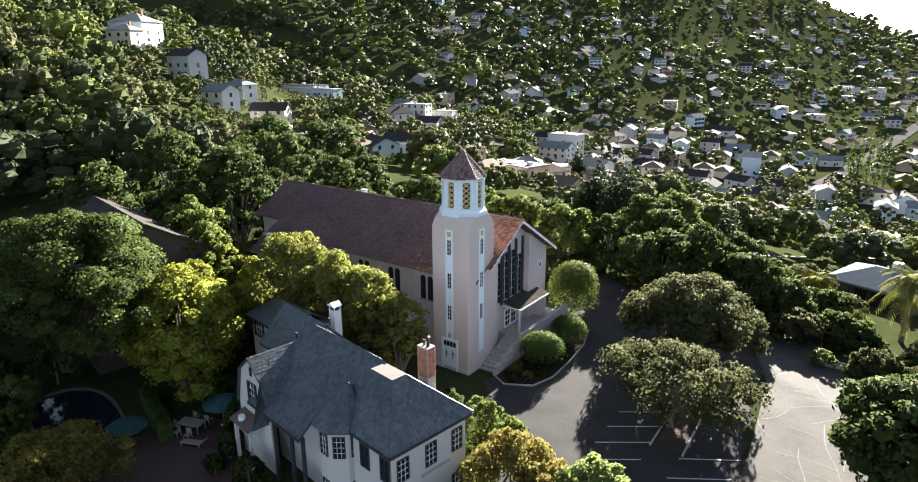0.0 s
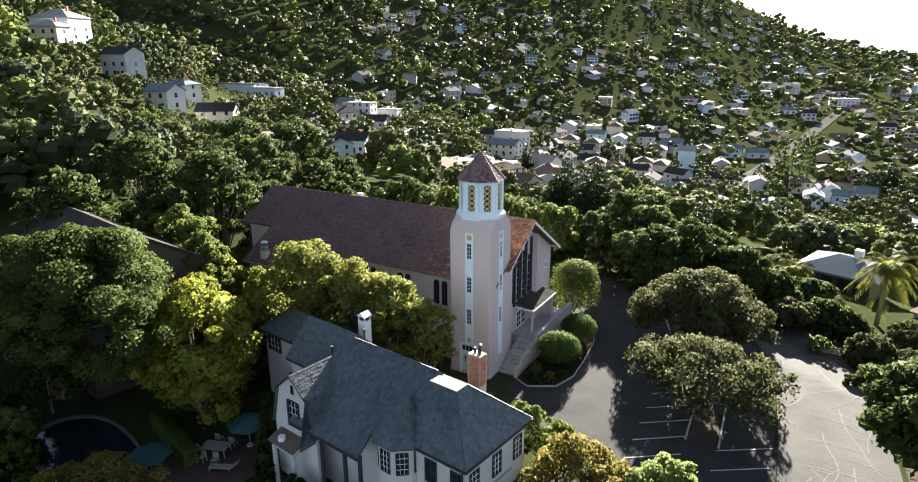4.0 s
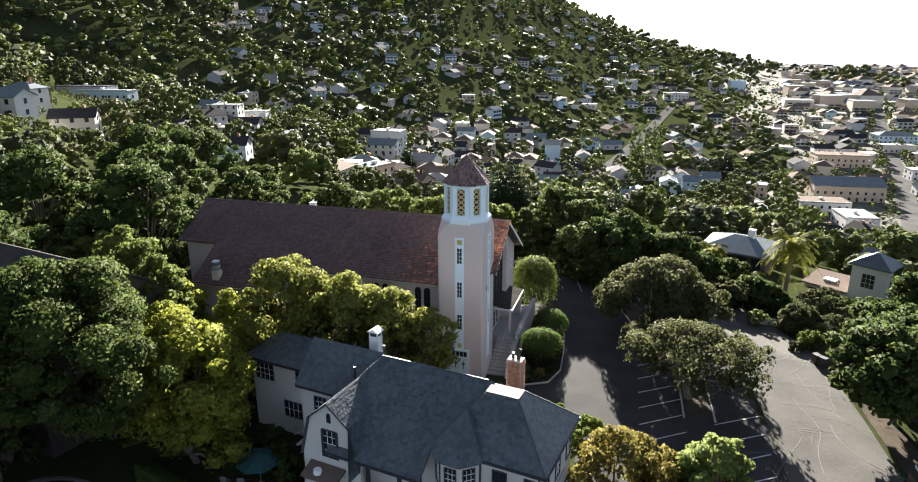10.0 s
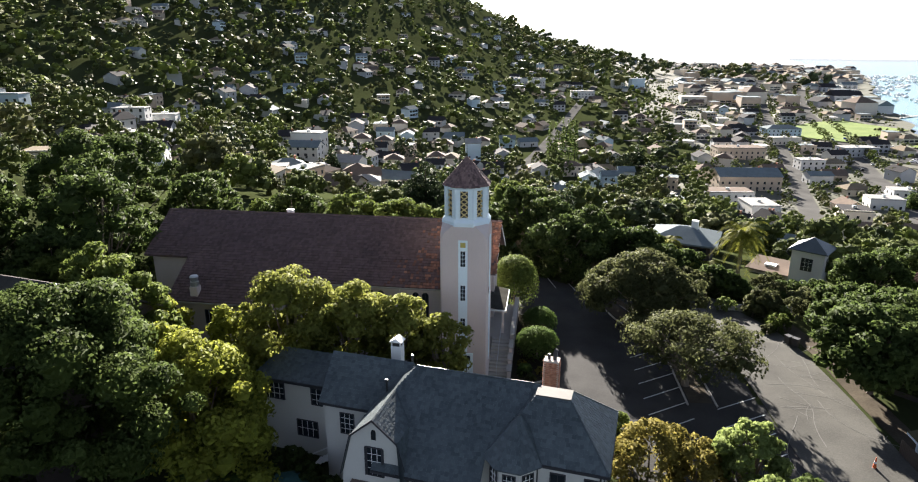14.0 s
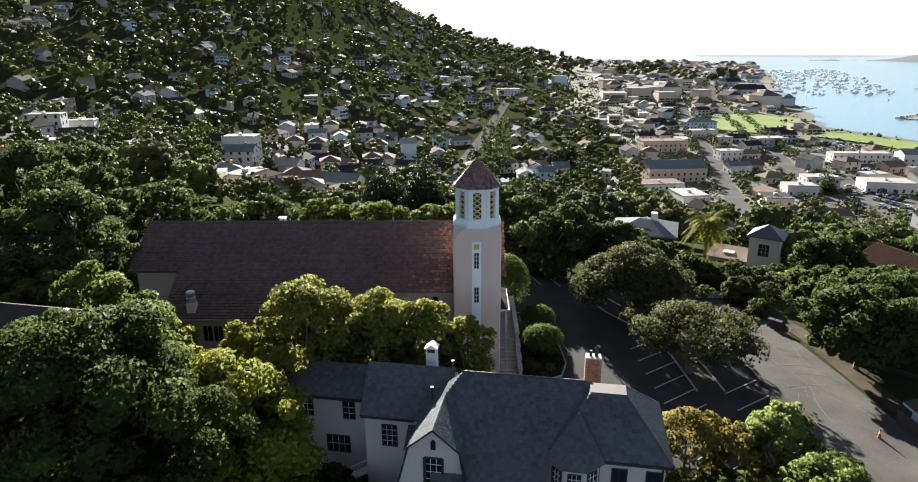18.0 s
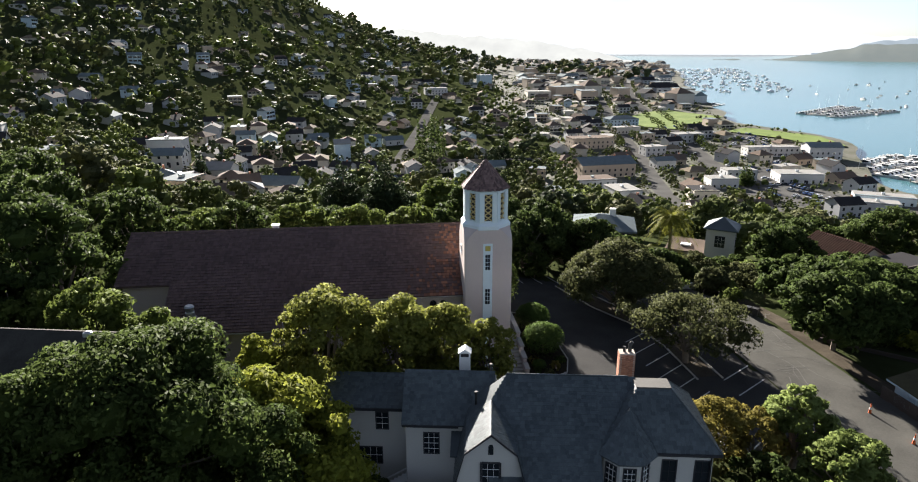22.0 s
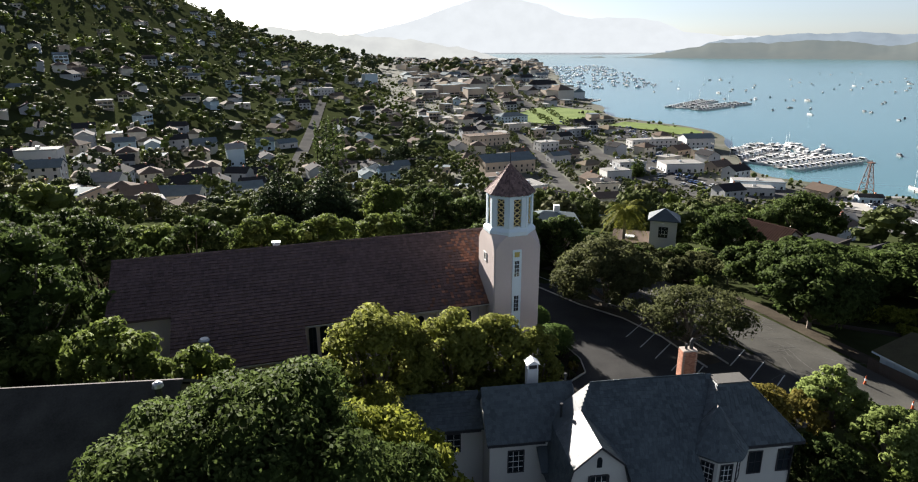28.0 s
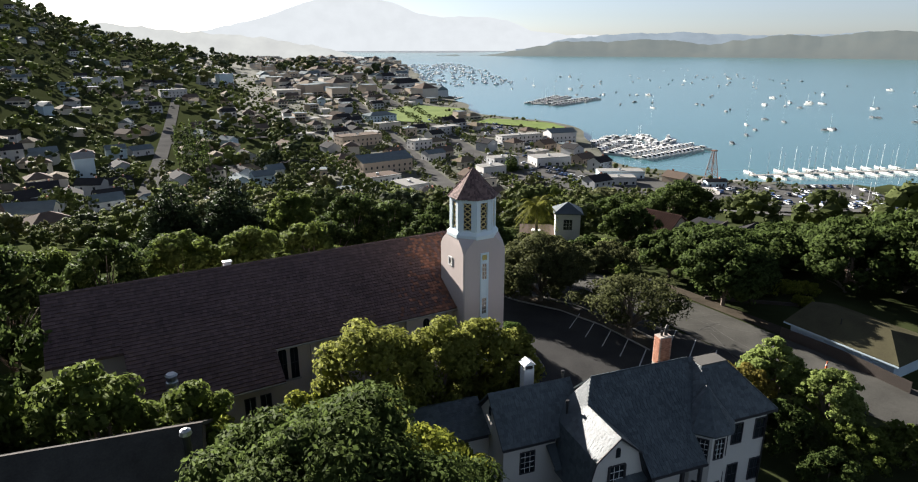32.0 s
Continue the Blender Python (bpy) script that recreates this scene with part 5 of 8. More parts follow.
# ---- back garden ----
def garden():
    pool = thing("pool", "dark still swimming pool with a shade-darkened stone rim", "pool", Matrix.Translation((0, 0, 0.02)))
    rim = [(-26.4, -30.4), (-27.2, -28.0), (-25.6, -25.9), (-22.5, -25.4), (-18.0, -26.4), (-15.6, -27.6), (-14.6, -29.4), (-16.5, -31.6), (-21.5, -32.2)]
    for _ in range(2):
        rim = [q for a, b in zip(rim, rim[1:] + rim[:1]) for q in ((a[0] * 0.75 + b[0] * 0.25, a[1] * 0.75 + b[1] * 0.25), (a[0] * 0.25 + b[0] * 0.75, a[1] * 0.25 + b[1] * 0.75))]
    c = Vector((sum(p[0] for p in rim) / len(rim), sum(p[1] for p in rim) / len(rim)))
    part("water", prism(bmesh.new(), [(x, y, 0.1) for x, y in rim], (0, 0, -0.12)), M_POOL, pool, "dark pool water")
    n = len(rim)
    for k in range(n):
        a, b = Vector(rim[k]), Vector(rim[(k + 1) % n])
        ao, bo = c + (a - c) * 1.09, c + (b - c) * 1.09
        part("rim_stone", prism(bmesh.new(), [(a.x, a.y, 0.2), (b.x, b.y, 0.2), (bo.x, bo.y, 0.2), (ao.x, ao.y, 0.2)], (0, 0, -0.2)), M_STONE, pool)
    tagged(part("terrace", prism(bmesh.new(), [(-15.2, -31.0, 0.06), (-4.0, -34.0, 0.06), (-1.5, -27.0, 0.06), (-7.0, -20.5, 0.06), (-12.8, -22.0, 0.06)], (0, 0, -0.2)), M_BRICKPAVE), "dark brick garden terrace", "terrace", kind="structure")
    rng = np.random.default_rng(61)

    def hedge(x0, y0, x1, y1, w, h, nl, label):
        d = Vector((x1 - x0, y1 - y0, 0))
        m = Matrix.Translation((x0, y0, 0)) @ Matrix.Rotation(math.atan2(d.y, d.x), 4, "Z")
        ob = thing("hedge", label, "hedge", m, "hedges")
        L = d.length
        part("core", soft(boxes((0.05, L - 0.05, -w / 2 + 0.06, w / 2 - 0.06, -0.1, h - 0.08)), 0.06), M_HEDGE, ob)
        k = max(2, int(L / (w * 0.55)))
        lumps = [(L * (i + 0.5) / k, rng.uniform(-0.1, 0.1) * w, h * 0.5, w * 0.56, h * 0.54) for i in range(k)]
        v, f = leaf_cloud(rng, lumps, nl, 0.09)
        piece("leaves", leaf_mesh("leaves", v, f, M_HEDGE), ob, kind="stuff")
    hedge(-19.0, -23.6, -11.6, -26.0, 1.3, 1.5, 5000, "clipped box hedge beside the pool")
    for x0, y0, x1, y1 in ((-23.5, -21.0, -18.0, -14.6), (-18.0, -14.6, -14.2, -19.0), (-14.2, -19.0, -19.5, -20.8), (-20.5, -17.6, -16.2, -16.8), (-20.0, -20.8, -16.2, -16.8)):
        hedge(x0, y0, x1, y1, 0.5, 0.55, 1200, "low clipped parterre hedge")
    for x, y, z in ((-9.8, -21.8, 2.6), (-13.4, -28.2, 2.3)):
        u = thing("garden_umbrella", "open teal canvas garden umbrella", "umbrella", Matrix.Translation((x, y, 0.05)), "umbrellas")
        part("pole", tube(bmesh.new(), [(0, 0, 0), (0, 0, z)], 0.03, 0.03, 8), M_GREYWOOD, u)
        part("canopy", loft(bmesh.new(), [ring(8, 1.65, z - 0.55), ring(8, 1.63, z - 0.47), ring(8, 1.0, z - 0.15), ring(8, 0.06, z + 0.08)]), M_TEAL, u)
        part("base", tube(bmesh.new(), [(0, 0, 0), (0, 0, 0.12)], 0.3, 0.25, 10), M_CONC, u)
    # Table, chairs and lounger are greyed to carry the terrace's shade
    tb = thing("garden_table", "wooden garden table on the terrace, greyed for shade", "table", Matrix.Translation((-11.3, -23.9, 0.06)) @ Matrix.Rotation(radians(20), 4, "Z"))
    part("top", soft(boxes((-1.1, 1.1, -0.6, 0.6, 0.7, 0.76)), 0.02), M_GREYWOOD, tb)
    for sx in (-0.95, 0.95):
        for sy in (-0.5, 0.5):
            part("leg", boxes((sx - 0.04, sx + 0.04, sy - 0.04, sy + 0.04, 0, 0.7)), M_GREYWOOD, tb)
    chair = thing("garden_chair", "wooden garden chair beside the table, greyed for shade", "chair", Matrix.Translation((-12.5, -24.9, 0.06)), "garden chairs")
    part("seat", soft(boxes((-0.25, 0.25, -0.25, 0.25, 0.4, 0.46)), 0.02), M_GREYWOOD, chair)
    part("backrest", soft(boxes((-0.25, 0.25, 0.21, 0.26, 0.46, 0.95)), 0.02), M_GREYWOOD, chair)
    for sx in (-0.22, 0.22):
        for sy in (-0.22, 0.22):
            part("leg", boxes((sx - 0.025, sx + 0.025, sy - 0.025, sy + 0.025, 0, 0.4)), M_GREYWOOD, chair)
    for x, y, a in ((-11.4, -25.2, 10), (-10.3, -24.9, 25), (-12.3, -22.7, 190), (-11.0, -22.5, 200)):
        copy_thing(chair, Matrix.Translation((x, y, 0.06)) @ Matrix.Rotation(radians(a), 4, "Z"))
    ln = thing("sun_lounger", "wooden sun lounger on the terrace, greyed for shade", "lounger", Matrix.Translation((-9.3, -25.2, 0.06)) @ Matrix.Rotation(radians(25), 4, "Z"))
    part("frame", soft(boxes((-0.9, 0.9, -0.3, 0.3, 0.28, 0.36)), 0.02), M_GREYWOOD, ln)
    part("backrest", prism(bmesh.new(), [(0.9, -0.3, 0.33), (0.9, 0.3, 0.33), (1.5, 0.3, 0.8), (1.5, -0.3, 0.8)], (0, 0, 0.06)), M_GREYWOOD, ln)
    for sx in (-0.8, 0.8):
        for sy in (-0.25, 0.25):
            part("leg", boxes((sx - 0.03, sx + 0.03, sy - 0.03, sy + 0.03, 0, 0.28)), M_GREYWOOD, ln)


garden()


# ---- car park and road ----
def drape(name, inside, x0, x1, y0, y1, step, lift, material, label, category):
    """A paved patch that lies on the ground."""
    xs, ys = np.arange(x0, x1 + step, step), np.arange(y0, y1 + step, step)
    X, Y = np.meshgrid(xs, ys)
    Z = height(X, Y) + lift
    nx = len(xs)
    f = [(j * nx + i, j * nx + i + 1, (j + 1) * nx + i + 1, (j + 1) * nx + i) for j in range(len(ys) - 1) for i in range(nx - 1)
         if inside(xs[i] + step / 2, ys[j] + step / 2)]
    me = mesh_from(name, np.stack([X, Y, Z], -1).reshape(-1, 3).tolist(), f, material)
    return tagged(new(name, me), label, category, kind="structure")


def strip(name, pts, width, lift, material, label="", category="", parent=None, step=3.0):
    """A band of even width along a line, lying on the ground."""
    P = [Vector((x, y, 0)) for x, y in pts]
    dense = []
    for a, b in zip(P, P[1:]):
        n = max(1, int((b - a).length / step))
        dense += [a + (b - a) * (k / n) for k in range(n)]
    dense.append(P[-1])
    for _ in range(3 if len(P) > 2 else 0):
        dense = [dense[0]] + [(a + b * 2 + c) / 4 for a, b, c in zip(dense, dense[1:], dense[2:])] + [dense[-1]]
    v, f, cross = [], [], 9 if width > 4 else 2
    for i, p in enumerate(dense):
        d = (dense[min(i + 1, len(dense) - 1)] - dense[max(i - 1, 0)]).normalized()
        s = Vector((-d.y, d.x, 0)) * width / 2
        for k in range(cross):
            q = p + s * (1 - 2 * k / (cross - 1))
            v.append((q.x, q.y, ground_z(q.x, q.y) + lift))
        if i:
            f += [((i - 1) * cross + k, (i - 1) * cross + k + 1, i * cross + k + 1, i * cross + k) for k in range(cross - 1)]
    me = mesh_from(name, v, f, material)
    ob = new(name, me)
    ob.parent = parent
    if parent is None:
        tagged(ob, label, category, kind="structure")
    return ob


def in_lot(x, y):
    east = np.interp(y, [-16, -10, 0, 18, 26, 32], [28.5, 28.8, 27.4, 25.5, 12, 4])
    west = np.interp(y, [-16, -9, -3, 1, 16, 22, 32.5], [14, 11.5, 4.7, 4.7, 4.5, 1.0, -2.5])
    return west < x < east


drape("car_park", in_lot, -3, 30, -15, 32.5, 0.5, 0.05, M_ASPHALT, "dark asphalt car park with worn stall lines", "car park")
road = strip("road", [(22, 34), (27.3, 24), (30.8, 14), (32.1, 0), (32.6, -12), (33.2, -22), (36, -34), (44, -60)], 8.4, 0.1, M_ROAD, "pale worn asphalt drive beside the church", "road", step=1.0)
for k in range(9):
    y = 7.6 - k * 2.75
    strip("stall_line", [(16.9 + 0.1 * k, y - 9.3 + 7), (20.7 + 0.1 * k, y - 6.6 + 7)], 0.12, 0.09, M_LINE, parent=bpy.data.objects["car_park"])
for k in range(4):
    y = -1.3 - k * 2.9
    strip("stall_line", [(23.6, y - 2.6), (27.6, y)], 0.12, 0.09, M_LINE, parent=bpy.data.objects["car_park"])
for k in range(5):
    strip("stall_line", [(5.5 + k * 2.6, 29.5 - k * 0.4), (6.6 + k * 2.6, 25.0 - k * 0.4)], 0.12, 0.09, M_LINE, parent=bpy.data.objects["car_park"])
# crack sealant on the road, dirt verges, kerb stones and small things
CR = random.Random(31)


def crack(x, y, heading, length, w=0.06, fork=0.35):
    pts = [(x, y)]
    while length > 0:
        s = CR.uniform(0.7, 1.6)
        heading += CR.uniform(-0.55, 0.55)
        x, y, length = x + s * math.cos(heading), y + s * math.sin(heading), length - s
        pts.append((x, y))
        if CR.random() < fork and length > 2:
            crack(x, y, heading + CR.choice((-1.3, 1.3)), length * 0.4, w * 0.8, fork * 0.5)
    strip("crack_seal", pts, w, 0.115, M_SEAL, parent=road, step=0.6)


for x, y, a, L in ((28.6, 18, -1.4, 14), (30.6, 16, -1.5, 16), (29.3, 9, -1.3, 12), (32.2, 8, -1.7, 11), (31.0, 3, -1.5, 12), (33.2, -1, -1.7, 10), (30.4, -4, -1.4, 9), (29.8, 6, 0.1, 3.5), (29.6, 1.5, 0.2, 4), (30, -2.6, -0.1, 3.6), (27.6, 20.5, -0.3, 4)):
    crack(x, y, a, L)
strip("dirt_verge", [(36.4, 21.5), (37.0, 17.0), (37.4, 12), (37.6, 4), (37.8, -3), (38.4, -8)], 2.2, 0.06, M_DIRT, "brown dirt verge below the oaks", "verge")
strip("dirt_verge", [(15.5, 20.0), (17.5, 15.5), (20.5, 10.5), (22.0, 4), (22.4, -3)], 2.0, 0.085, M_DIRT, "brown dirt island between the parking rows", "verge")
strip("road_apron", [(33.5, -6), (34.4, -14), (35.2, -24), (38, -36)], 4.6, 0.055, M_ROAD, "worn asphalt apron beside the shed", "road")


def kerb(pts, label, w=0.16, h=0.16):
    ob = thing("kerb", label, "kerb", None, "kerbs", "structure")
    for (ax, ay), (bx, by) in zip(pts, pts[1:]):
        n = max(1, int(math.hypot(bx - ax, by - ay) / 2.4))
        a = math.atan2(by - ay, bx - ax)
        L = math.hypot(bx - ax, by - ay) / n
        for k in range(n):
            x, y = ax + (bx - ax) * (k + 0.5) / n, ay + (by - ay) * (k + 0.5) / n
            st = part("kerb_stone", soft(boxes((-L / 2 + 0.01, L / 2 - 0.01, -w / 2, w / 2, -0.2, h)), 0.02), M_CONC, ob)
            st.matrix_basis = Matrix.Translation((x, y, ground_z(x, y) + 0.02)) @ Matrix.Rotation(a, 4, "Z")


kerb([(13.4, 23.0), (16.2, 15.3), (19.2, 10.0), (20.8, 4.0), (21.1, -3.5)], "pale concrete kerb of the parking island")
kerb([(23.7, -3.5), (23.3, 4.0), (21.9, 10.6), (19.0, 16.0), (15.6, 23.2)], "pale concrete kerb of the parking island")
wl_ = thing("garden_wall", "low pale rendered wall beyond the road", "wall", None, "", "structure")
for (ax, ay), (bx, by) in zip(((29.8, 21.8), (34.2, 22.8), (38.8, 24.0)), ((34.2, 22.8), (38.8, 24.0), (43.0, 25.5))):
    a, L = math.atan2(by - ay, bx - ax), math.hypot(bx - ax, by - ay)
    for z0, z1, w, mt, nm in ((-1.2, 0.75, 0.22, M_CREAM, "wall_run"), (0.75, 0.85, 0.3, M_CONC, "coping")):
        q = part(nm, soft(boxes((-L / 2, L / 2, -w / 2, w / 2, z0, z1)), 0.02), mt, wl_)
        q.matrix_basis = Matrix.Translation(((ax + bx) / 2, (ay + by) / 2, ground_z((ax + bx) / 2, (ay + by) / 2))) @ Matrix.Rotation(a, 4, "Z")
lw = thing("retaining_wall", "low dark timber retaining wall under the oaks", "wall", None, "", "structure")
for k in range(9):
    t = k / 9
    x, y = 38.8 + 9.0 * t, 3.2 - 8.0 * t
    q = part("sleeper", soft(boxes((-0.68, 0.68, -0.1, 0.1, -0.2, 0.45)), 0.02), M_DARKSIDING, lw)
    q.matrix_basis = Matrix.Translation((x, y, ground_z(x, y))) @ Matrix.Rotation(math.atan2(-8.0, 9.0), 4, "Z")
for i, (x, y) in enumerate(((34.6, 11.2), (35.1, 10.5))):
    wb = thing("wheelie_bin", "black plastic wheelie bin beside the road", "bin", Matrix.Translation((x, y, ground_z(x, y) + 0.07)) @ Matrix.Rotation(0.5 + i * 0.3, 4, "Z"), "bins")
    part("body", loft(bmesh.new(), [[(-0.24, -0.28, 0.1), (0.24, -0.28, 0.1), (0.24, 0.24, 0.1), (-0.24, 0.24, 0.1)], [(-0.31, -0.36, 1.0), (0.31, -0.36, 1.0), (0.31, 0.34, 1.0), (-0.31, 0.34, 1.0)]]), M_BLACK, wb)
    part("lid", soft(boxes((-0.33, 0.33, -0.4, 0.36, 1.0, 1.07)), 0.02), M_BLACK, wb)
    part("handle", tube(bmesh.new(), [(-0.25, 0.42, 0.98), (0.25, 0.42, 0.98)], 0.02, 0.02, 6), M_BLACK, wb)
    for s in (-1, 1):
        part("wheel", tube(bmesh.new(), [(s * 0.26, 0.24, 0.12), (s * 0.33, 0.24, 0.12)], 0.12, 0.12, 10), M_BLACK, wb)
for x, y in ((33.7, -10.9), (34.0, -15.6)):
    co = thing("traffic_cone", "slim orange traffic cone on the road", "cone", Matrix.Translation((x, y, ground_z(x, y) + 0.07)), "cones")
    part("base", soft(boxes((-0.19, 0.19, -0.19, 0.19, 0, 0.04)), 0.01), M_BLACK, co)
    part("cone", loft(bmesh.new(), [ring(10, 0.14, 0.04), ring(10, 0.09, 0.4), ring(10, 0.03, 0.95)]), M_ORANGE, co)
    part("band", loft(bmesh.new(), [ring(10, 0.1, 0.42), ring(10, 0.075, 0.6)]), M_WHITE, co)
# wooden pole with a wire behind the church
up = thing("utility_pole", "thin grey wooden utility pole with a wire", "pole", Matrix.Translation((-4.4, 36.0, ground_z(-4.4, 36.0))))
ph = 6.75 - ground_z(-4.4, 36.0)
part("pole", tube(bmesh.new(), [(0, 0, -0.5), (0, 0, ph * 0.5), (0, 0, ph)], 0.15, 0.1, 8), M_BARK, up)
part("crossarm", boxes((-0.7, 0.7, -0.05, 0.05, ph - 0.5, ph - 0.38)), M_BARK, up)
part("wire", tube(bmesh.new(), [(0, 0, ph - 0.35)] + [(30 * t, 9 * t, ph - 0.35 - 2.2 * t - 5.5 * t * (1 - t)) for t in (0.15, 0.3, 0.5, 0.7, 0.85, 1.0)], 0.018, 0.018, 4), M_BLACK, up)
rv = thing("roof_vent", "small white vent on the church roof", "vent", Matrix.Translation((-20.4, 7.3, 13.75)))
part("body", soft(boxes((-0.32, 0.32, -0.25, 0.25, -0.3, 0.6)), 0.03), M_WHITE, rv)
part("cap", soft(boxes((-0.4, 0.4, -0.33, 0.33, 0.6, 0.68)), 0.02), M_METAL, rv)
# planted bed at the foot of the church steps
bed = [(4.7, -1.2), (6.2, -2.0), (8.6, -0.7), (9.4, 2.0), (9.2, 6.0), (8.7, 10.5), (7.6, 14.0), (4.7, 15.0)]
tagged(part("planting_bed", prism(bmesh.new(), [(x, y, ground_z(x, y) + 0.14) for x, y in bed], (0, 0, -0.3)), M_LITTER), "dark soil bed beside the church steps", "bed", kind="structure")
kerb(bed, "low concrete kerb round the planted bed", 0.12, 0.2)
for i, (x, y) in enumerate(((5.6, -0.4), (6.6, -1.1), (7.6, 0.2), (8.4, 1.6), (8.6, 6.6), (5.6, 1.6), (6.0, 6.6))):
    bush("low_shrub", "low dark shrub in the planted bed", x, y, 0.75 + 0.1 * (i % 3), 0.5 + 0.06 * (i % 4), ("oak", "dusty", "brown")[i % 3], leaves=700, leaf=0.09, n=9, seed=300 + i, group="low shrubs of the bed")
for i, (x, y, t, R) in enumerate(((-2.5, 34.0, 3.2, 2.2), (1.5, 34.3, 2.8, 2.2), (5.0, 32.5, 2.6, 2.0), (8.0, 30.0, 2.4, 2.0), (11.5, 27.8, 2.0, 1.8), (-5.0, 30.0, 4.0, 2.4), (-4.0, 25.0, 3.6, 2.2), (-2.0, 20.0, 3.0, 1.8))):
    bush("bush", "dark green bush edging the car park", x, y, t, R, "oak", leaves=2600, leaf=0.19, n=18, seed=330 + i, group="bushes round the car park")
for i, (x, y, t, R) in enumerate(((-1.2, -25.6, 2.6, 1.2), (1.2, -26.4, 2.2, 1.2), (3.4, -26.0, 2.0, 1.1), (-4.6, -26.2, 1.6, 0.9), (7.2, -27.0, 1.5, 1.0))):
    bush("bush", "dark leafy bush against the verandah", x, y, t, R, "oak", leaves=2200, leaf=0.12, n=16, seed=345 + i, group="verandah bushes")
for i, (x, y, t, R) in enumerate(((-6.6, -22.2, 3.4, 1.5), (-8.6, -20.4, 3.0, 1.4), (-10.6, -19.0, 3.2, 1.5), (-5.2, -24.4, 2.2, 1.1))):
    bush("bush", "dark shrub against the house wing", x, y, t, R, "oak", leaves=3000, leaf=0.13, n=18, seed=360 + i, group="shrubs along the wing")
for i, (x, y, t, R) in enumerate(((39.5, 31.0, -0.2, 2.2), (43.0, 34.0, -0.8, 2.4), (46.5, 31.5, -0.8, 2.4), (40.0, 36.5, -1.0, 2.0), (47.5, 37.0, -1.6, 2.2), (33.0, 33.0, -0.2, 2.0), (44.5, 28.5, 0.0, 2.2), (38.0, 27.0, 0.4, 1.8), (31.5, 40.5, -1.6, 2.2), (43.0, 42.0, -2.4, 2.0), (50.0, 28.0, -0.4, 2.4))):
    bush("bush", "grey green shrub on the slope below the road", x, y, t, R, ("dusty", "oak", "pale")[i % 3], leaves=2400, leaf=0.17, n=16, seed=380 + i, group="shrubs on the slope")


# ---- town ----
TOWN = random.Random(77)
PANE = mesh_from("window", [(-0.5, -0.04, 0), (0.5, -0.04, 0), (0.5, -0.04, 1.3), (-0.5, -0.04, 1.3), (-0.5, 0.02, 0), (0.5, 0.02, 0), (0.5, 0.02, 1.3), (-0.5, 0.02, 1.3)],
                 [(0, 1, 2, 3), (1, 5, 6, 2), (4, 0, 3, 7), (3, 2, 6, 7), (4, 5, 1, 0)], M_GLASS)


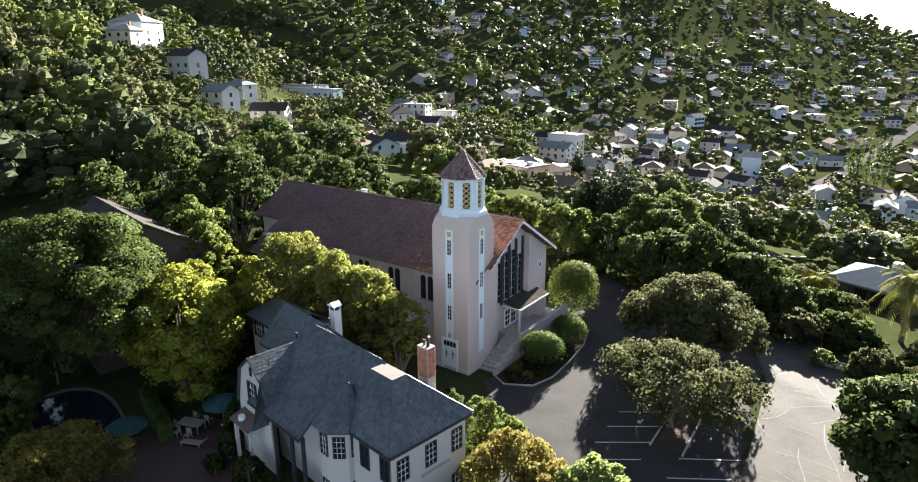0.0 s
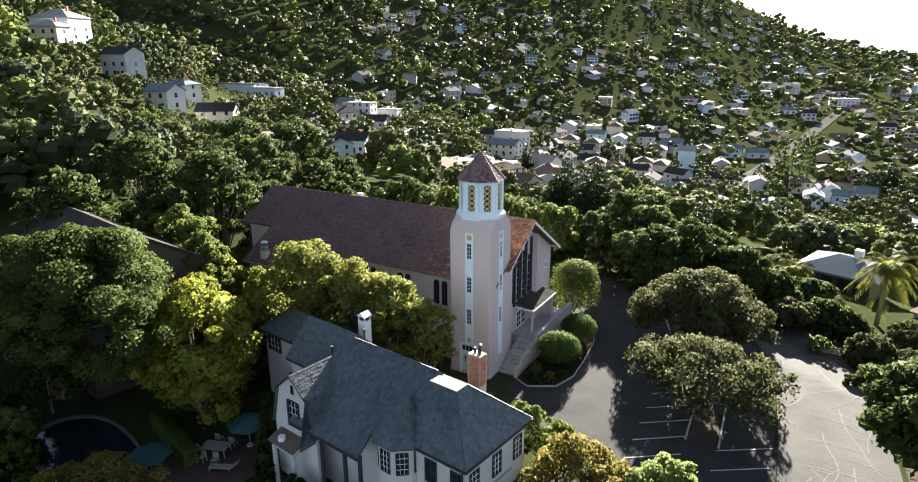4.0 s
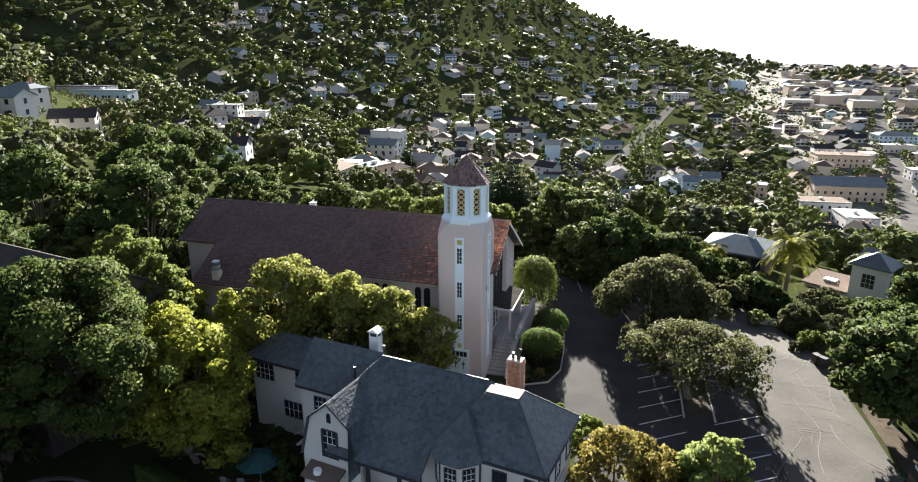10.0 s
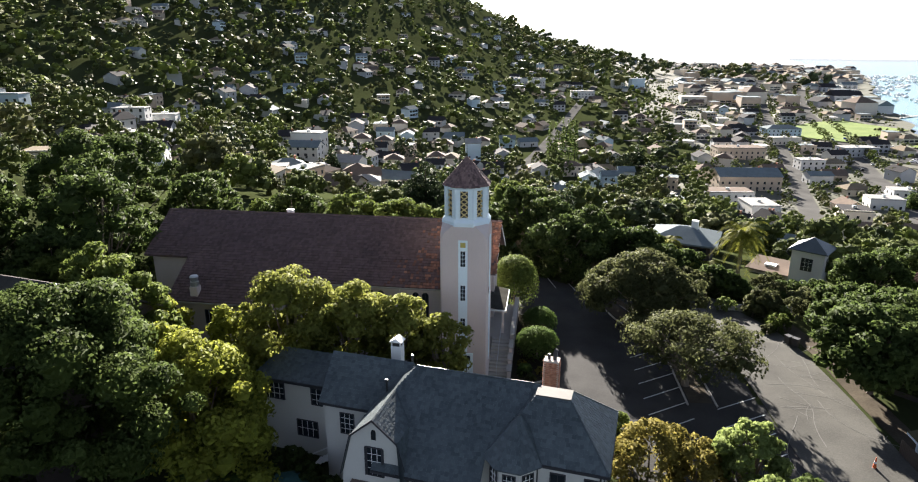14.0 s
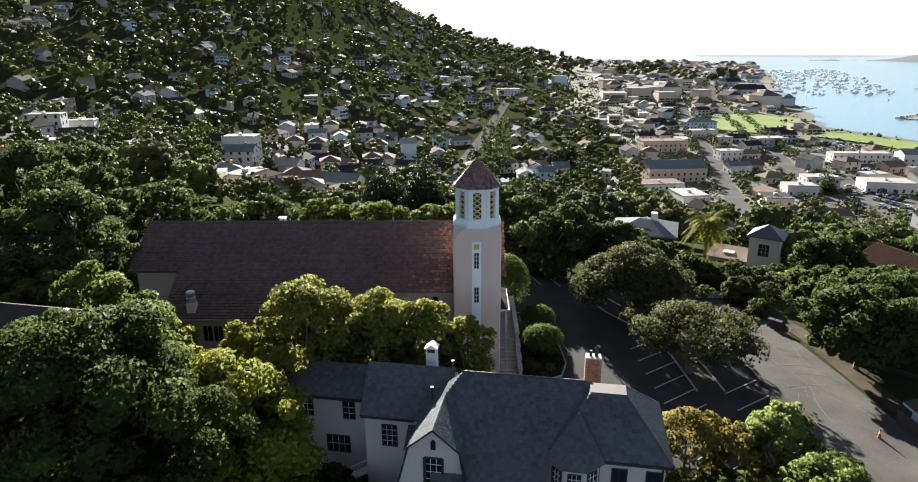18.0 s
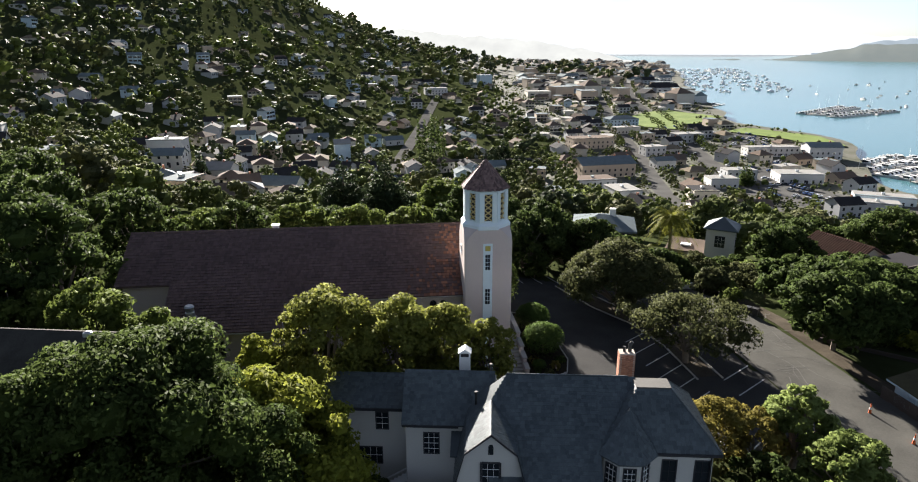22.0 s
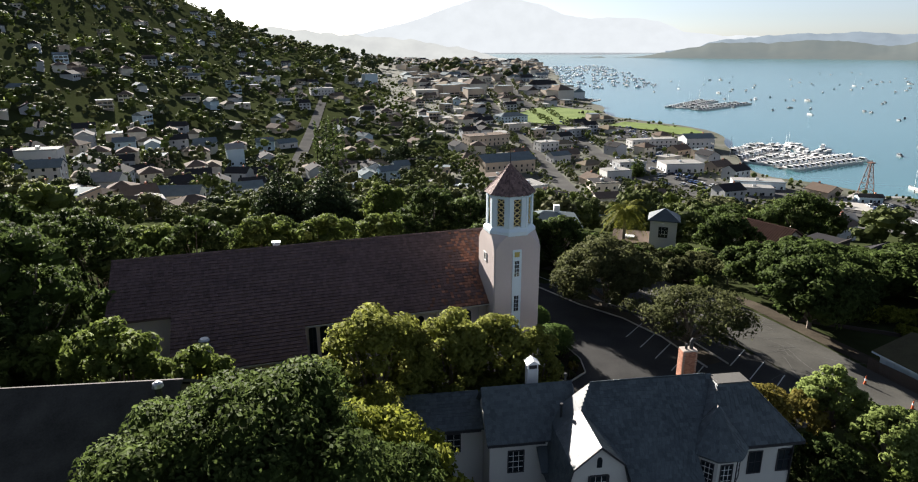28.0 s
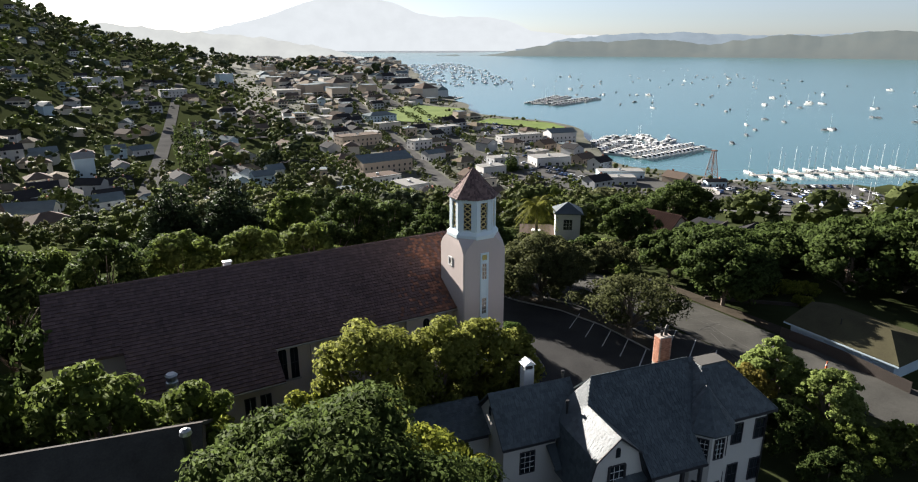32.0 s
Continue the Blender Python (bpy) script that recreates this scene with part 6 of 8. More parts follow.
def town_house(label, w, d, h, roof, wall_mat, roof_mat, m, seed=0, storeys=2, category="house", group="", pitch=0.5, over=0.5, plain=False):
    """A house with walls, roof, windows and a chimney; roof: gable, hip or flat. Its base reaches into the slope."""
    rng = random.Random(seed)
    ob = thing("house" if category == "house" else "building", label, category, m, group)
    wall = part("wall", boxes((-w / 2, w / 2, -d / 2, d / 2, -4.5, h)), wall_mat, ob)
    rh = d / 2 * pitch
    bm = bmesh.new()
    o = over
    if roof == "gable":
        for s in (-1, 1):
            prism(bm, [(-w / 2 - o, s * (d / 2 + o), h - o * pitch), (w / 2 + o, s * (d / 2 + o), h - o * pitch), (w / 2 + o, 0, h + rh), (-w / 2 - o, 0, h + rh)], (0, 0, 0.2))
        part("gable", prism(bmesh.new(), [(-w / 2, -d / 2, h), (-w / 2, d / 2, h), (-w / 2, 0, h + rh)], (w, 0, 0)), wall_mat, ob)
    elif roof == "hip":
        k = min(w, d) / 2 * 0.95
        e = [(-w / 2 - o, -d / 2 - o, h), (w / 2 + o, -d / 2 - o, h), (w / 2 + o, d / 2 + o, h), (-w / 2 - o, d / 2 + o, h)]
        if w - 2 * k > 0.6:
            r0, r1 = (-w / 2 + k, 0, h + rh), (w / 2 - k, 0, h + rh)
        else:
            r0, r1 = (-0.05, 0, h + rh), (0.05, 0, h + rh)
        vs = [bm.verts.new(p) for p in e + [r0, r1]] + [bm.verts.new((x, y, z - 0.25)) for x, y, z in e]
        for f in ((0, 1, 5, 4), (1, 2, 5), (2, 3, 4, 5), (3, 0, 4), (6, 7, 1, 0), (7, 8, 2, 1), (8, 9, 3, 2), (9, 6, 0, 3), (9, 8, 7, 6)):
            bm.faces.new([vs[i] for i in f])
    else:
        box(bm, -w / 2 - 0.15, w / 2 + 0.15, -d / 2 - 0.15, d / 2 + 0.15, h, h + 0.25)
        part("parapet", boxes((-w / 2 - 0.1, w / 2 + 0.1, -d / 2 - 0.1, -d / 2 + 0.15, h + 0.25, h + 0.6)), wall_mat, ob)
        if w > 10:
            part("roof_vent", soft(boxes((-1, 0.4, -0.8, 0.6, h + 0.25, h + 1.3)), 0.05), M_METAL, ob)
    part("roof", bm, roof_mat, ob)
    for st in range(storeys):
        z = 0.9 + st * 2.7
        if z + 1.3 > h:
            break
        n = 2 if plain else max(2, int(w / 3.2))
        for k in range(n):
            x = -w / 2 + w * (k + 0.5) / n + rng.uniform(-0.3, 0.3)
            piece("window", PANE, wall, Matrix.Translation((x, -d / 2, z)))
        if plain:
            continue
        n = max(1, int(d / 4.5))
        for k in range(n):
            for s in (-1, 1):
                piece("window", PANE, wall, Matrix.Translation((s * w / 2, -d / 2 + d * (k + 0.5) / n, z)) @ Matrix.Rotation(s * math.pi / 2, 4, "Z"))
    part("door", boxes((w * 0.1, w * 0.1 + 1.0, -d / 2 - 0.05, -d / 2 + 0.02, 0, 2.05)), M_DARKWOOD, wall)
    if roof != "flat" and rng.random() < 0.6:
        part("chimney", boxes((w * 0.2, w * 0.2 + 0.7, -0.35, 0.35, h, h + rh + 0.9)), M_BRICK, ob)
    return ob


def at_ground(x, y, turn, lift=0.0):
    return Matrix.Translation((x, y, ground_z(x, y) + lift)) @ Matrix.Rotation(radians(turn), 4, "Z")


CELL, taken = 40.0, {}


def place(x, y, r):
    """Mark ground as built on or planted, in a coarse grid."""
    for i in range(int((x - r) // CELL), int((x + r) // CELL) + 1):
        for j in range(int((y - r) // CELL), int((y + r) // CELL) + 1):
            taken.setdefault((i, j), []).append((x, y, r))


def free(x, y, r):
    for i in range(int((x - r) // CELL), int((x + r) // CELL) + 1):
        for j in range(int((y - r) // CELL), int((y + r) // CELL) + 1):
            if any((x - a) ** 2 + (y - b) ** 2 < (r + c) ** 2 for a, b, c in taken.get((i, j), ())):
                return False
    return True


# lawns and car parks that stay open
for x, y, r in ((212, 468, 26), (240, 505, 30), (270, 535, 26), (282, 425, 16), (298, 390, 17), (305, 355, 15), (262, 405, 13), (188, 270, 15), (184, 225, 15), (206, 178, 14), (232, 146, 16), (262, 122, 16), (235, 105, 22), (262, 92, 18)):
    place(x, y, r)
# buildings that can be recognised
# villa with a hipped grey roof and a pale chimney
v1 = thing("villa", "low villa with shade-darkened walls and a grey hipped roof", "house", Matrix.Translation((33.7, 63.0, -6.2)) @ Matrix.Rotation(radians(-18), 4, "Z"))
# Dark siding puts the roof's shadow into the wall colour
part("wall", boxes((-5, 5, -4.5, 4.5, -3, 3.3)), M_DARKSIDING, v1)
part("roof", loft(bmesh.new(), [[(-6.2, -5.7, 3.2), (6.2, -5.7, 3.2), (6.2, 5.7, 3.2), (-6.2, 5.7, 3.2)], [(-6.2, -5.7, 3.5), (6.2, -5.7, 3.5), (6.2, 5.7, 3.5), (-6.2, 5.7, 3.5)], [(-1.2, -0.3, 5.4), (1.2, -0.3, 5.4), (1.2, 0.3, 5.4), (-1.2, 0.3, 5.4)]]), M_ROOFS[0], v1)
part("chimney", soft(boxes((1.0, 2.2, -0.6, 0.6, 4, 6.6)), 0.05), M_WHITE, v1, "pale square chimney")
for x in (-3.4, -1.1, 1.2, 3.5):
    part("window", boxes((x - 0.8, x + 0.8, -4.56, -4.48, 0.6, 2.6)), M_GLASS, v1)
place(35, 63.5, 8)
# white tower house with a pointed slate roof
v2 = thing("tower_house", "white stucco tower house with a pointed slate roof", "house", Matrix.Translation((50.4, 47.5, -5.5)) @ Matrix.Rotation(radians(-35), 4, "Z"))
part("wall", boxes((-2.4, 2.4, -2.4, 2.4, -3, 5.9)), M_WALLS[0], v2)
part("roof", loft(bmesh.new(), [[(-2.9, -2.9, 5.8), (2.9, -2.9, 5.8), (2.9, 2.9, 5.8), (-2.9, 2.9, 5.8)], [(-2.9, -2.9, 5.95), (2.9, -2.9, 5.95), (2.9, 2.9, 5.95), (-2.9, 2.9, 5.95)], [(-0.05, -0.05, 7.7), (0.05, -0.05, 7.7), (0.05, 0.05, 7.7), (-0.05, 0.05, 7.7)]]), M_SLATE, v2, "slate pyramid roof")
for a in (0, 90):
    window(v2, Matrix.Rotation(radians(a), 4, "Z") @ Matrix.Translation((0, -2.4, 2.6)), 1.7, 2.1, 3, 3)
part("terrace", boxes((-5.5, -1.5, -6.5, -2.4, -3, 0.2)), M_WALLS[0], v2)
part("terrace_edge", boxes((-5.6, -1.4, -6.6, -2.3, 0.2, 0.4)), M_CONC, v2)
part("side_wing", boxes((-9.0, -2.4, -1.5, 3.5, -3, 0.8)), M_WALLS[1], v2)
part("wing_roof", prism(bmesh.new(), [(-9.4, -2.0, 0.8), (-2.4, -2.0, 0.8), (-2.4, 4.0, 1.6), (-9.4, 4.0, 1.6)], (0, 0, 0.2)), M_ROOFS[1], v2)
part("skylight", boxes((-7.0, -5.2, 0.0, 1.4, 1.35, 1.6)), M_WHITE, v2)
place(50, 46.8, 7)
# red tile house and the dark flat roofed house beside it
v3 = town_house("stucco house with a brown red tile roof", 10.5, 8.4, 4.0, "gable", M_WALLS[1], M_ROOFS[4], Matrix.Translation((72.5, 45, -8.4)) @ Matrix.Rotation(radians(-74), 4, "Z"), 3, pitch=0.55)
for s in (-1, 1):
    rt = bpy.data.meshes.new("barrel_tile")
    q = tube(bmesh.new(), [(0, s * 4.65, 3.98), (0, s * 0.1, 6.5)], 0.11, 0.11, 5)
    q.to_mesh(rt)
    rt.materials.append(M_ROOFS[4])
    for k in range(24):
        piece("barrel_tile", rt, v3, Matrix.Translation((-5.6 + k * 0.485, 0, 0)))
place(72, 45, 9)
town_house("dark flat roofed modern house", 9, 6, 5.0, "flat", M_DARKSIDING, M_ROOFS[3], Matrix.Translation((76, 35.3, -8.2)) @ Matrix.Rotation(radians(18), 4, "Z"), 4)
town_house("low dark gabled house among oaks", 10, 8, 3.2, "gable", M_DARKSIDING, M_ROOFS[3], Matrix.Translation((84, 31, -9.0)) @ Matrix.Rotation(radians(18), 4, "Z"), 5)
place(76, 35, 6)
place(84, 31, 6)
# long shed beside the road
shed = thing("shed", "long pale board shed with a brown shingle roof", "shed", Matrix.Translation((41.8, -14.7, 0.0)))
part("wall", boxes((-4.4, 4.4, -5.6, 5.6, -1, 2.0)), M_WALLS[4], shed, "pale blue grey boards")
part("gable", prism(bmesh.new(), [(-4.4, 5.6, 2.0), (4.4, 5.6, 2.0), (0, 5.6, 3.2)], (0, -0.2, 0)), M_WALLS[4], shed)
sh = bmesh.new()
for s in (-1, 1):
    prism(sh, [(s * 4.9, 6.2, 1.95), (s * 4.9, -6.2, 1.95), (0, -2.6, 3.3), (0, 6.2, 3.3)], (0, 0, 0.14))
prism(sh, [(-4.9, -6.2, 1.95), (4.9, -6.2, 1.95), (0, -2.6, 3.3)], (0, 0, 0.14))
part("roof", sh, M_SHEDROOF, shed)
part("fascia", boxes((-4.95, -4.9, -6.2, 6.2, 1.86, 2.02)), M_WALLS[4], shed)
for k in range(14):
    part("board", boxes((-4.44, -4.38, -5.6 + k * 0.8, -4.84 + k * 0.8, -0.5, 1.95)), M_WALLS[4], shed)
part("vent_pipe", tube(bmesh.new(), [(-2.0, 1.5, 2.6), (-2.0, 1.5, 3.6)], 0.07, 0.07, 6), M_BLACK, shed)
place(42, -14, 8)
fence = thing("fence", "dark board fence along the road", "fence", Matrix.Translation((36.6, -8.6, 0)))
fb = soft(boxes((-0.015, 0.015, -0.085, 0.085, -0.2, 1.35)), 0.004)
fbm = bpy.data.meshes.new("board")
fb.to_mesh(fbm)
fbm.materials.append(M_DARKSIDING)
for k in range(78):
    piece("board", fbm, fence, Matrix.Translation((0.4 * math.sin(k * 0.05), -0.18 * k, 0)))
for z in (0.3, 1.1):
    part("rail", tube(bmesh.new(), [(0.05 + 0.4 * math.sin(k * 0.05), -0.18 * k, z) for k in range(0, 78, 6)], 0.04, 0.04, 4), M_DARKSIDING, fence)

# hillside and valley houses that stand out: x, y, turn, width, depth, height, roof, wall, roofing, label
KNOWN = (
    (-228, 93, 25, 15, 13, 8.5, "hip", 4, 2, "pale mansion with a grey domed roof on the hill"),
    (-212, 80, 25, 10, 8, 6, "hip", 1, 2, "cream mansion wing on the hill"),
    (-172, 79, 10, 10, 8, 7.5, "gable", 2, 3, "tall grey gabled house among trees"),
    (-137, 67, 10, 8, 7, 5.5, "gable", 0, 0, "white gabled house on the slope"),
    (-158, 89, 10, 9, 7, 5, "hip", 0, 0, "white house with a grey roof"),
    (-213, 172, 12, 26, 8, 4, "flat", 4, 2, "long low pale modern house"),
    (-228, 178, 12, 24, 8, 4, "flat", 2, 3, "long low dark modern house"),
    (-176, 205, 15, 14, 9, 5, "flat", 0, 2, "white house with a flat roof"),
    (-174, 226, 15, 12, 8, 4.5, "flat", 0, 2, "white house with a flat roof"),
    (-112, 108, -25, 13, 9, 5, "gable", 4, 3, "blue grey house with gables"),
    (-115, 123, 20, 11, 9, 4.5, "gable", 2, 3, "grey gabled town house"),
    (-116, 100, 10, 12, 8, 4, "hip", 3, 1, "brown roofed house on the slope"),
    (-107, 237, 0, 15, 10, 8, "flat", 0, 2, "white block with roof terrace"),
    (-101, 216, 0, 14, 9, 5, "gable", 0, 0, "white house with grey roof"),
    (-136, 84, 35, 11, 8, 5.0, "gable", 1, 3, "dark roofed gabled house among trees"),
    (-117, 89, 20, 15, 10, 5.0, "flat", 1, 5, "cream house with stepped brown roof terraces"),
    (-37.6, 321, 8, 9, 9, 12.5, "gable", 4, 2, "tall pale blue house"),
    (-52, 190, -12, 16, 10, 6, "gable", 1, 0, "cream house with many windows"),
    (-64, 184, 20, 11, 9, 5, "gable", 1, 1, "cream bungalow with a brown roof"),
    (-46, 172, 25, 11, 9, 4.5, "hip", 1, 1, "cream house with a brown hipped roof"),
    (-81, 214, -10, 14, 10, 4.5, "gable", 0, 2, "white house with pale roof"),
    (-59, 167, 15, 10, 8, 4.5, "hip", 0, 2, "white house with a porch"),
    (-89, 167, 30, 12, 9, 4, "hip", 2, 0, "grey bungalow with hipped roof"),
    (-30, 245, 10, 12, 9, 6, "gable", 0, 0, "white house with grey roof"),
    (20, 300, 15, 11, 9, 6, "hip", 1, 1, "cream house with a brown roof"),
    (48, 282, 5, 8, 8, 7, "gable", 0, 0, "white house with a turret"),
)
for i, (x, y, a, w, d, h, rf, wm, rm, lab) in enumerate(KNOWN):
    town_house(lab, w, d, h, rf, M_WALLS[wm], M_ROOFS[rm], at_ground(x, y, a, 0.8 if x < -60 else 0.0), 200 + i, 2)
    place(x, y, max(w, d) * 0.65)
OPEN = [(x, y, ground_z(x, y) + 1.8, w / 2 + 1.0) for x, y, a, w, d, h, *_ in KNOWN if x < -60]


def kept_low(x, y, scale):
    """The scale of a tree, cut down where it would hide one of the open houses above it from the garden side."""
    for hx, hy, hz, r in OPEN:
        ux, uy = 18 - hx, -56 - hy
        D = math.hypot(ux, uy)
        t = ((x - hx) * ux + (y - hy) * uy) / D
        if 0 < t < 150 and abs((x - hx) * uy - (y - hy) * ux) / D < r + 3.5 * scale:
            scale = min(scale, max(0.32, (hz + (31.5 - hz) * t / D - ground_z(x, y)) / 9.6))
    return scale


# larger buildings on the flat
FLAT = (
    (108, 283, 6, 31, 17, 7.5, "gable", 3, 0, "long warehouse with a blue grey metal roof"),
    (128, 372, 6, 30, 14, 7, "flat", 3, 1, "brown flat roofed town block"),
    (90, 244, 6, 20, 12, 6, "flat", 0, 1, "white two storey shop row"),
    (98, 224, 6, 12, 16, 5, "flat", 0, 2, "white flat roofed shop building"),
    (131, 212, -8, 11, 12, 6.5, "flat", 1, 3, "cream shop with dark windows"),
    (142, 190, -8, 14, 9, 4.5, "gable", 1, 1, "tan gabled shop building"),
    (120, 188, -8, 12, 9, 5, "gable", 1, 1, "cream gabled shop building"),
    (158, 246, -5, 14, 10, 5, "flat", 0, 2, "white flat roofed shop building"),
    (176, 262, -5, 16, 10, 6, "flat", 2, 2, "grey flat roofed shop building"),
    (150, 300, 6, 12, 9, 5, "gable", 0, 0, "small white gabled shop house"),
    (160, 340, 6, 14, 10, 6, "flat", 0, 2, "white flat roofed shop building"),
    (185, 470, 8, 26, 14, 6, "hip", 4, 0, "blue grey hipped town hall"),
    (175, 430, 8, 20, 10, 5, "flat", 1, 2, "cream flat roofed shop building"),
    (207, 390, 8, 22, 12, 6, "flat", 2, 2, "grey flat roofed shop building"),
    (235, 330, -4, 34, 9, 6, "flat", 0, 2, "long white waterfront office"),
    (262, 318, -10, 20, 13, 8, "gable", 0, 0, "white waterfront hall with a grey roof"),
    (205, 255, -12, 22, 14, 5, "flat", 0, 2, "white flat roofed waterfront restaurant"),
    (213, 203, -30, 24, 10, 4, "flat", 4, 2, "pale flat waterfront shed"),
    (200, 190, -30, 16, 9, 4, "flat", 0, 2, "white flat waterfront shed"),
    (262, 165, -25, 8, 4, 3.5, "flat", 0, 2, "small white dock office"),
    (236, 160, -25, 10, 5, 3.5, "gable", 4, 3, "blue gabled boat shed"),
    (150, 110, -25, 10, 8, 4.5, "gable", 0, 1, "house with white verge boards"),
    (172, 120, -25, 14, 8, 4, "gable", 0, 2, "white roofed dock building"),
    (142, 92, 20, 12, 9, 5, "gable", 2, 1, "dark gabled house with white trim"),
    (-20, 700, 5, 40, 14, 9, "flat", 0, 2, "long pale apartment block"),
    (110, 760, 10, 16, 14, 14, "flat", 4, 2, "pale blue apartment block"),
    (88, 770, 10, 14, 12, 10, "flat", 0, 2, "tall white apartment block"),
    (40, 640, 5, 24, 12, 7, "flat", 0, 2, "white terrace with pale roof"),
)
for i, (x, y, a, w, d, h, rf, wm, rm, lab) in enumerate(FLAT):
    town_house(lab, w, d, h, rf, M_WALLS[wm], M_ROOFS[rm], at_ground(x, y, a), 300 + i, 2 if h > 5 else 1, "building", pitch=0.35)
    place(x, y, max(w, d) * 0.55)

# paved and planted ground of the flat, up to the water's edge
V, F = [], []
for j in range(180):
    y = 150 + 2400 * (j / 179) ** 1.7
    a, b = 70 + 0.05 * y + 20 * math.sin(y * 0.02), float(shore(y)) + 4 * math.sin(y * 0.07) + 3 * math.sin(y * 0.023)
    for i in range(13):
        x = a + (b - a) * i / 12
        V.append((x, y, max(ground_z(min(x, b - 12), y) + 0.22, WATER_Z + 0.5 if i < 12 else WATER_Z - 0.5)))
    if j:
        F += [((j - 1) * 13 + i, (j - 1) * 13 + i + 1, j * 13 + i + 1, j * 13 + i) for i in range(12)]
tagged(new("town_ground", mesh_from("town_ground", V, F, M_TOWN)), "patchy paved and planted ground of the flat town", "ground", kind="structure")

# streets
STREETS = (
    ("street", [(95, 130), (107, 172), (124, 240), (149, 335), (186, 495), (244, 718), (312, 976), (420, 1300)], 9),
    ("street", [(140, 160), (163, 233), (189, 329), (230, 489), (255, 612), (300, 760), (420, 1100)], 12),
    ("street", [(-30, 195), (-17, 259), (-5, 332), (19, 481), (39, 611), (60, 760)], 8),
    ("street", [(150, 215), (166, 176), (181, 120), (200, 70), (240, 20)], 9),
    ("street", [(-170, 175), (-135, 205), (-105, 218), (-60, 222), (-20, 240), (40, 262), (120, 250)], 6),
    ("street", [(-5, 332), (60, 335), (148, 332)], 7),
    ("street", [(10, 420), (90, 425), (170, 430)], 7),
)
for nm, pts, w in STREETS:
    strip(nm, pts, w, 0.35, M_STREET, "pale asphalt town street", "street", step=8)


def near_street(x, y, gap=3.0):
    for _, pts, w in STREETS:
        for (ax, ay), (bx, by) in zip(pts, pts[1:]):
            t = max(0, min(1, ((x - ax) * (bx - ax) + (y - ay) * (by - ay)) / ((bx - ax) ** 2 + (by - ay) ** 2)))
            if math.hypot(x - ax - t * (bx - ax), y - ay - t * (by - ay)) < w / 2 + gap:
                return True
    return False


# ordinary houses: a few built once, then copied
PROTO = []
for i in range(9):
    w, d, h = TOWN.uniform(9, 14), TOWN.uniform(7.5, 10), TOWN.choice((3.6, 5.4, 6))
    rf = ("gable", "hip", "gable", "flat", "gable", "hip", "gable", "gable", "flat")[i]
    wm, rm = (0, 1, 2, 3, 2, 1, 3, 4, 1)[i], (0, 1, 3, 0, 3, 5, 1, 0, 2)[i]
    lab = ("white", "cream", "grey", "tan", "grey", "cream", "tan", "pale blue", "cream")[i] + " town house with a " + ("grey", "brown", "dark", "grey", "dark", "tan", "brown", "grey", "pale")[i] + " " + rf + " roof"
    PROTO.append((w, d, h, rf, wm, rm, lab))
made, houses = {}, 0
FAR = {}


def far_house(k, x, y, turn, s=1.0):
    """Walls, roof and a row of windows, added to the joined houses of the distance."""
    w, d, h, rf, wm, rm, lab = PROTO[k]
    w, d, h = w * s, d * s, h * s
    c, sn, z0 = math.cos(radians(turn)), math.sin(radians(turn)), ground_z(x, y)

    def add(material, pts, faces):
        V, F = FAR.setdefault(material, ([], []))
        n = len(V)
        V += [(x + a * c - b * sn, y + a * sn + b * c, z0 + q) for a, b, q in pts]
        F += [tuple(n + i for i in f) for f in faces]

    def block(material, x0, x1, y0, y1, z0_, z1):
        add(material, [(x0, y0, z0_), (x1, y0, z0_), (x1, y1, z0_), (x0, y1, z0_), (x0, y0, z1), (x1, y0, z1), (x1, y1, z1), (x0, y1, z1)],
            [(4, 5, 6, 7), (0, 1, 5, 4), (1, 2, 6, 5), (2, 3, 7, 6), (3, 0, 4, 7)])

    block(M_WALLS[wm], -w / 2, w / 2, -d / 2, d / 2, -4, h)
    if rf == "flat":
        block(M_ROOFS[rm], -w / 2 - 0.2, w / 2 + 0.2, -d / 2 - 0.2, d / 2 + 0.2, h, h + 0.3)
    else:
        i = d / 2 if rf == "hip" else -0.5
        e, rh = 0.5, d * 0.27
        add(M_ROOFS[rm], [(-w / 2 - e, -d / 2 - e, h - 0.2), (w / 2 + e, -d / 2 - e, h - 0.2), (w / 2 + e, d / 2 + e, h - 0.2), (-w / 2 - e, d / 2 + e, h - 0.2), (-w / 2 + i, 0, h + rh), (w / 2 - i, 0, h + rh)],
            [(0, 1, 5, 4), (2, 3, 4, 5), (1, 2, 5), (3, 0, 4)])
    for zz in ((0.8, 3.5) if h > 5 else (0.8,)):
        for q in range(3):
            u, hw = w * (q - 1) * 0.31, w * (0.13 if k % 2 else 0.08)
            block(M_GLASS, u - hw, u + hw, -d / 2 - 0.06, -d / 2 + 0.05, zz, zz + 1.5)
        if k % 3 == 0:
            block(M_GREYWOOD, -w / 2 - 0.3, w / 2 + 0.3, -d / 2 - 1.5, -d / 2 - 0.01, zz - 0.95, zz - 0.75)
            block(M_WHITE, -w / 2 - 0.3, w / 2 + 0.3, -d / 2 - 1.5, -d / 2 - 1.42, zz - 0.1, zz + 0.05)


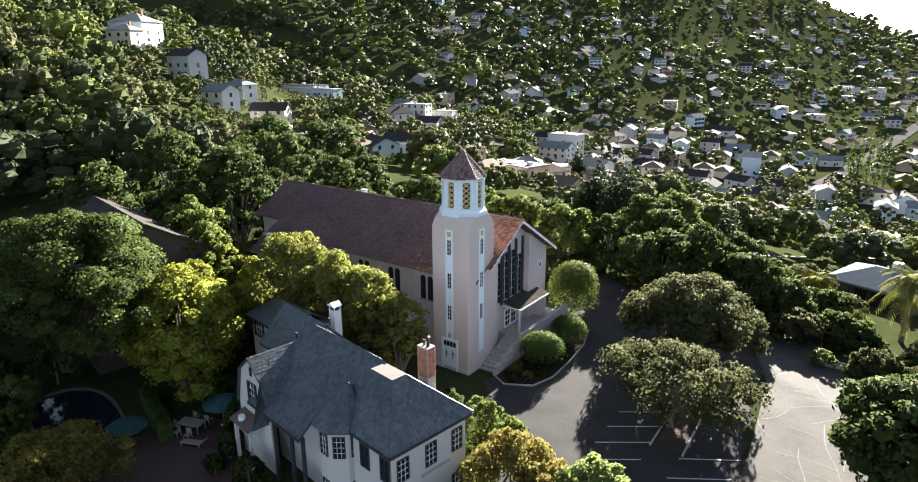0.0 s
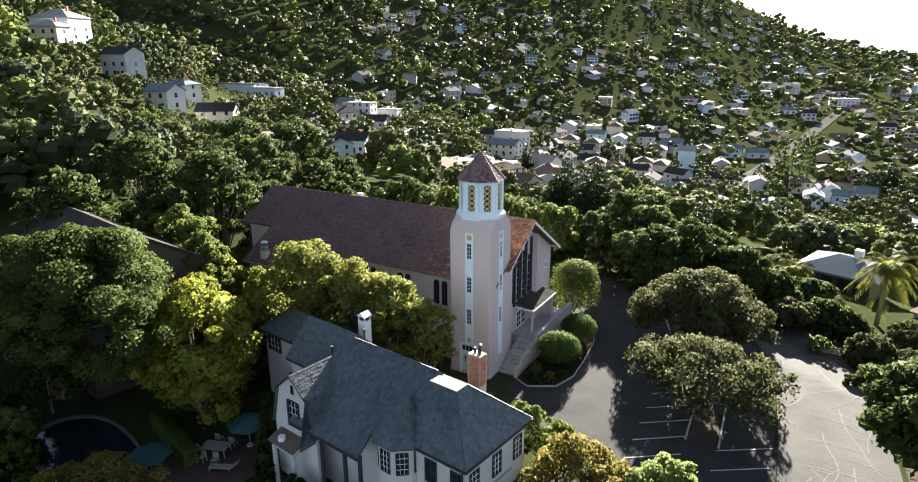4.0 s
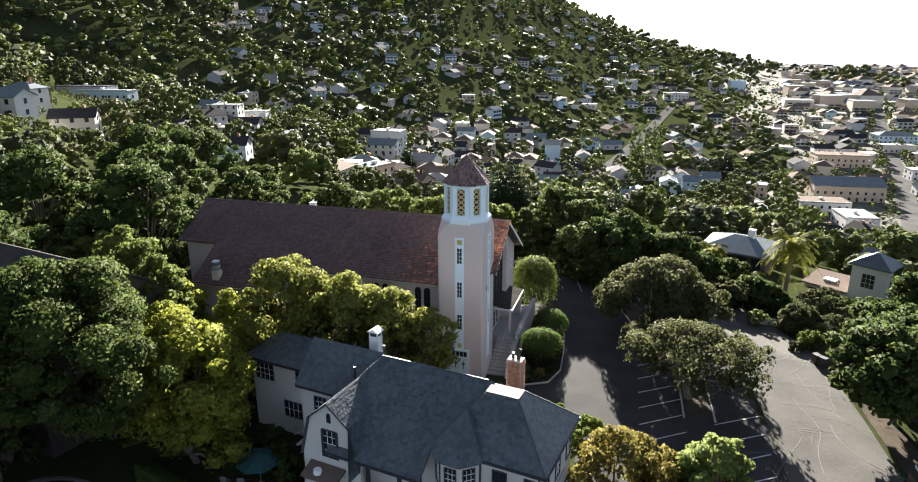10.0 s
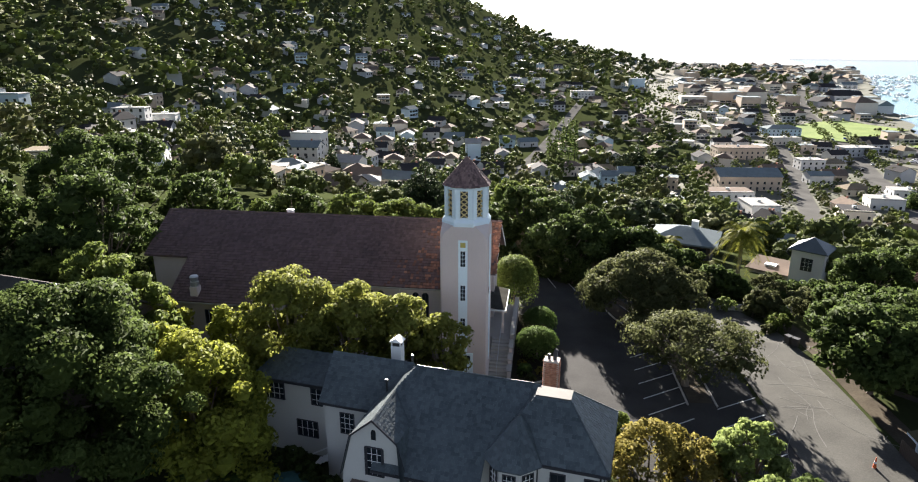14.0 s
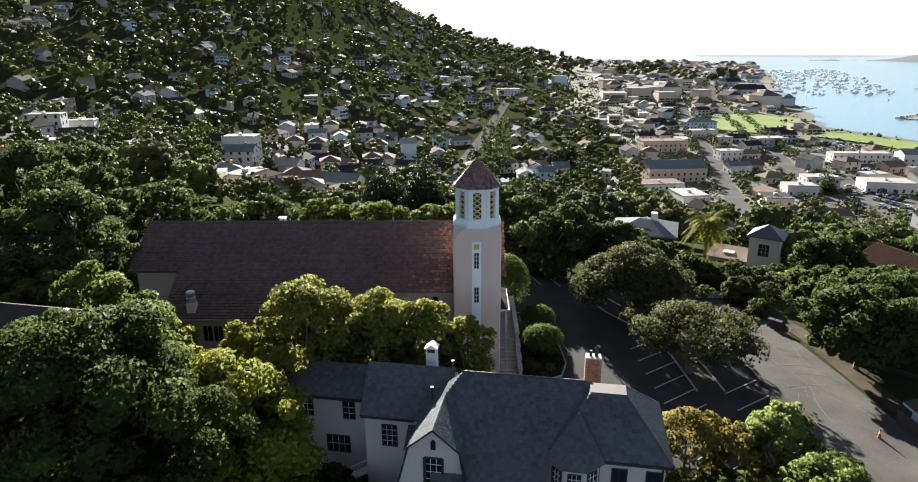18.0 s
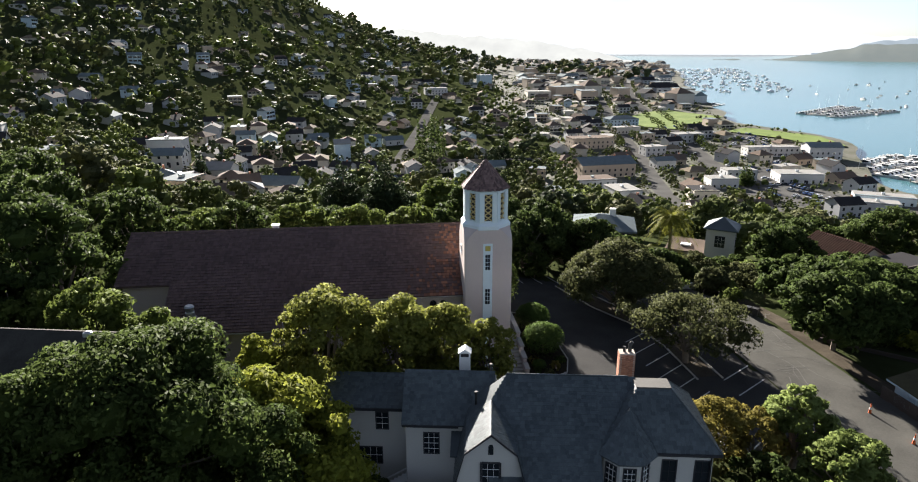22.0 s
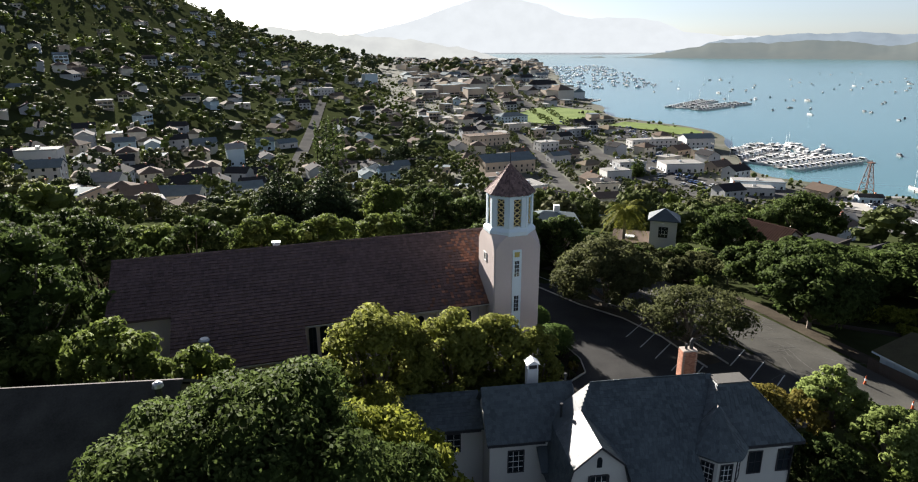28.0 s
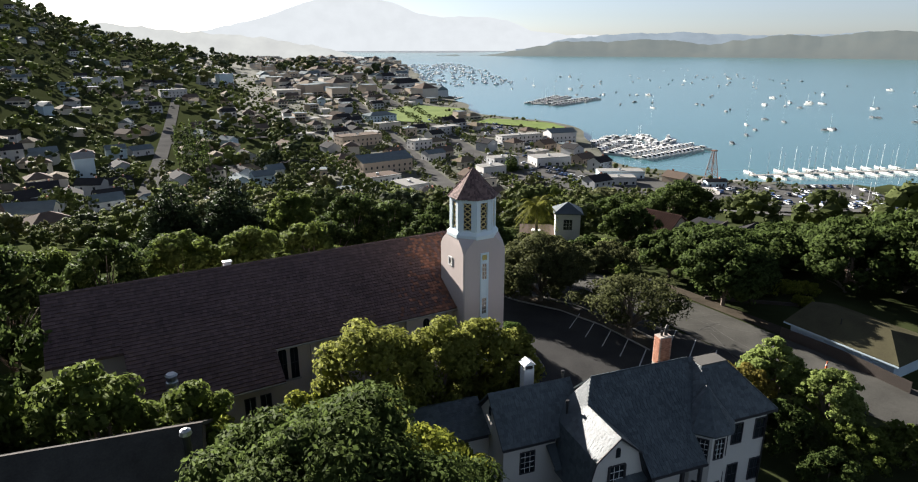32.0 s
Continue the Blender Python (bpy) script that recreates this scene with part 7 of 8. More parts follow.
def settle(k, x, y, turn, scale=1.0):
    global houses
    if y > 400 or houses >= 215:
        far_house(k, x, y, turn, scale)
        return
    houses += 1
    far = y > 280
    if (k, far) not in made:
        w, d, h, rf, wm, rm, lab = PROTO[k]
        made[(k, far)] = town_house(lab, w, d, h, rf, M_WALLS[wm], M_ROOFS[rm], at_ground(x, y, turn), 400 + k, 2, group="houses of the town", plain=far)
    else:
        copy_thing(made[(k, far)], at_ground(x, y, turn))


tries = got = 0
while got < 430 and tries < 16000:
    tries += 1
    y = 120 + 1350 * TOWN.random() ** 1.4
    x = TOWN.uniform(-0.66 * y - 60, min(float(shore(y)) - 60, 60 + y * 0.36))
    if near_street(x, y, 7) or not free(x, y, 8.5):
        continue
    if -0.35 * y < x < 40 and y < 150:
        continue
    k = TOWN.randrange(9)
    settle(k, x, y, TOWN.choice((0, 90)) + TOWN.uniform(-25, 35))
    place(x, y, 5.6)
    got += 1
# blocks on the flat and close rows in the valley
# The pale houses added past y 640 also stand in for haze there
for want, lo, hi, left, right, kinds, gap in ((55, 175, 640, lambda y: 62 + 0.1 * y, lambda y: float(shore(y)) - 22, (3, 8, 5, 1, 4, 6, 2), 7.5), (42, 170, 400, lambda y: -135, lambda y: 45, (0, 1, 2, 4, 5, 7), 6.0), (330, 640, 2300, lambda y: 60 + 0.13 * y, lambda y: float(shore(y)) - 15, (3, 8, 5, 3, 0, 1, 4), 6.0)):
    got = tries = 0
    while got < want and tries < 4000:
        tries += 1
        y = TOWN.uniform(lo, hi)
        x = TOWN.uniform(left(y), right(y))
        if near_street(x, y, 5.5) or not free(x, y, gap):
            continue
        settle(TOWN.choice(kinds), x, y, TOWN.choice((0, 90)) + TOWN.uniform(0, 14), TOWN.uniform(0.9, 2.4) if y > 640 else 1.0)
        place(x, y, 5.5)
        got += 1
for material, (V, F) in FAR.items():
    tagged(new("far_houses", mesh_from("far_houses", V, F, material)), "small houses crowded on the far slopes and shore", "houses", kind="stuff")

# ---- woods and street trees ----
WOOD = np.random.default_rng(9)
PATCH = {}
for k in ("oak", "dusty", "bright", "dark"):
    PATCH[k] = {}
    PATCH[k][1] = [clumps(np.random.default_rng(520 + j), dome_lumps(np.random.default_rng(610 + j), 4.6, 0.2, 8.5, 13, 0.8, 1.0), 100, 0.4) for j in range(6)]
    PATCH[k][2] = [clumps(np.random.default_rng(530 + j), dome_lumps(np.random.default_rng(620 + j), 4.6, 0.0, 8.0, 2, 0.8, 2.3), 8, 0.6) for j in range(6)]
    PATCH[k][3] = [clumps(np.random.default_rng(540 + j), dome_lumps(np.random.default_rng(630 + j), 4.2, 0.0, 7.0, 1, 0.9, 2.6), 4, 0.8) for j in range(4)]
    PATCH[k][0] = [clumps(np.random.default_rng(500 + j), dome_lumps(np.random.default_rng(600 + j), 4.6, 0.4, 8.5, 11, 0.8, 1.25), 560, 0.29) for j in range(6)]
SUM = {}


def grow(x, y, k, tier, scale):
    v, f = PATCH[k][tier][WOOD.integers(len(PATCH[k][tier]))]
    a = WOOD.uniform(0, 6.28)
    c, s = math.cos(a), math.sin(a)
    q = v * scale
    q = np.stack([q[:, 0] * c - q[:, 1] * s + x, q[:, 0] * s + q[:, 1] * c + y, q[:, 2] * WOOD.uniform(0.85, 1.25) + ground_z(x, y)], 1)
    n = np.stack([f[:, 0] * c - f[:, 1] * s, f[:, 0] * s + f[:, 1] * c, f[:, 2]], 1)
    SUM.setdefault((k, tier), []).append((q, n))


def clear_for_tree(x, y, r):
    return not near_street(x, y, 1.5) and free(x, y, r)


count = 0
for _ in range(120000):
    y = -40 + 2000 * WOOD.random() ** 1.8
    left = -0.8 * max(y, 0) - 260
    x = WOOD.uniform(left, min(float(shore(y)) - 25, 90 + 0.32 * y))
    if y < 75 and x > -52:
        continue
    if y < 110 and -75 < x < -15 and y < 70:
        continue
    hill = x < -0.28 * y - 35
    flat = x > 60 + 0.1 * y and y > 150
    if y > 100 and not hill and WOOD.random() < (0.6 if flat else 0.15):
        continue
    if not clear_for_tree(x, y, 1.6):
        continue
    dist = math.hypot(x, y + 55)
    tier = 0 if dist < 175 else 1 if dist < 380 else 2
    place(x, y, (3.4 if hill else 2.4) if tier < 2 else 3.2)
    k = WOOD.choice(["oak", "oak", "oak", "dusty", "bright", "dark"])
    tall = 2.1 if y > 650 and x < 0.12 * y and WOOD.random() < 0.16 else 1.0
    grow(x, y, k, tier, kept_low(x, y, tall * (0.42 if flat else 1.0) * WOOD.uniform(0.6, 1.25) * (1.3 if hill else 1.05)))
    count += 1
    if count > 5300:
        break
# shrubs on the open slopes below the houses that stand out
for hx, hy, hz, r in OPEN:
    D = math.hypot(18 - hx, -56 - hy)
    ux, uy = (18 - hx) / D, (-56 - hy) / D
    for _ in range(22):
        t, o = WOOD.uniform(r * 0.9 + 3, 55), WOOD.uniform(-1.2, 1.2) * (r + 3)
        x, y = hx + ux * t - uy * o, hy + uy * t + ux * o
        if clear_for_tree(x, y, 0.8):
            place(x, y, 1.0)
            grow(x, y, WOOD.choice(["oak", "bright", "dusty"]), 1, kept_low(x, y, WOOD.uniform(0.3, 0.55)))
# tall trees along the far spur
for _ in range(150):
    x, y = WOOD.uniform(-90, 420), WOOD.uniform(1000, 1400)
    grow(x, y, WOOD.choice(["oak", "dark", "dusty"]), 2, WOOD.uniform(1.2, 2.6) * (1.2 if x > 330 else 1))
# shrubs and street trees on the flat
for _ in range(5200):
    y = 150 + 750 * WOOD.random() ** 1.4
    x = WOOD.uniform(40 + 0.1 * y, float(shore(y)) - 12)
    if near_street(x, y, 0.2) or not free(x, y, 0.8):
        continue
    place(x, y, 1.2)
    grow(x, y, WOOD.choice(["oak", "bright", "dusty"]), 3, WOOD.uniform(0.25, 0.62))
# trees in rows along the streets of the flat
for _, pts, w in (STREETS[0], STREETS[1], STREETS[3], STREETS[5], STREETS[6]):
    for (ax, ay), (bx, by) in zip(pts, pts[1:]):
        L = math.hypot(bx - ax, by - ay)
        if ay > 800:
            break
        for q in range(int(L / 13)):
            for sd in (-1, 1):
                if WOOD.random() < 0.3:
                    continue
                t, o = (q + WOOD.uniform(0.2, 0.8)) * 13 / L, sd * (w / 2 + 2.4)
                grow(ax + (bx - ax) * t - (by - ay) / L * o, ay + (by - ay) * t + (bx - ax) / L * o, WOOD.choice(["bright", "oak", "oak", "dusty"]), 1, WOOD.uniform(0.42, 0.8))
# woods at the foot of the town, right of the church
for x, y, s in ((76, 70, 1.2), (96, 84, 1.2), (64, 78, 1.0), (84, 100, 1.0), (100, 60, 1.3), (92, 36, 1.3), (92, 4, 1.3), (100, -16, 1.4), (88, -26, 1.4), (118, -8, 1.3),
                (108, 30, 1.3), (110, 6, 1.3), (56, 48, 0.9), (44, 78, 0.8), (58, 92, 1.0), (40, 98, 0.9), (24, 84, 0.9), (10, 98, 0.9), (30, 112, 1.0), (52, 114, 1.0), (-34, 96, 0.8), (-52, 88, 0.9)):
    grow(x, y, "oak", 0, s)
for k in range(70):
    x, y = WOOD.uniform(190, 290), 0
    y = WOOD.choice([136, 112, 98, 80, 150, 128]) - (x - 240) * 0.5 + WOOD.uniform(-1.5, 1.5)
    grow(x, y, WOOD.choice(["bright", "oak", "oak"]), 1, WOOD.uniform(0.2, 0.42))
# All woods take the leaf colours lightened for haze
WNAME = {"oak": "dark green woods on the hillside", "dusty": "grey green trees lightened for haze between the houses", "bright": "light green trees between the houses", "dark": "dark conifers between the houses"}
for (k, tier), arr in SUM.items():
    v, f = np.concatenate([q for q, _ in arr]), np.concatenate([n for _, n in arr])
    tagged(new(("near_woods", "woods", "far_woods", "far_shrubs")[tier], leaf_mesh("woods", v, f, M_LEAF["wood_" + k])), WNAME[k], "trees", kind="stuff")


def poplar(x, y, h, seed):
    rng = np.random.default_rng(seed)
    ob = thing("poplar_tree", "tall slim dark poplar above the roofs", "tree", Matrix.Translation((x, y, ground_z(x, y))), "poplars")
    lumps = [(rng.uniform(-0.5, 0.5), rng.uniform(-0.5, 0.5), h * (0.15 + 0.8 * i / 8), 1.9 - abs(i - 3) * 0.22, h * 0.09) for i in range(9)]
    v, f = leaf_cloud(rng, lumps, 900, 0.5)
    piece("crown", leaf_mesh("crown", v, f, M_LEAF["oak"]), ob)
    part("trunk", tube(bmesh.new(), [(0, 0, -0.5), (0, 0, h * 0.5), (0, 0, h * 0.9)], 0.3, 0.05, 6), M_BARK, ob)


for i, (x, y) in enumerate(((11.5, 327), (15.5, 330), (19.5, 328), (23, 332), (8, 331))):
    poplar(x, y, 25 + (i * 7) % 4, 800 + i)
conifer("conifer_tree", "tall dark conifer by the waterfront", 171.3, 246.3, -25.5, 4.6, 120, 2200, 0.5, kind="oak")
conifer("conifer_tree", "tall dark conifer in the town", -85, 205, -8, 3.2, 121, 1200, 0.6)
conifer("conifer_tree", "tall dark conifer in the town", 60, 330, -20, 4.5, 122, 900, 0.8)
conifer("conifer_tree", "tall dark conifer in the town", 20, 390, -18, 4.0, 123, 900, 0.8)

# ---- palms ----
def palm(x, y, top, seed, spread=2.9):
    rng = random.Random(seed)
    z = ground_z(x, y)
    ob = thing("palm_tree", "feathery palm with arching sunlit fronds", "palm", Matrix.Translation((x, y, z)), "palms")
    h = top - z - 0.8
    part("trunk", tube(bmesh.new(), [(0, 0, -0.3), (0.1, 0, h * 0.5), (0, 0, h)], 0.32, 0.24, 8), M_BARK, ob)
    for k in range(38):
        a, up = 2.4 * k, 1.1 - 1.7 * k / 38
        V, F = [], []
        L = spread * rng.uniform(0.85, 1.15)
        P = []
        for i in range(9):
            t = i / 8
            P.append(Vector((math.cos(a) * L * t * (0.75 + 0.25 * (1 - up)), math.sin(a) * L * t * (0.75 + 0.25 * (1 - up)), h + L * (up * t - 0.75 * t * t))))
        for i in range(1, 9):
            d = (P[i] - P[i - 1]).normalized()
            s = d.cross(Vector((0, 0, 1))).normalized()
            for sg in (-1, 1):
                for q in (0.0, 0.33, 0.66):
                    b = P[i - 1].lerp(P[i], q)
                    w = 0.9 * (1 - abs(i / 8 - 0.45))
                    tip = b + (s * sg * w + d * 0.35 - Vector((0, 0, 0.28))) * 1.0
                    n = len(V)
                    V += [b, b + d * 0.13, tip + d * 0.06, tip]
                    F.append((n, n + 1, n + 2, n + 3))
        piece("frond", mesh_from("frond", V, F, M_LEAF["palm"]), ob)


for i, (x, y, t) in enumerate(((36.9, 39.6, 5.6), (26.6, 43.0, 2.4), (31.0, 36.0, 1.0))):
    palm(x, y, t, 900 + i, (4.1, 3.2, 2.6)[i])

# ---- waterfront ----
tagged(strip("meadow", [(205, 455), (228, 490), (258, 525), (285, 545)], 62, 1.0, M_LAWN, step=6), "bright green park lawn by the bay", "lawn", kind="structure")
tagged(strip("meadow", [(272, 440), (300, 400), (306, 355)], 34, 1.2, M_LAWN, step=6), "grassy spit of land by the bay", "lawn", kind="structure")
tagged(strip("pavement", [(196, 300), (180, 240), (190, 196), (240, 138), (290, 110)], 44, 0.6, M_STREET, step=8), "waterfront car park", "car park", kind="structure")
tagged(strip("pavement", [(205, 122), (240, 104), (275, 88)], 56, 0.65, M_STREET, step=8), "waterfront car park", "car park", kind="structure")
tagged(strip("pavement", [(232, 360), (262, 405), (232, 430)], 26, 0.7, M_STREET, step=8), "waterfront car park", "car park", kind="structure")


def boat(label, m, L, mast, cabin, seed):
    ob = thing("boat", label, "boat", m, "boats on the bay")
    w, ch = L * (0.2 if mast else 0.28), 0.115 if mast else 0.22
    sec, deck = [], 0.075 if mast else 0.1
    for t, k, s in ((-0.5, 0.75, 0.0), (-0.2, 1.0, 0.0), (0.2, 0.9, 0.05), (0.42, 0.45, 0.15), (0.5, 0.04, 0.22)):
        x = t * L
        sec.append([(x, -w / 2 * k, L * (deck + s * 0.3)), (x, w / 2 * k, L * (deck + s * 0.3)), (x, w / 2 * k * 0.7, -0.3), (x, -w / 2 * k * 0.7, -0.3)])
    part("hull", loft(bmesh.new(), sec), M_HULL if seed == 3 else M_WALLS[0], ob)
    if cabin:
        c = loft(bmesh.new(), [[(-0.3 * L, -w * 0.33, L * 0.1), (0.18 * L, -w * 0.3, L * 0.1), (0.18 * L, w * 0.3, L * 0.1), (-0.3 * L, w * 0.33, L * 0.1)],
                               [(-0.26 * L, -w * 0.27, L * ch), (0.08 * L, -w * 0.24, L * ch), (0.08 * L, w * 0.24, L * ch), (-0.26 * L, w * 0.27, L * ch)]])
        part("cabin", c, M_HULL if seed == 3 else M_WHITE, ob)
        part("cabin_window", boxes((-0.22 * L, 0.1 * L, -w * 0.335, w * 0.335, L * (deck + 0.012), L * (ch - 0.015))), M_GLASS, ob)
    if mast:
        part("mast", tube(bmesh.new(), [(0.08 * L, 0, L * 0.1), (0.08 * L, 0, L * 0.7), (0.08 * L, 0, L * 1.35)], 0.11, 0.06, 5), M_WHITE, ob)
        part("boom", tube(bmesh.new(), [(0.08 * L, 0, L * 0.24), (-0.4 * L, 0, L * 0.25)], 0.13, 0.1, 5), M_TEAL, ob)
    return ob


BOATS = [boat("white motor yacht on the water", Matrix.Translation((300, 300, WATER_Z)), 12, False, True, 1), boat("white sailing boat with a bare mast", Matrix.Translation((330, 168, WATER_Z)), 11, True, True, 2),
         boat("small dark boat moored offshore", Matrix.Translation((549, 537, WATER_Z)), 8, False, True, 3)]
BR = random.Random(4)


def put_boat(k, x, y, a, s=1.0):
    copy_thing(BOATS[k], Matrix.Translation((x, y, WATER_Z)) @ Matrix.Rotation(radians(a), 4, "Z"))


def dock(x0, y0, x1, y1, w=2.5):
    d = (Vector((x1, y1, 0)) - Vector((x0, y0, 0)))
    m = Matrix.Translation((x0, y0, WATER_Z)) @ Matrix.Rotation(math.atan2(d.y, d.x), 4, "Z")
    ob = thing("dock", "grey timber dock on piles", "dock", m, "docks")
    part("deck", boxes((0, d.length, -w / 2, w / 2, 0.5, 0.8)), M_CONC, ob)
    n = int(d.length / 12) + 1
    pile = mesh_from("pile", [tuple(p) for z in (-1.0, 2.2) for p in ring(6, 0.25, z)], [(i, (i + 1) % 6, 6 + (i + 1) % 6, 6 + i) for i in range(6)] + [(6, 7, 8, 9, 10, 11)], M_BARK)
    for k in range(n):
        piece("pile", pile, ob, Matrix.Translation((k * d.length / n, w / 2, 0)))
    return d.length, math.degrees(math.atan2(d.y, d.x))


def marina(x0, y0, x1, y1, kind, gap, sides=(1, -1)):
    L, a = dock(x0, y0, x1, y1)
    u, n = Vector((math.cos(radians(a)), math.sin(radians(a)), 0)), Vector((-math.sin(radians(a)), math.cos(radians(a)), 0))
    s = 4.0
    while s < L - 3:
        for sd in sides:
            if BR.random() < 0.9:
                p = Vector((x0, y0, 0)) + u * s + n * sd * 7.6
                put_boat(kind if BR.random() < 0.95 else 1 - kind, p.x, p.y, a + 90 * sd + BR.uniform(-3, 3))
        s += gap


marina(288, 178, 420, 128, 1, 9.5)
marina(262, 108, 300, 78, 1, 9.5)
marina(262, 274, 318, 300, 0, 4.6)
marina(270, 252, 345, 262, 0, 4.6)
marina(285, 300, 330, 322, 0, 5.0)
marina(425, 575, 520, 640, 0, 7.0)
marina(432, 552, 540, 600, 0, 7.0)
marina(330, 640, 400, 700, 0, 8.0, (1, ))
for _ in range(34):
    put_boat(0, BR.uniform(298, 362), BR.uniform(268, 322), BR.uniform(-20, 40))
for _ in range(110):
    t = BR.random()
    y = 260 + 900 * t ** 1.3
    x = float(shore(y)) + BR.uniform(120, 760)
    put_boat(BR.choice((0, 2, 2, 2, 2, 2, 2, 2, 1)), x, y, BR.uniform(-30, 30) + 60)
V, F = [], []
for _ in range(260):
    y = BR.uniform(880, 1750)
    x, a, L = float(shore(y)) + BR.uniform(5, 190), BR.uniform(-0.3, 0.3) + 0.6, BR.uniform(7, 14)
    c, s = math.cos(a), math.sin(a)
    i = len(V)
    V += [(x + c * u * L - s * w * L, y + s * u * L + c * w * L, WATER_Z + z * L) for u, w, z in ((-0.5, -0.12, 0), (0.5, 0, 0), (-0.5, 0.12, 0), (-0.5, -0.14, 0.14), (0.5, 0, 0.14), (-0.5, 0.14, 0.14), (-0.1, 0, 0.3))]
    F += [(i, i + 1, i + 4, i + 3), (i + 1, i + 2, i + 5, i + 4), (i + 2, i, i + 3, i + 5), (i + 3, i + 4, i + 6), (i + 4, i + 5, i + 6), (i + 5, i + 3, i + 6)]
tagged(new("far_boats", mesh_from("far_boats", V, F, M_WHITE)), "crowd of small white boats in the far marina", "boats", kind="stuff")
# lattice derrick on the quay
der = thing("derrick", "rusty lattice derrick tower on the quay", "tower", Matrix.Translation((251.5, 175, -42)))
bm = bmesh.new()
for sx, sy in ((-1, -1), (1, -1), (1, 1), (-1, 1)):
    tube(bm, [(sx * 3, sy * 3, -2), (sx * 2, sy * 2, 8), (sx * 0.6, sy * 0.6, 19)], 0.22, 0.16, 5)
part("legs_frame", bm, M_RUST, der)
for k in range(6):
    z, r = k * 3.1, 3 - k * 0.39
    bm = bmesh.new()
    c = [(r, r), (-r, r), (-r, -r), (r, -r)]
    r2 = r - 0.39
    c2 = [(r2, r2), (-r2, r2), (-r2, -r2), (r2, -r2)]
    for i in range(4):
        tube(bm, [(*c[i], z), (*c[(i + 1) % 4], z)], 0.1, 0.1, 4)
        tube(bm, [(*c[i], z), (*c2[(i + 1) % 4], z + 3.1)], 0.09, 0.09, 4)
    part("bracing", bm, M_RUST, der)
part("platform", boxes((-1.2, 1.2, -1.2, 1.2, 18.8, 19.4)), M_RUST, der)
tagged(strip("quay", [(216, 150), (250, 172), (292, 176)], 14, 0.9, M_CONC, step=6), "grey quay by the derrick", "quay", kind="structure")


# ---- parked cars ----
def car(m, paint, label):
    ob = thing("car", label, "car", m, "parked cars")
    b = loft(bmesh.new(), [[(-2.1, -0.85, 0.35), (2.1, -0.85, 0.35), (2.1, 0.85, 0.35), (-2.1, 0.85, 0.35)], [(-2.15, -0.88, 0.7), (2.15, -0.88, 0.65), (2.15, 0.88, 0.65), (-2.15, 0.88, 0.7)],
                           [(-2.05, -0.82, 0.95), (1.95, -0.82, 0.85), (1.95, 0.82, 0.85), (-2.05, 0.82, 0.95)]])
    part("body", b, paint, ob)
    part("cabin", loft(bmesh.new(), [[(-1.5, -0.78, 0.92), (0.9, -0.78, 0.88), (0.9, 0.78, 0.88), (-1.5, 0.78, 0.92)], [(-1.1, -0.65, 1.38), (0.35, -0.65, 1.38), (0.35, 0.65, 1.38), (-1.1, 0.65, 1.38)]]), M_GLASS, ob)
    part("car_roof", boxes((-1.08, 0.33, -0.63, 0.63, 1.375, 1.43)), paint, ob)
    part("wheel", tube(bmesh.new(), [(-1.3, -0.9, 0.32), (-1.3, 0.9, 0.32)], 0.32, 0.32, 10), M_BLACK, ob)
    part("wheel", tube(bmesh.new(), [(1.3, -0.9, 0.32), (1.3, 0.9, 0.32)], 0.32, 0.32, 10), M_BLACK, ob)
    return ob


CARS = [car(at_ground(185 + 4 * i, 246, 30, 0.3), M_CARS[i], ("white", "silver", "black", "blue")[i] + " car parked by the waterfront") for i in range(4)]
for _ in range(230):
    base = BR.choice(((196, 300, 180, 240), (180, 240, 190, 196), (190, 196, 240, 138), (240, 138, 286, 112), (213, 117, 262, 96), (222, 140, 258, 122), (228, 95, 262, 82), (232, 360, 258, 400), (150, 340, 184, 480), (192, 335, 228, 480), (235, 425, 265, 400), (215, 300, 246, 340)))
    t, side = round(BR.random() * 14) / 14, BR.choice((-14, -5, 5, 14)) if base[0] != 150 and base[0] != 192 else BR.choice((-4.6, 4.6))
    a = math.atan2(base[3] - base[1], base[2] - base[0])
    x, y = base[0] + (base[2] - base[0]) * t - math.sin(a) * side, base[1] + (base[3] - base[1]) * t + math.cos(a) * side
    copy_thing(CARS[BR.randrange(4)], at_ground(x, y, math.degrees(a) + (90 if abs(side) > 4.7 else 0), 0.7))
for k in range(16):
    t = k / 16
    copy_thing(CARS[BR.randrange(4)], at_ground(-28 + 14 * t + (-2.9 if k % 2 else 2.9), 200 + 70 * t, 78, 0.4))

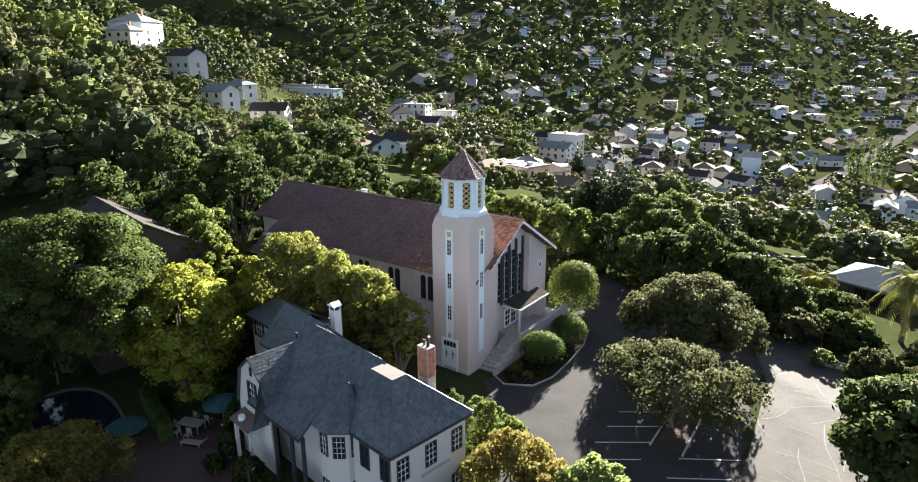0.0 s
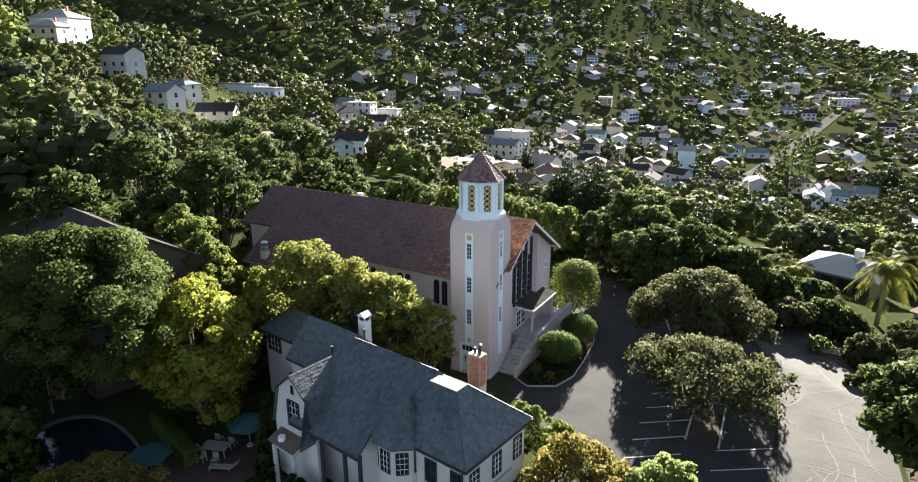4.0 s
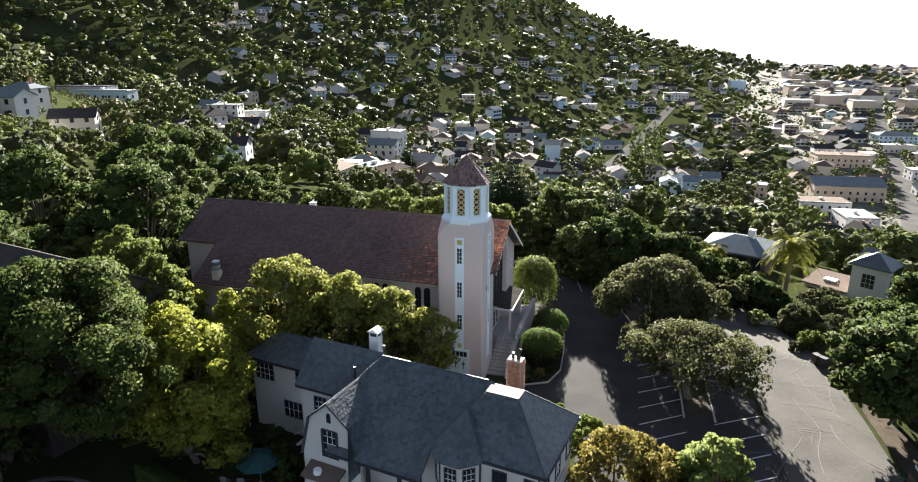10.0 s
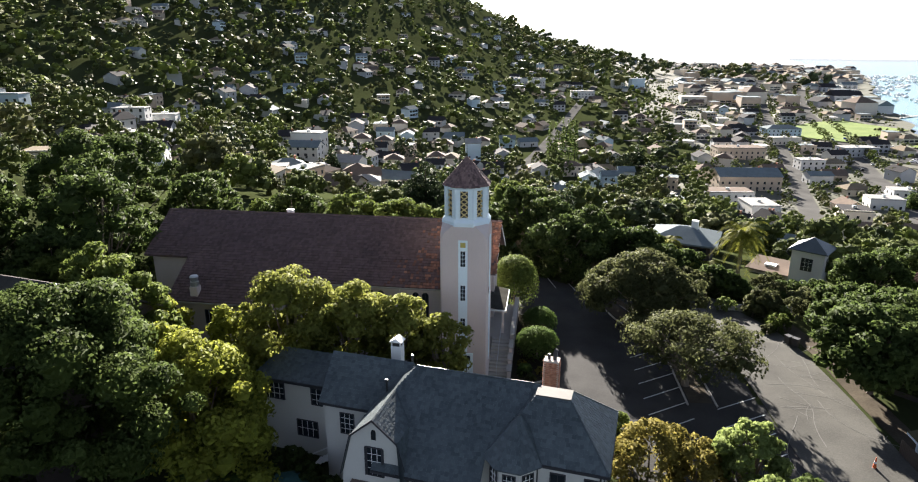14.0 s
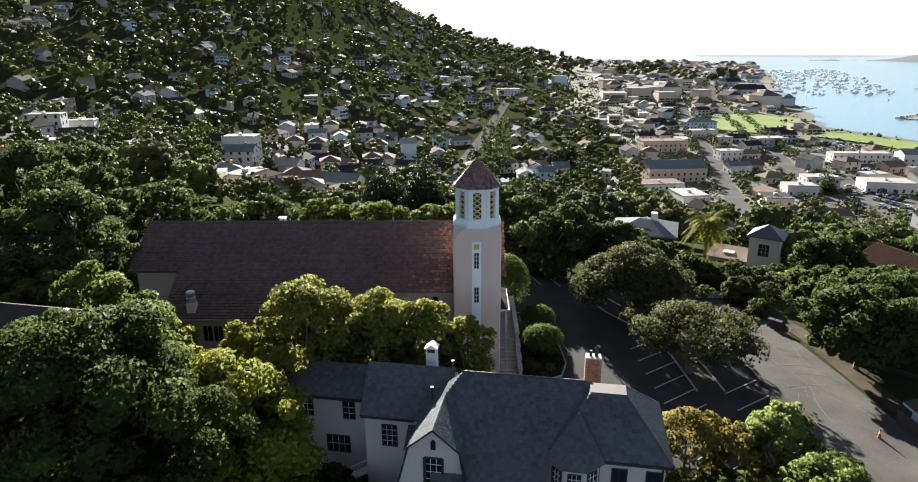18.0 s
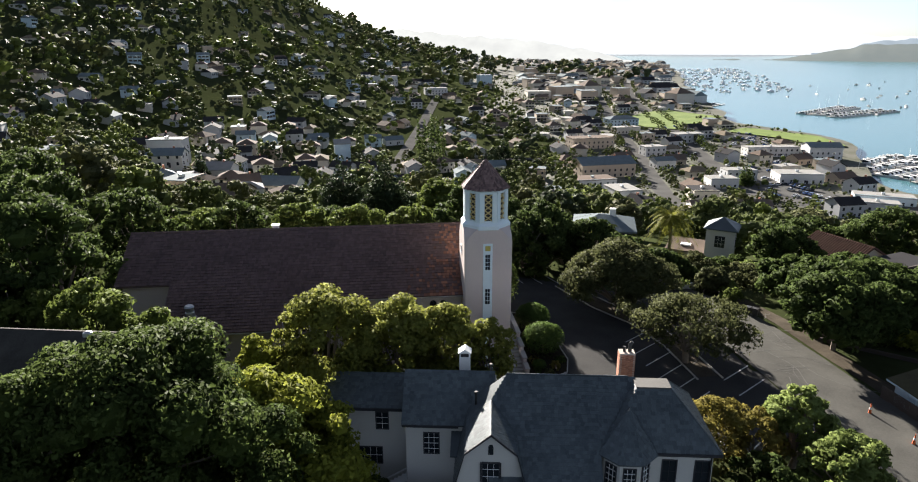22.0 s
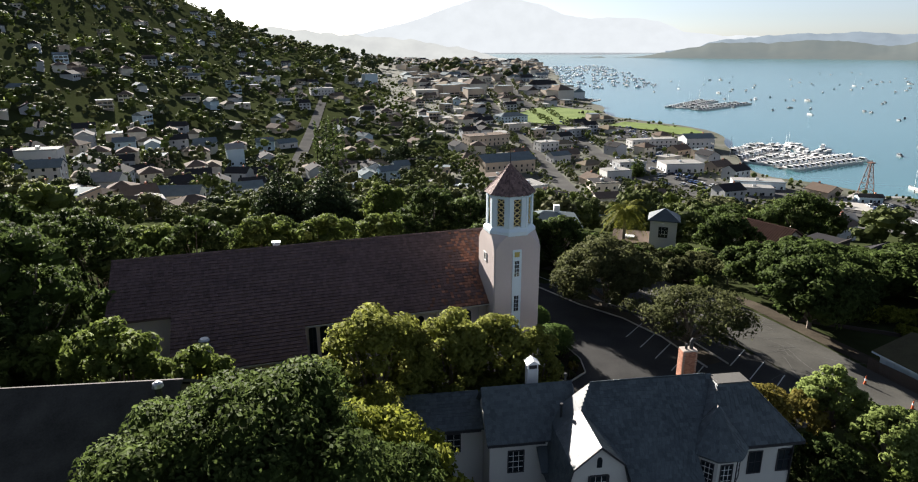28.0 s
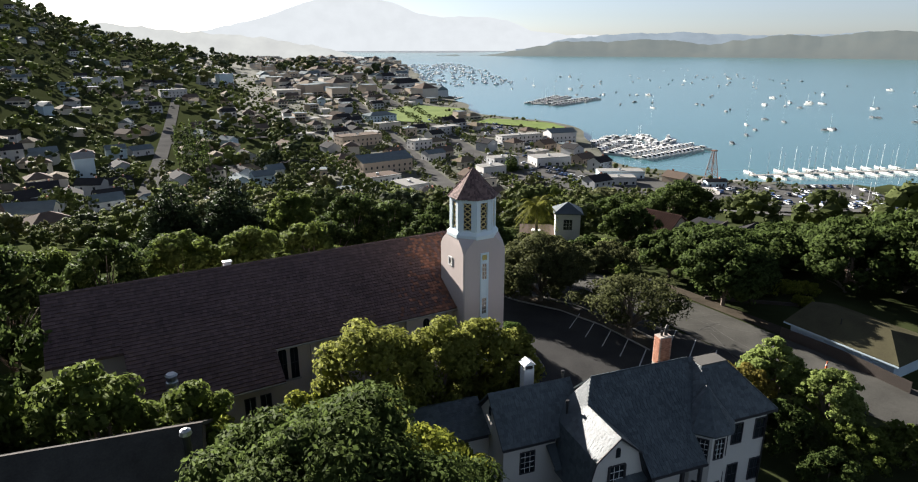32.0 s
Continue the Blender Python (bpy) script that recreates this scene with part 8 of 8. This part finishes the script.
# ---- distance ----
def hills(name, R, az0, az1, prof, colour, label, haze_glow, other=None, rough=14, contrast=0.12):
    """A far range as a plain curved backdrop, haze put into its emission; prof gives its height by bearing in degrees.
    """
    m = bpy.data.materials.new(name)
    m.use_nodes = True
    nt = m.node_tree
    p = nt.nodes["Principled BSDF"]
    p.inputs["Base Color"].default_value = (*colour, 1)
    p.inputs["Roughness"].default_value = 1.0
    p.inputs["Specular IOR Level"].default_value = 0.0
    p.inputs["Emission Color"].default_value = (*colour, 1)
    p.inputs["Emission Strength"].default_value = haze_glow
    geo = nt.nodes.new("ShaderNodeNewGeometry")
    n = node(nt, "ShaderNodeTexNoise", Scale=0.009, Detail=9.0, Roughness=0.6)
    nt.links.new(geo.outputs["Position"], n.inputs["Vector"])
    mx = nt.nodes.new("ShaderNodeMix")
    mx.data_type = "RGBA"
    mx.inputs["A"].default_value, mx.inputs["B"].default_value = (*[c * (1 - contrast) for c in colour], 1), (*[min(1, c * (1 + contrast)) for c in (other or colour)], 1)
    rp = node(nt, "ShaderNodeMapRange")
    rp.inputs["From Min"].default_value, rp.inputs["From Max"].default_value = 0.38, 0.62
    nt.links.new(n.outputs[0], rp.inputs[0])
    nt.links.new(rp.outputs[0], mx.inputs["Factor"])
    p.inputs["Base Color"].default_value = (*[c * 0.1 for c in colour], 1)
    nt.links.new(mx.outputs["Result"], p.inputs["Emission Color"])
    V, F = [], []
    N, K = 260, 12
    for i in range(N + 1):
        az = az0 + (az1 - az0) * i / N
        top = prof(az) + rough * noise.fractal(Vector((az * 0.5, R * 0.01, 0)), 0.9, 2.0, 6)
        for k in range(K):
            t = k / (K - 1)
            r = R * (1 + 0.05 * t)
            fold = rough * 0.4 * t * (1 - t) * noise.fractal(Vector((az * 1.3, t * 3.0, R * 0.01)), 0.8, 2.0, 4)
            V.append((r * math.sin(radians(az)), r * math.cos(radians(az)) - 50, -48 + (max(top, -46) + 48) * t ** 0.8 + fold))
    for i in range(N):
        for k in range(K - 1):
            a = i * K + k
            F.append((a, a + K, a + K + 1, a + 1))
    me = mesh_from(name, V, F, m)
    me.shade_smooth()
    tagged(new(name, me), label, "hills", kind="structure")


def bump(az, c, w, h):
    return h * math.exp(-((az - c) / w) ** 2)


def spur(a):
    return float(np.interp(a, [-30, -8, 3, 6, 9, 12, 15, 18, 21], [120, 110, 78, 62, 54, 40, 20, -6, -48]))


# Each range's paleness and emission stand for the haze in front of it
hills("backdrop_spur", 2600, -30, 21, spur, (0.6, 0.605, 0.57), "wooded ridge with painted haze behind the far shore", 0.31, (0.64, 0.645, 0.6), 10, 0.04)
hills("backdrop_mountain", 4350, -30, 50, lambda a: bump(a, 20.0, 6.5, 270) + bump(a, 12, 8, 90) + bump(a, 31.9, 3.6, 130) + bump(a, 27, 5, 70) + bump(a, 40, 6, 60), (0.72, 0.745, 0.745), "pale mountain ridge with painted haze beyond the bay", 0.3, contrast=0.025)
hills("backdrop_far_hills", 4150, 34, 100, lambda a: -46 + 46 * float(sstep(34, 39, a)) + bump(a, 45, 8, 70) + bump(a, 60, 9, 60) + bump(a, 75, 8, 50) + bump(a, 90, 9, 60), (0.4, 0.47, 0.52), "far hills paled by painted haze beyond the bay", 0.24, contrast=0.06)
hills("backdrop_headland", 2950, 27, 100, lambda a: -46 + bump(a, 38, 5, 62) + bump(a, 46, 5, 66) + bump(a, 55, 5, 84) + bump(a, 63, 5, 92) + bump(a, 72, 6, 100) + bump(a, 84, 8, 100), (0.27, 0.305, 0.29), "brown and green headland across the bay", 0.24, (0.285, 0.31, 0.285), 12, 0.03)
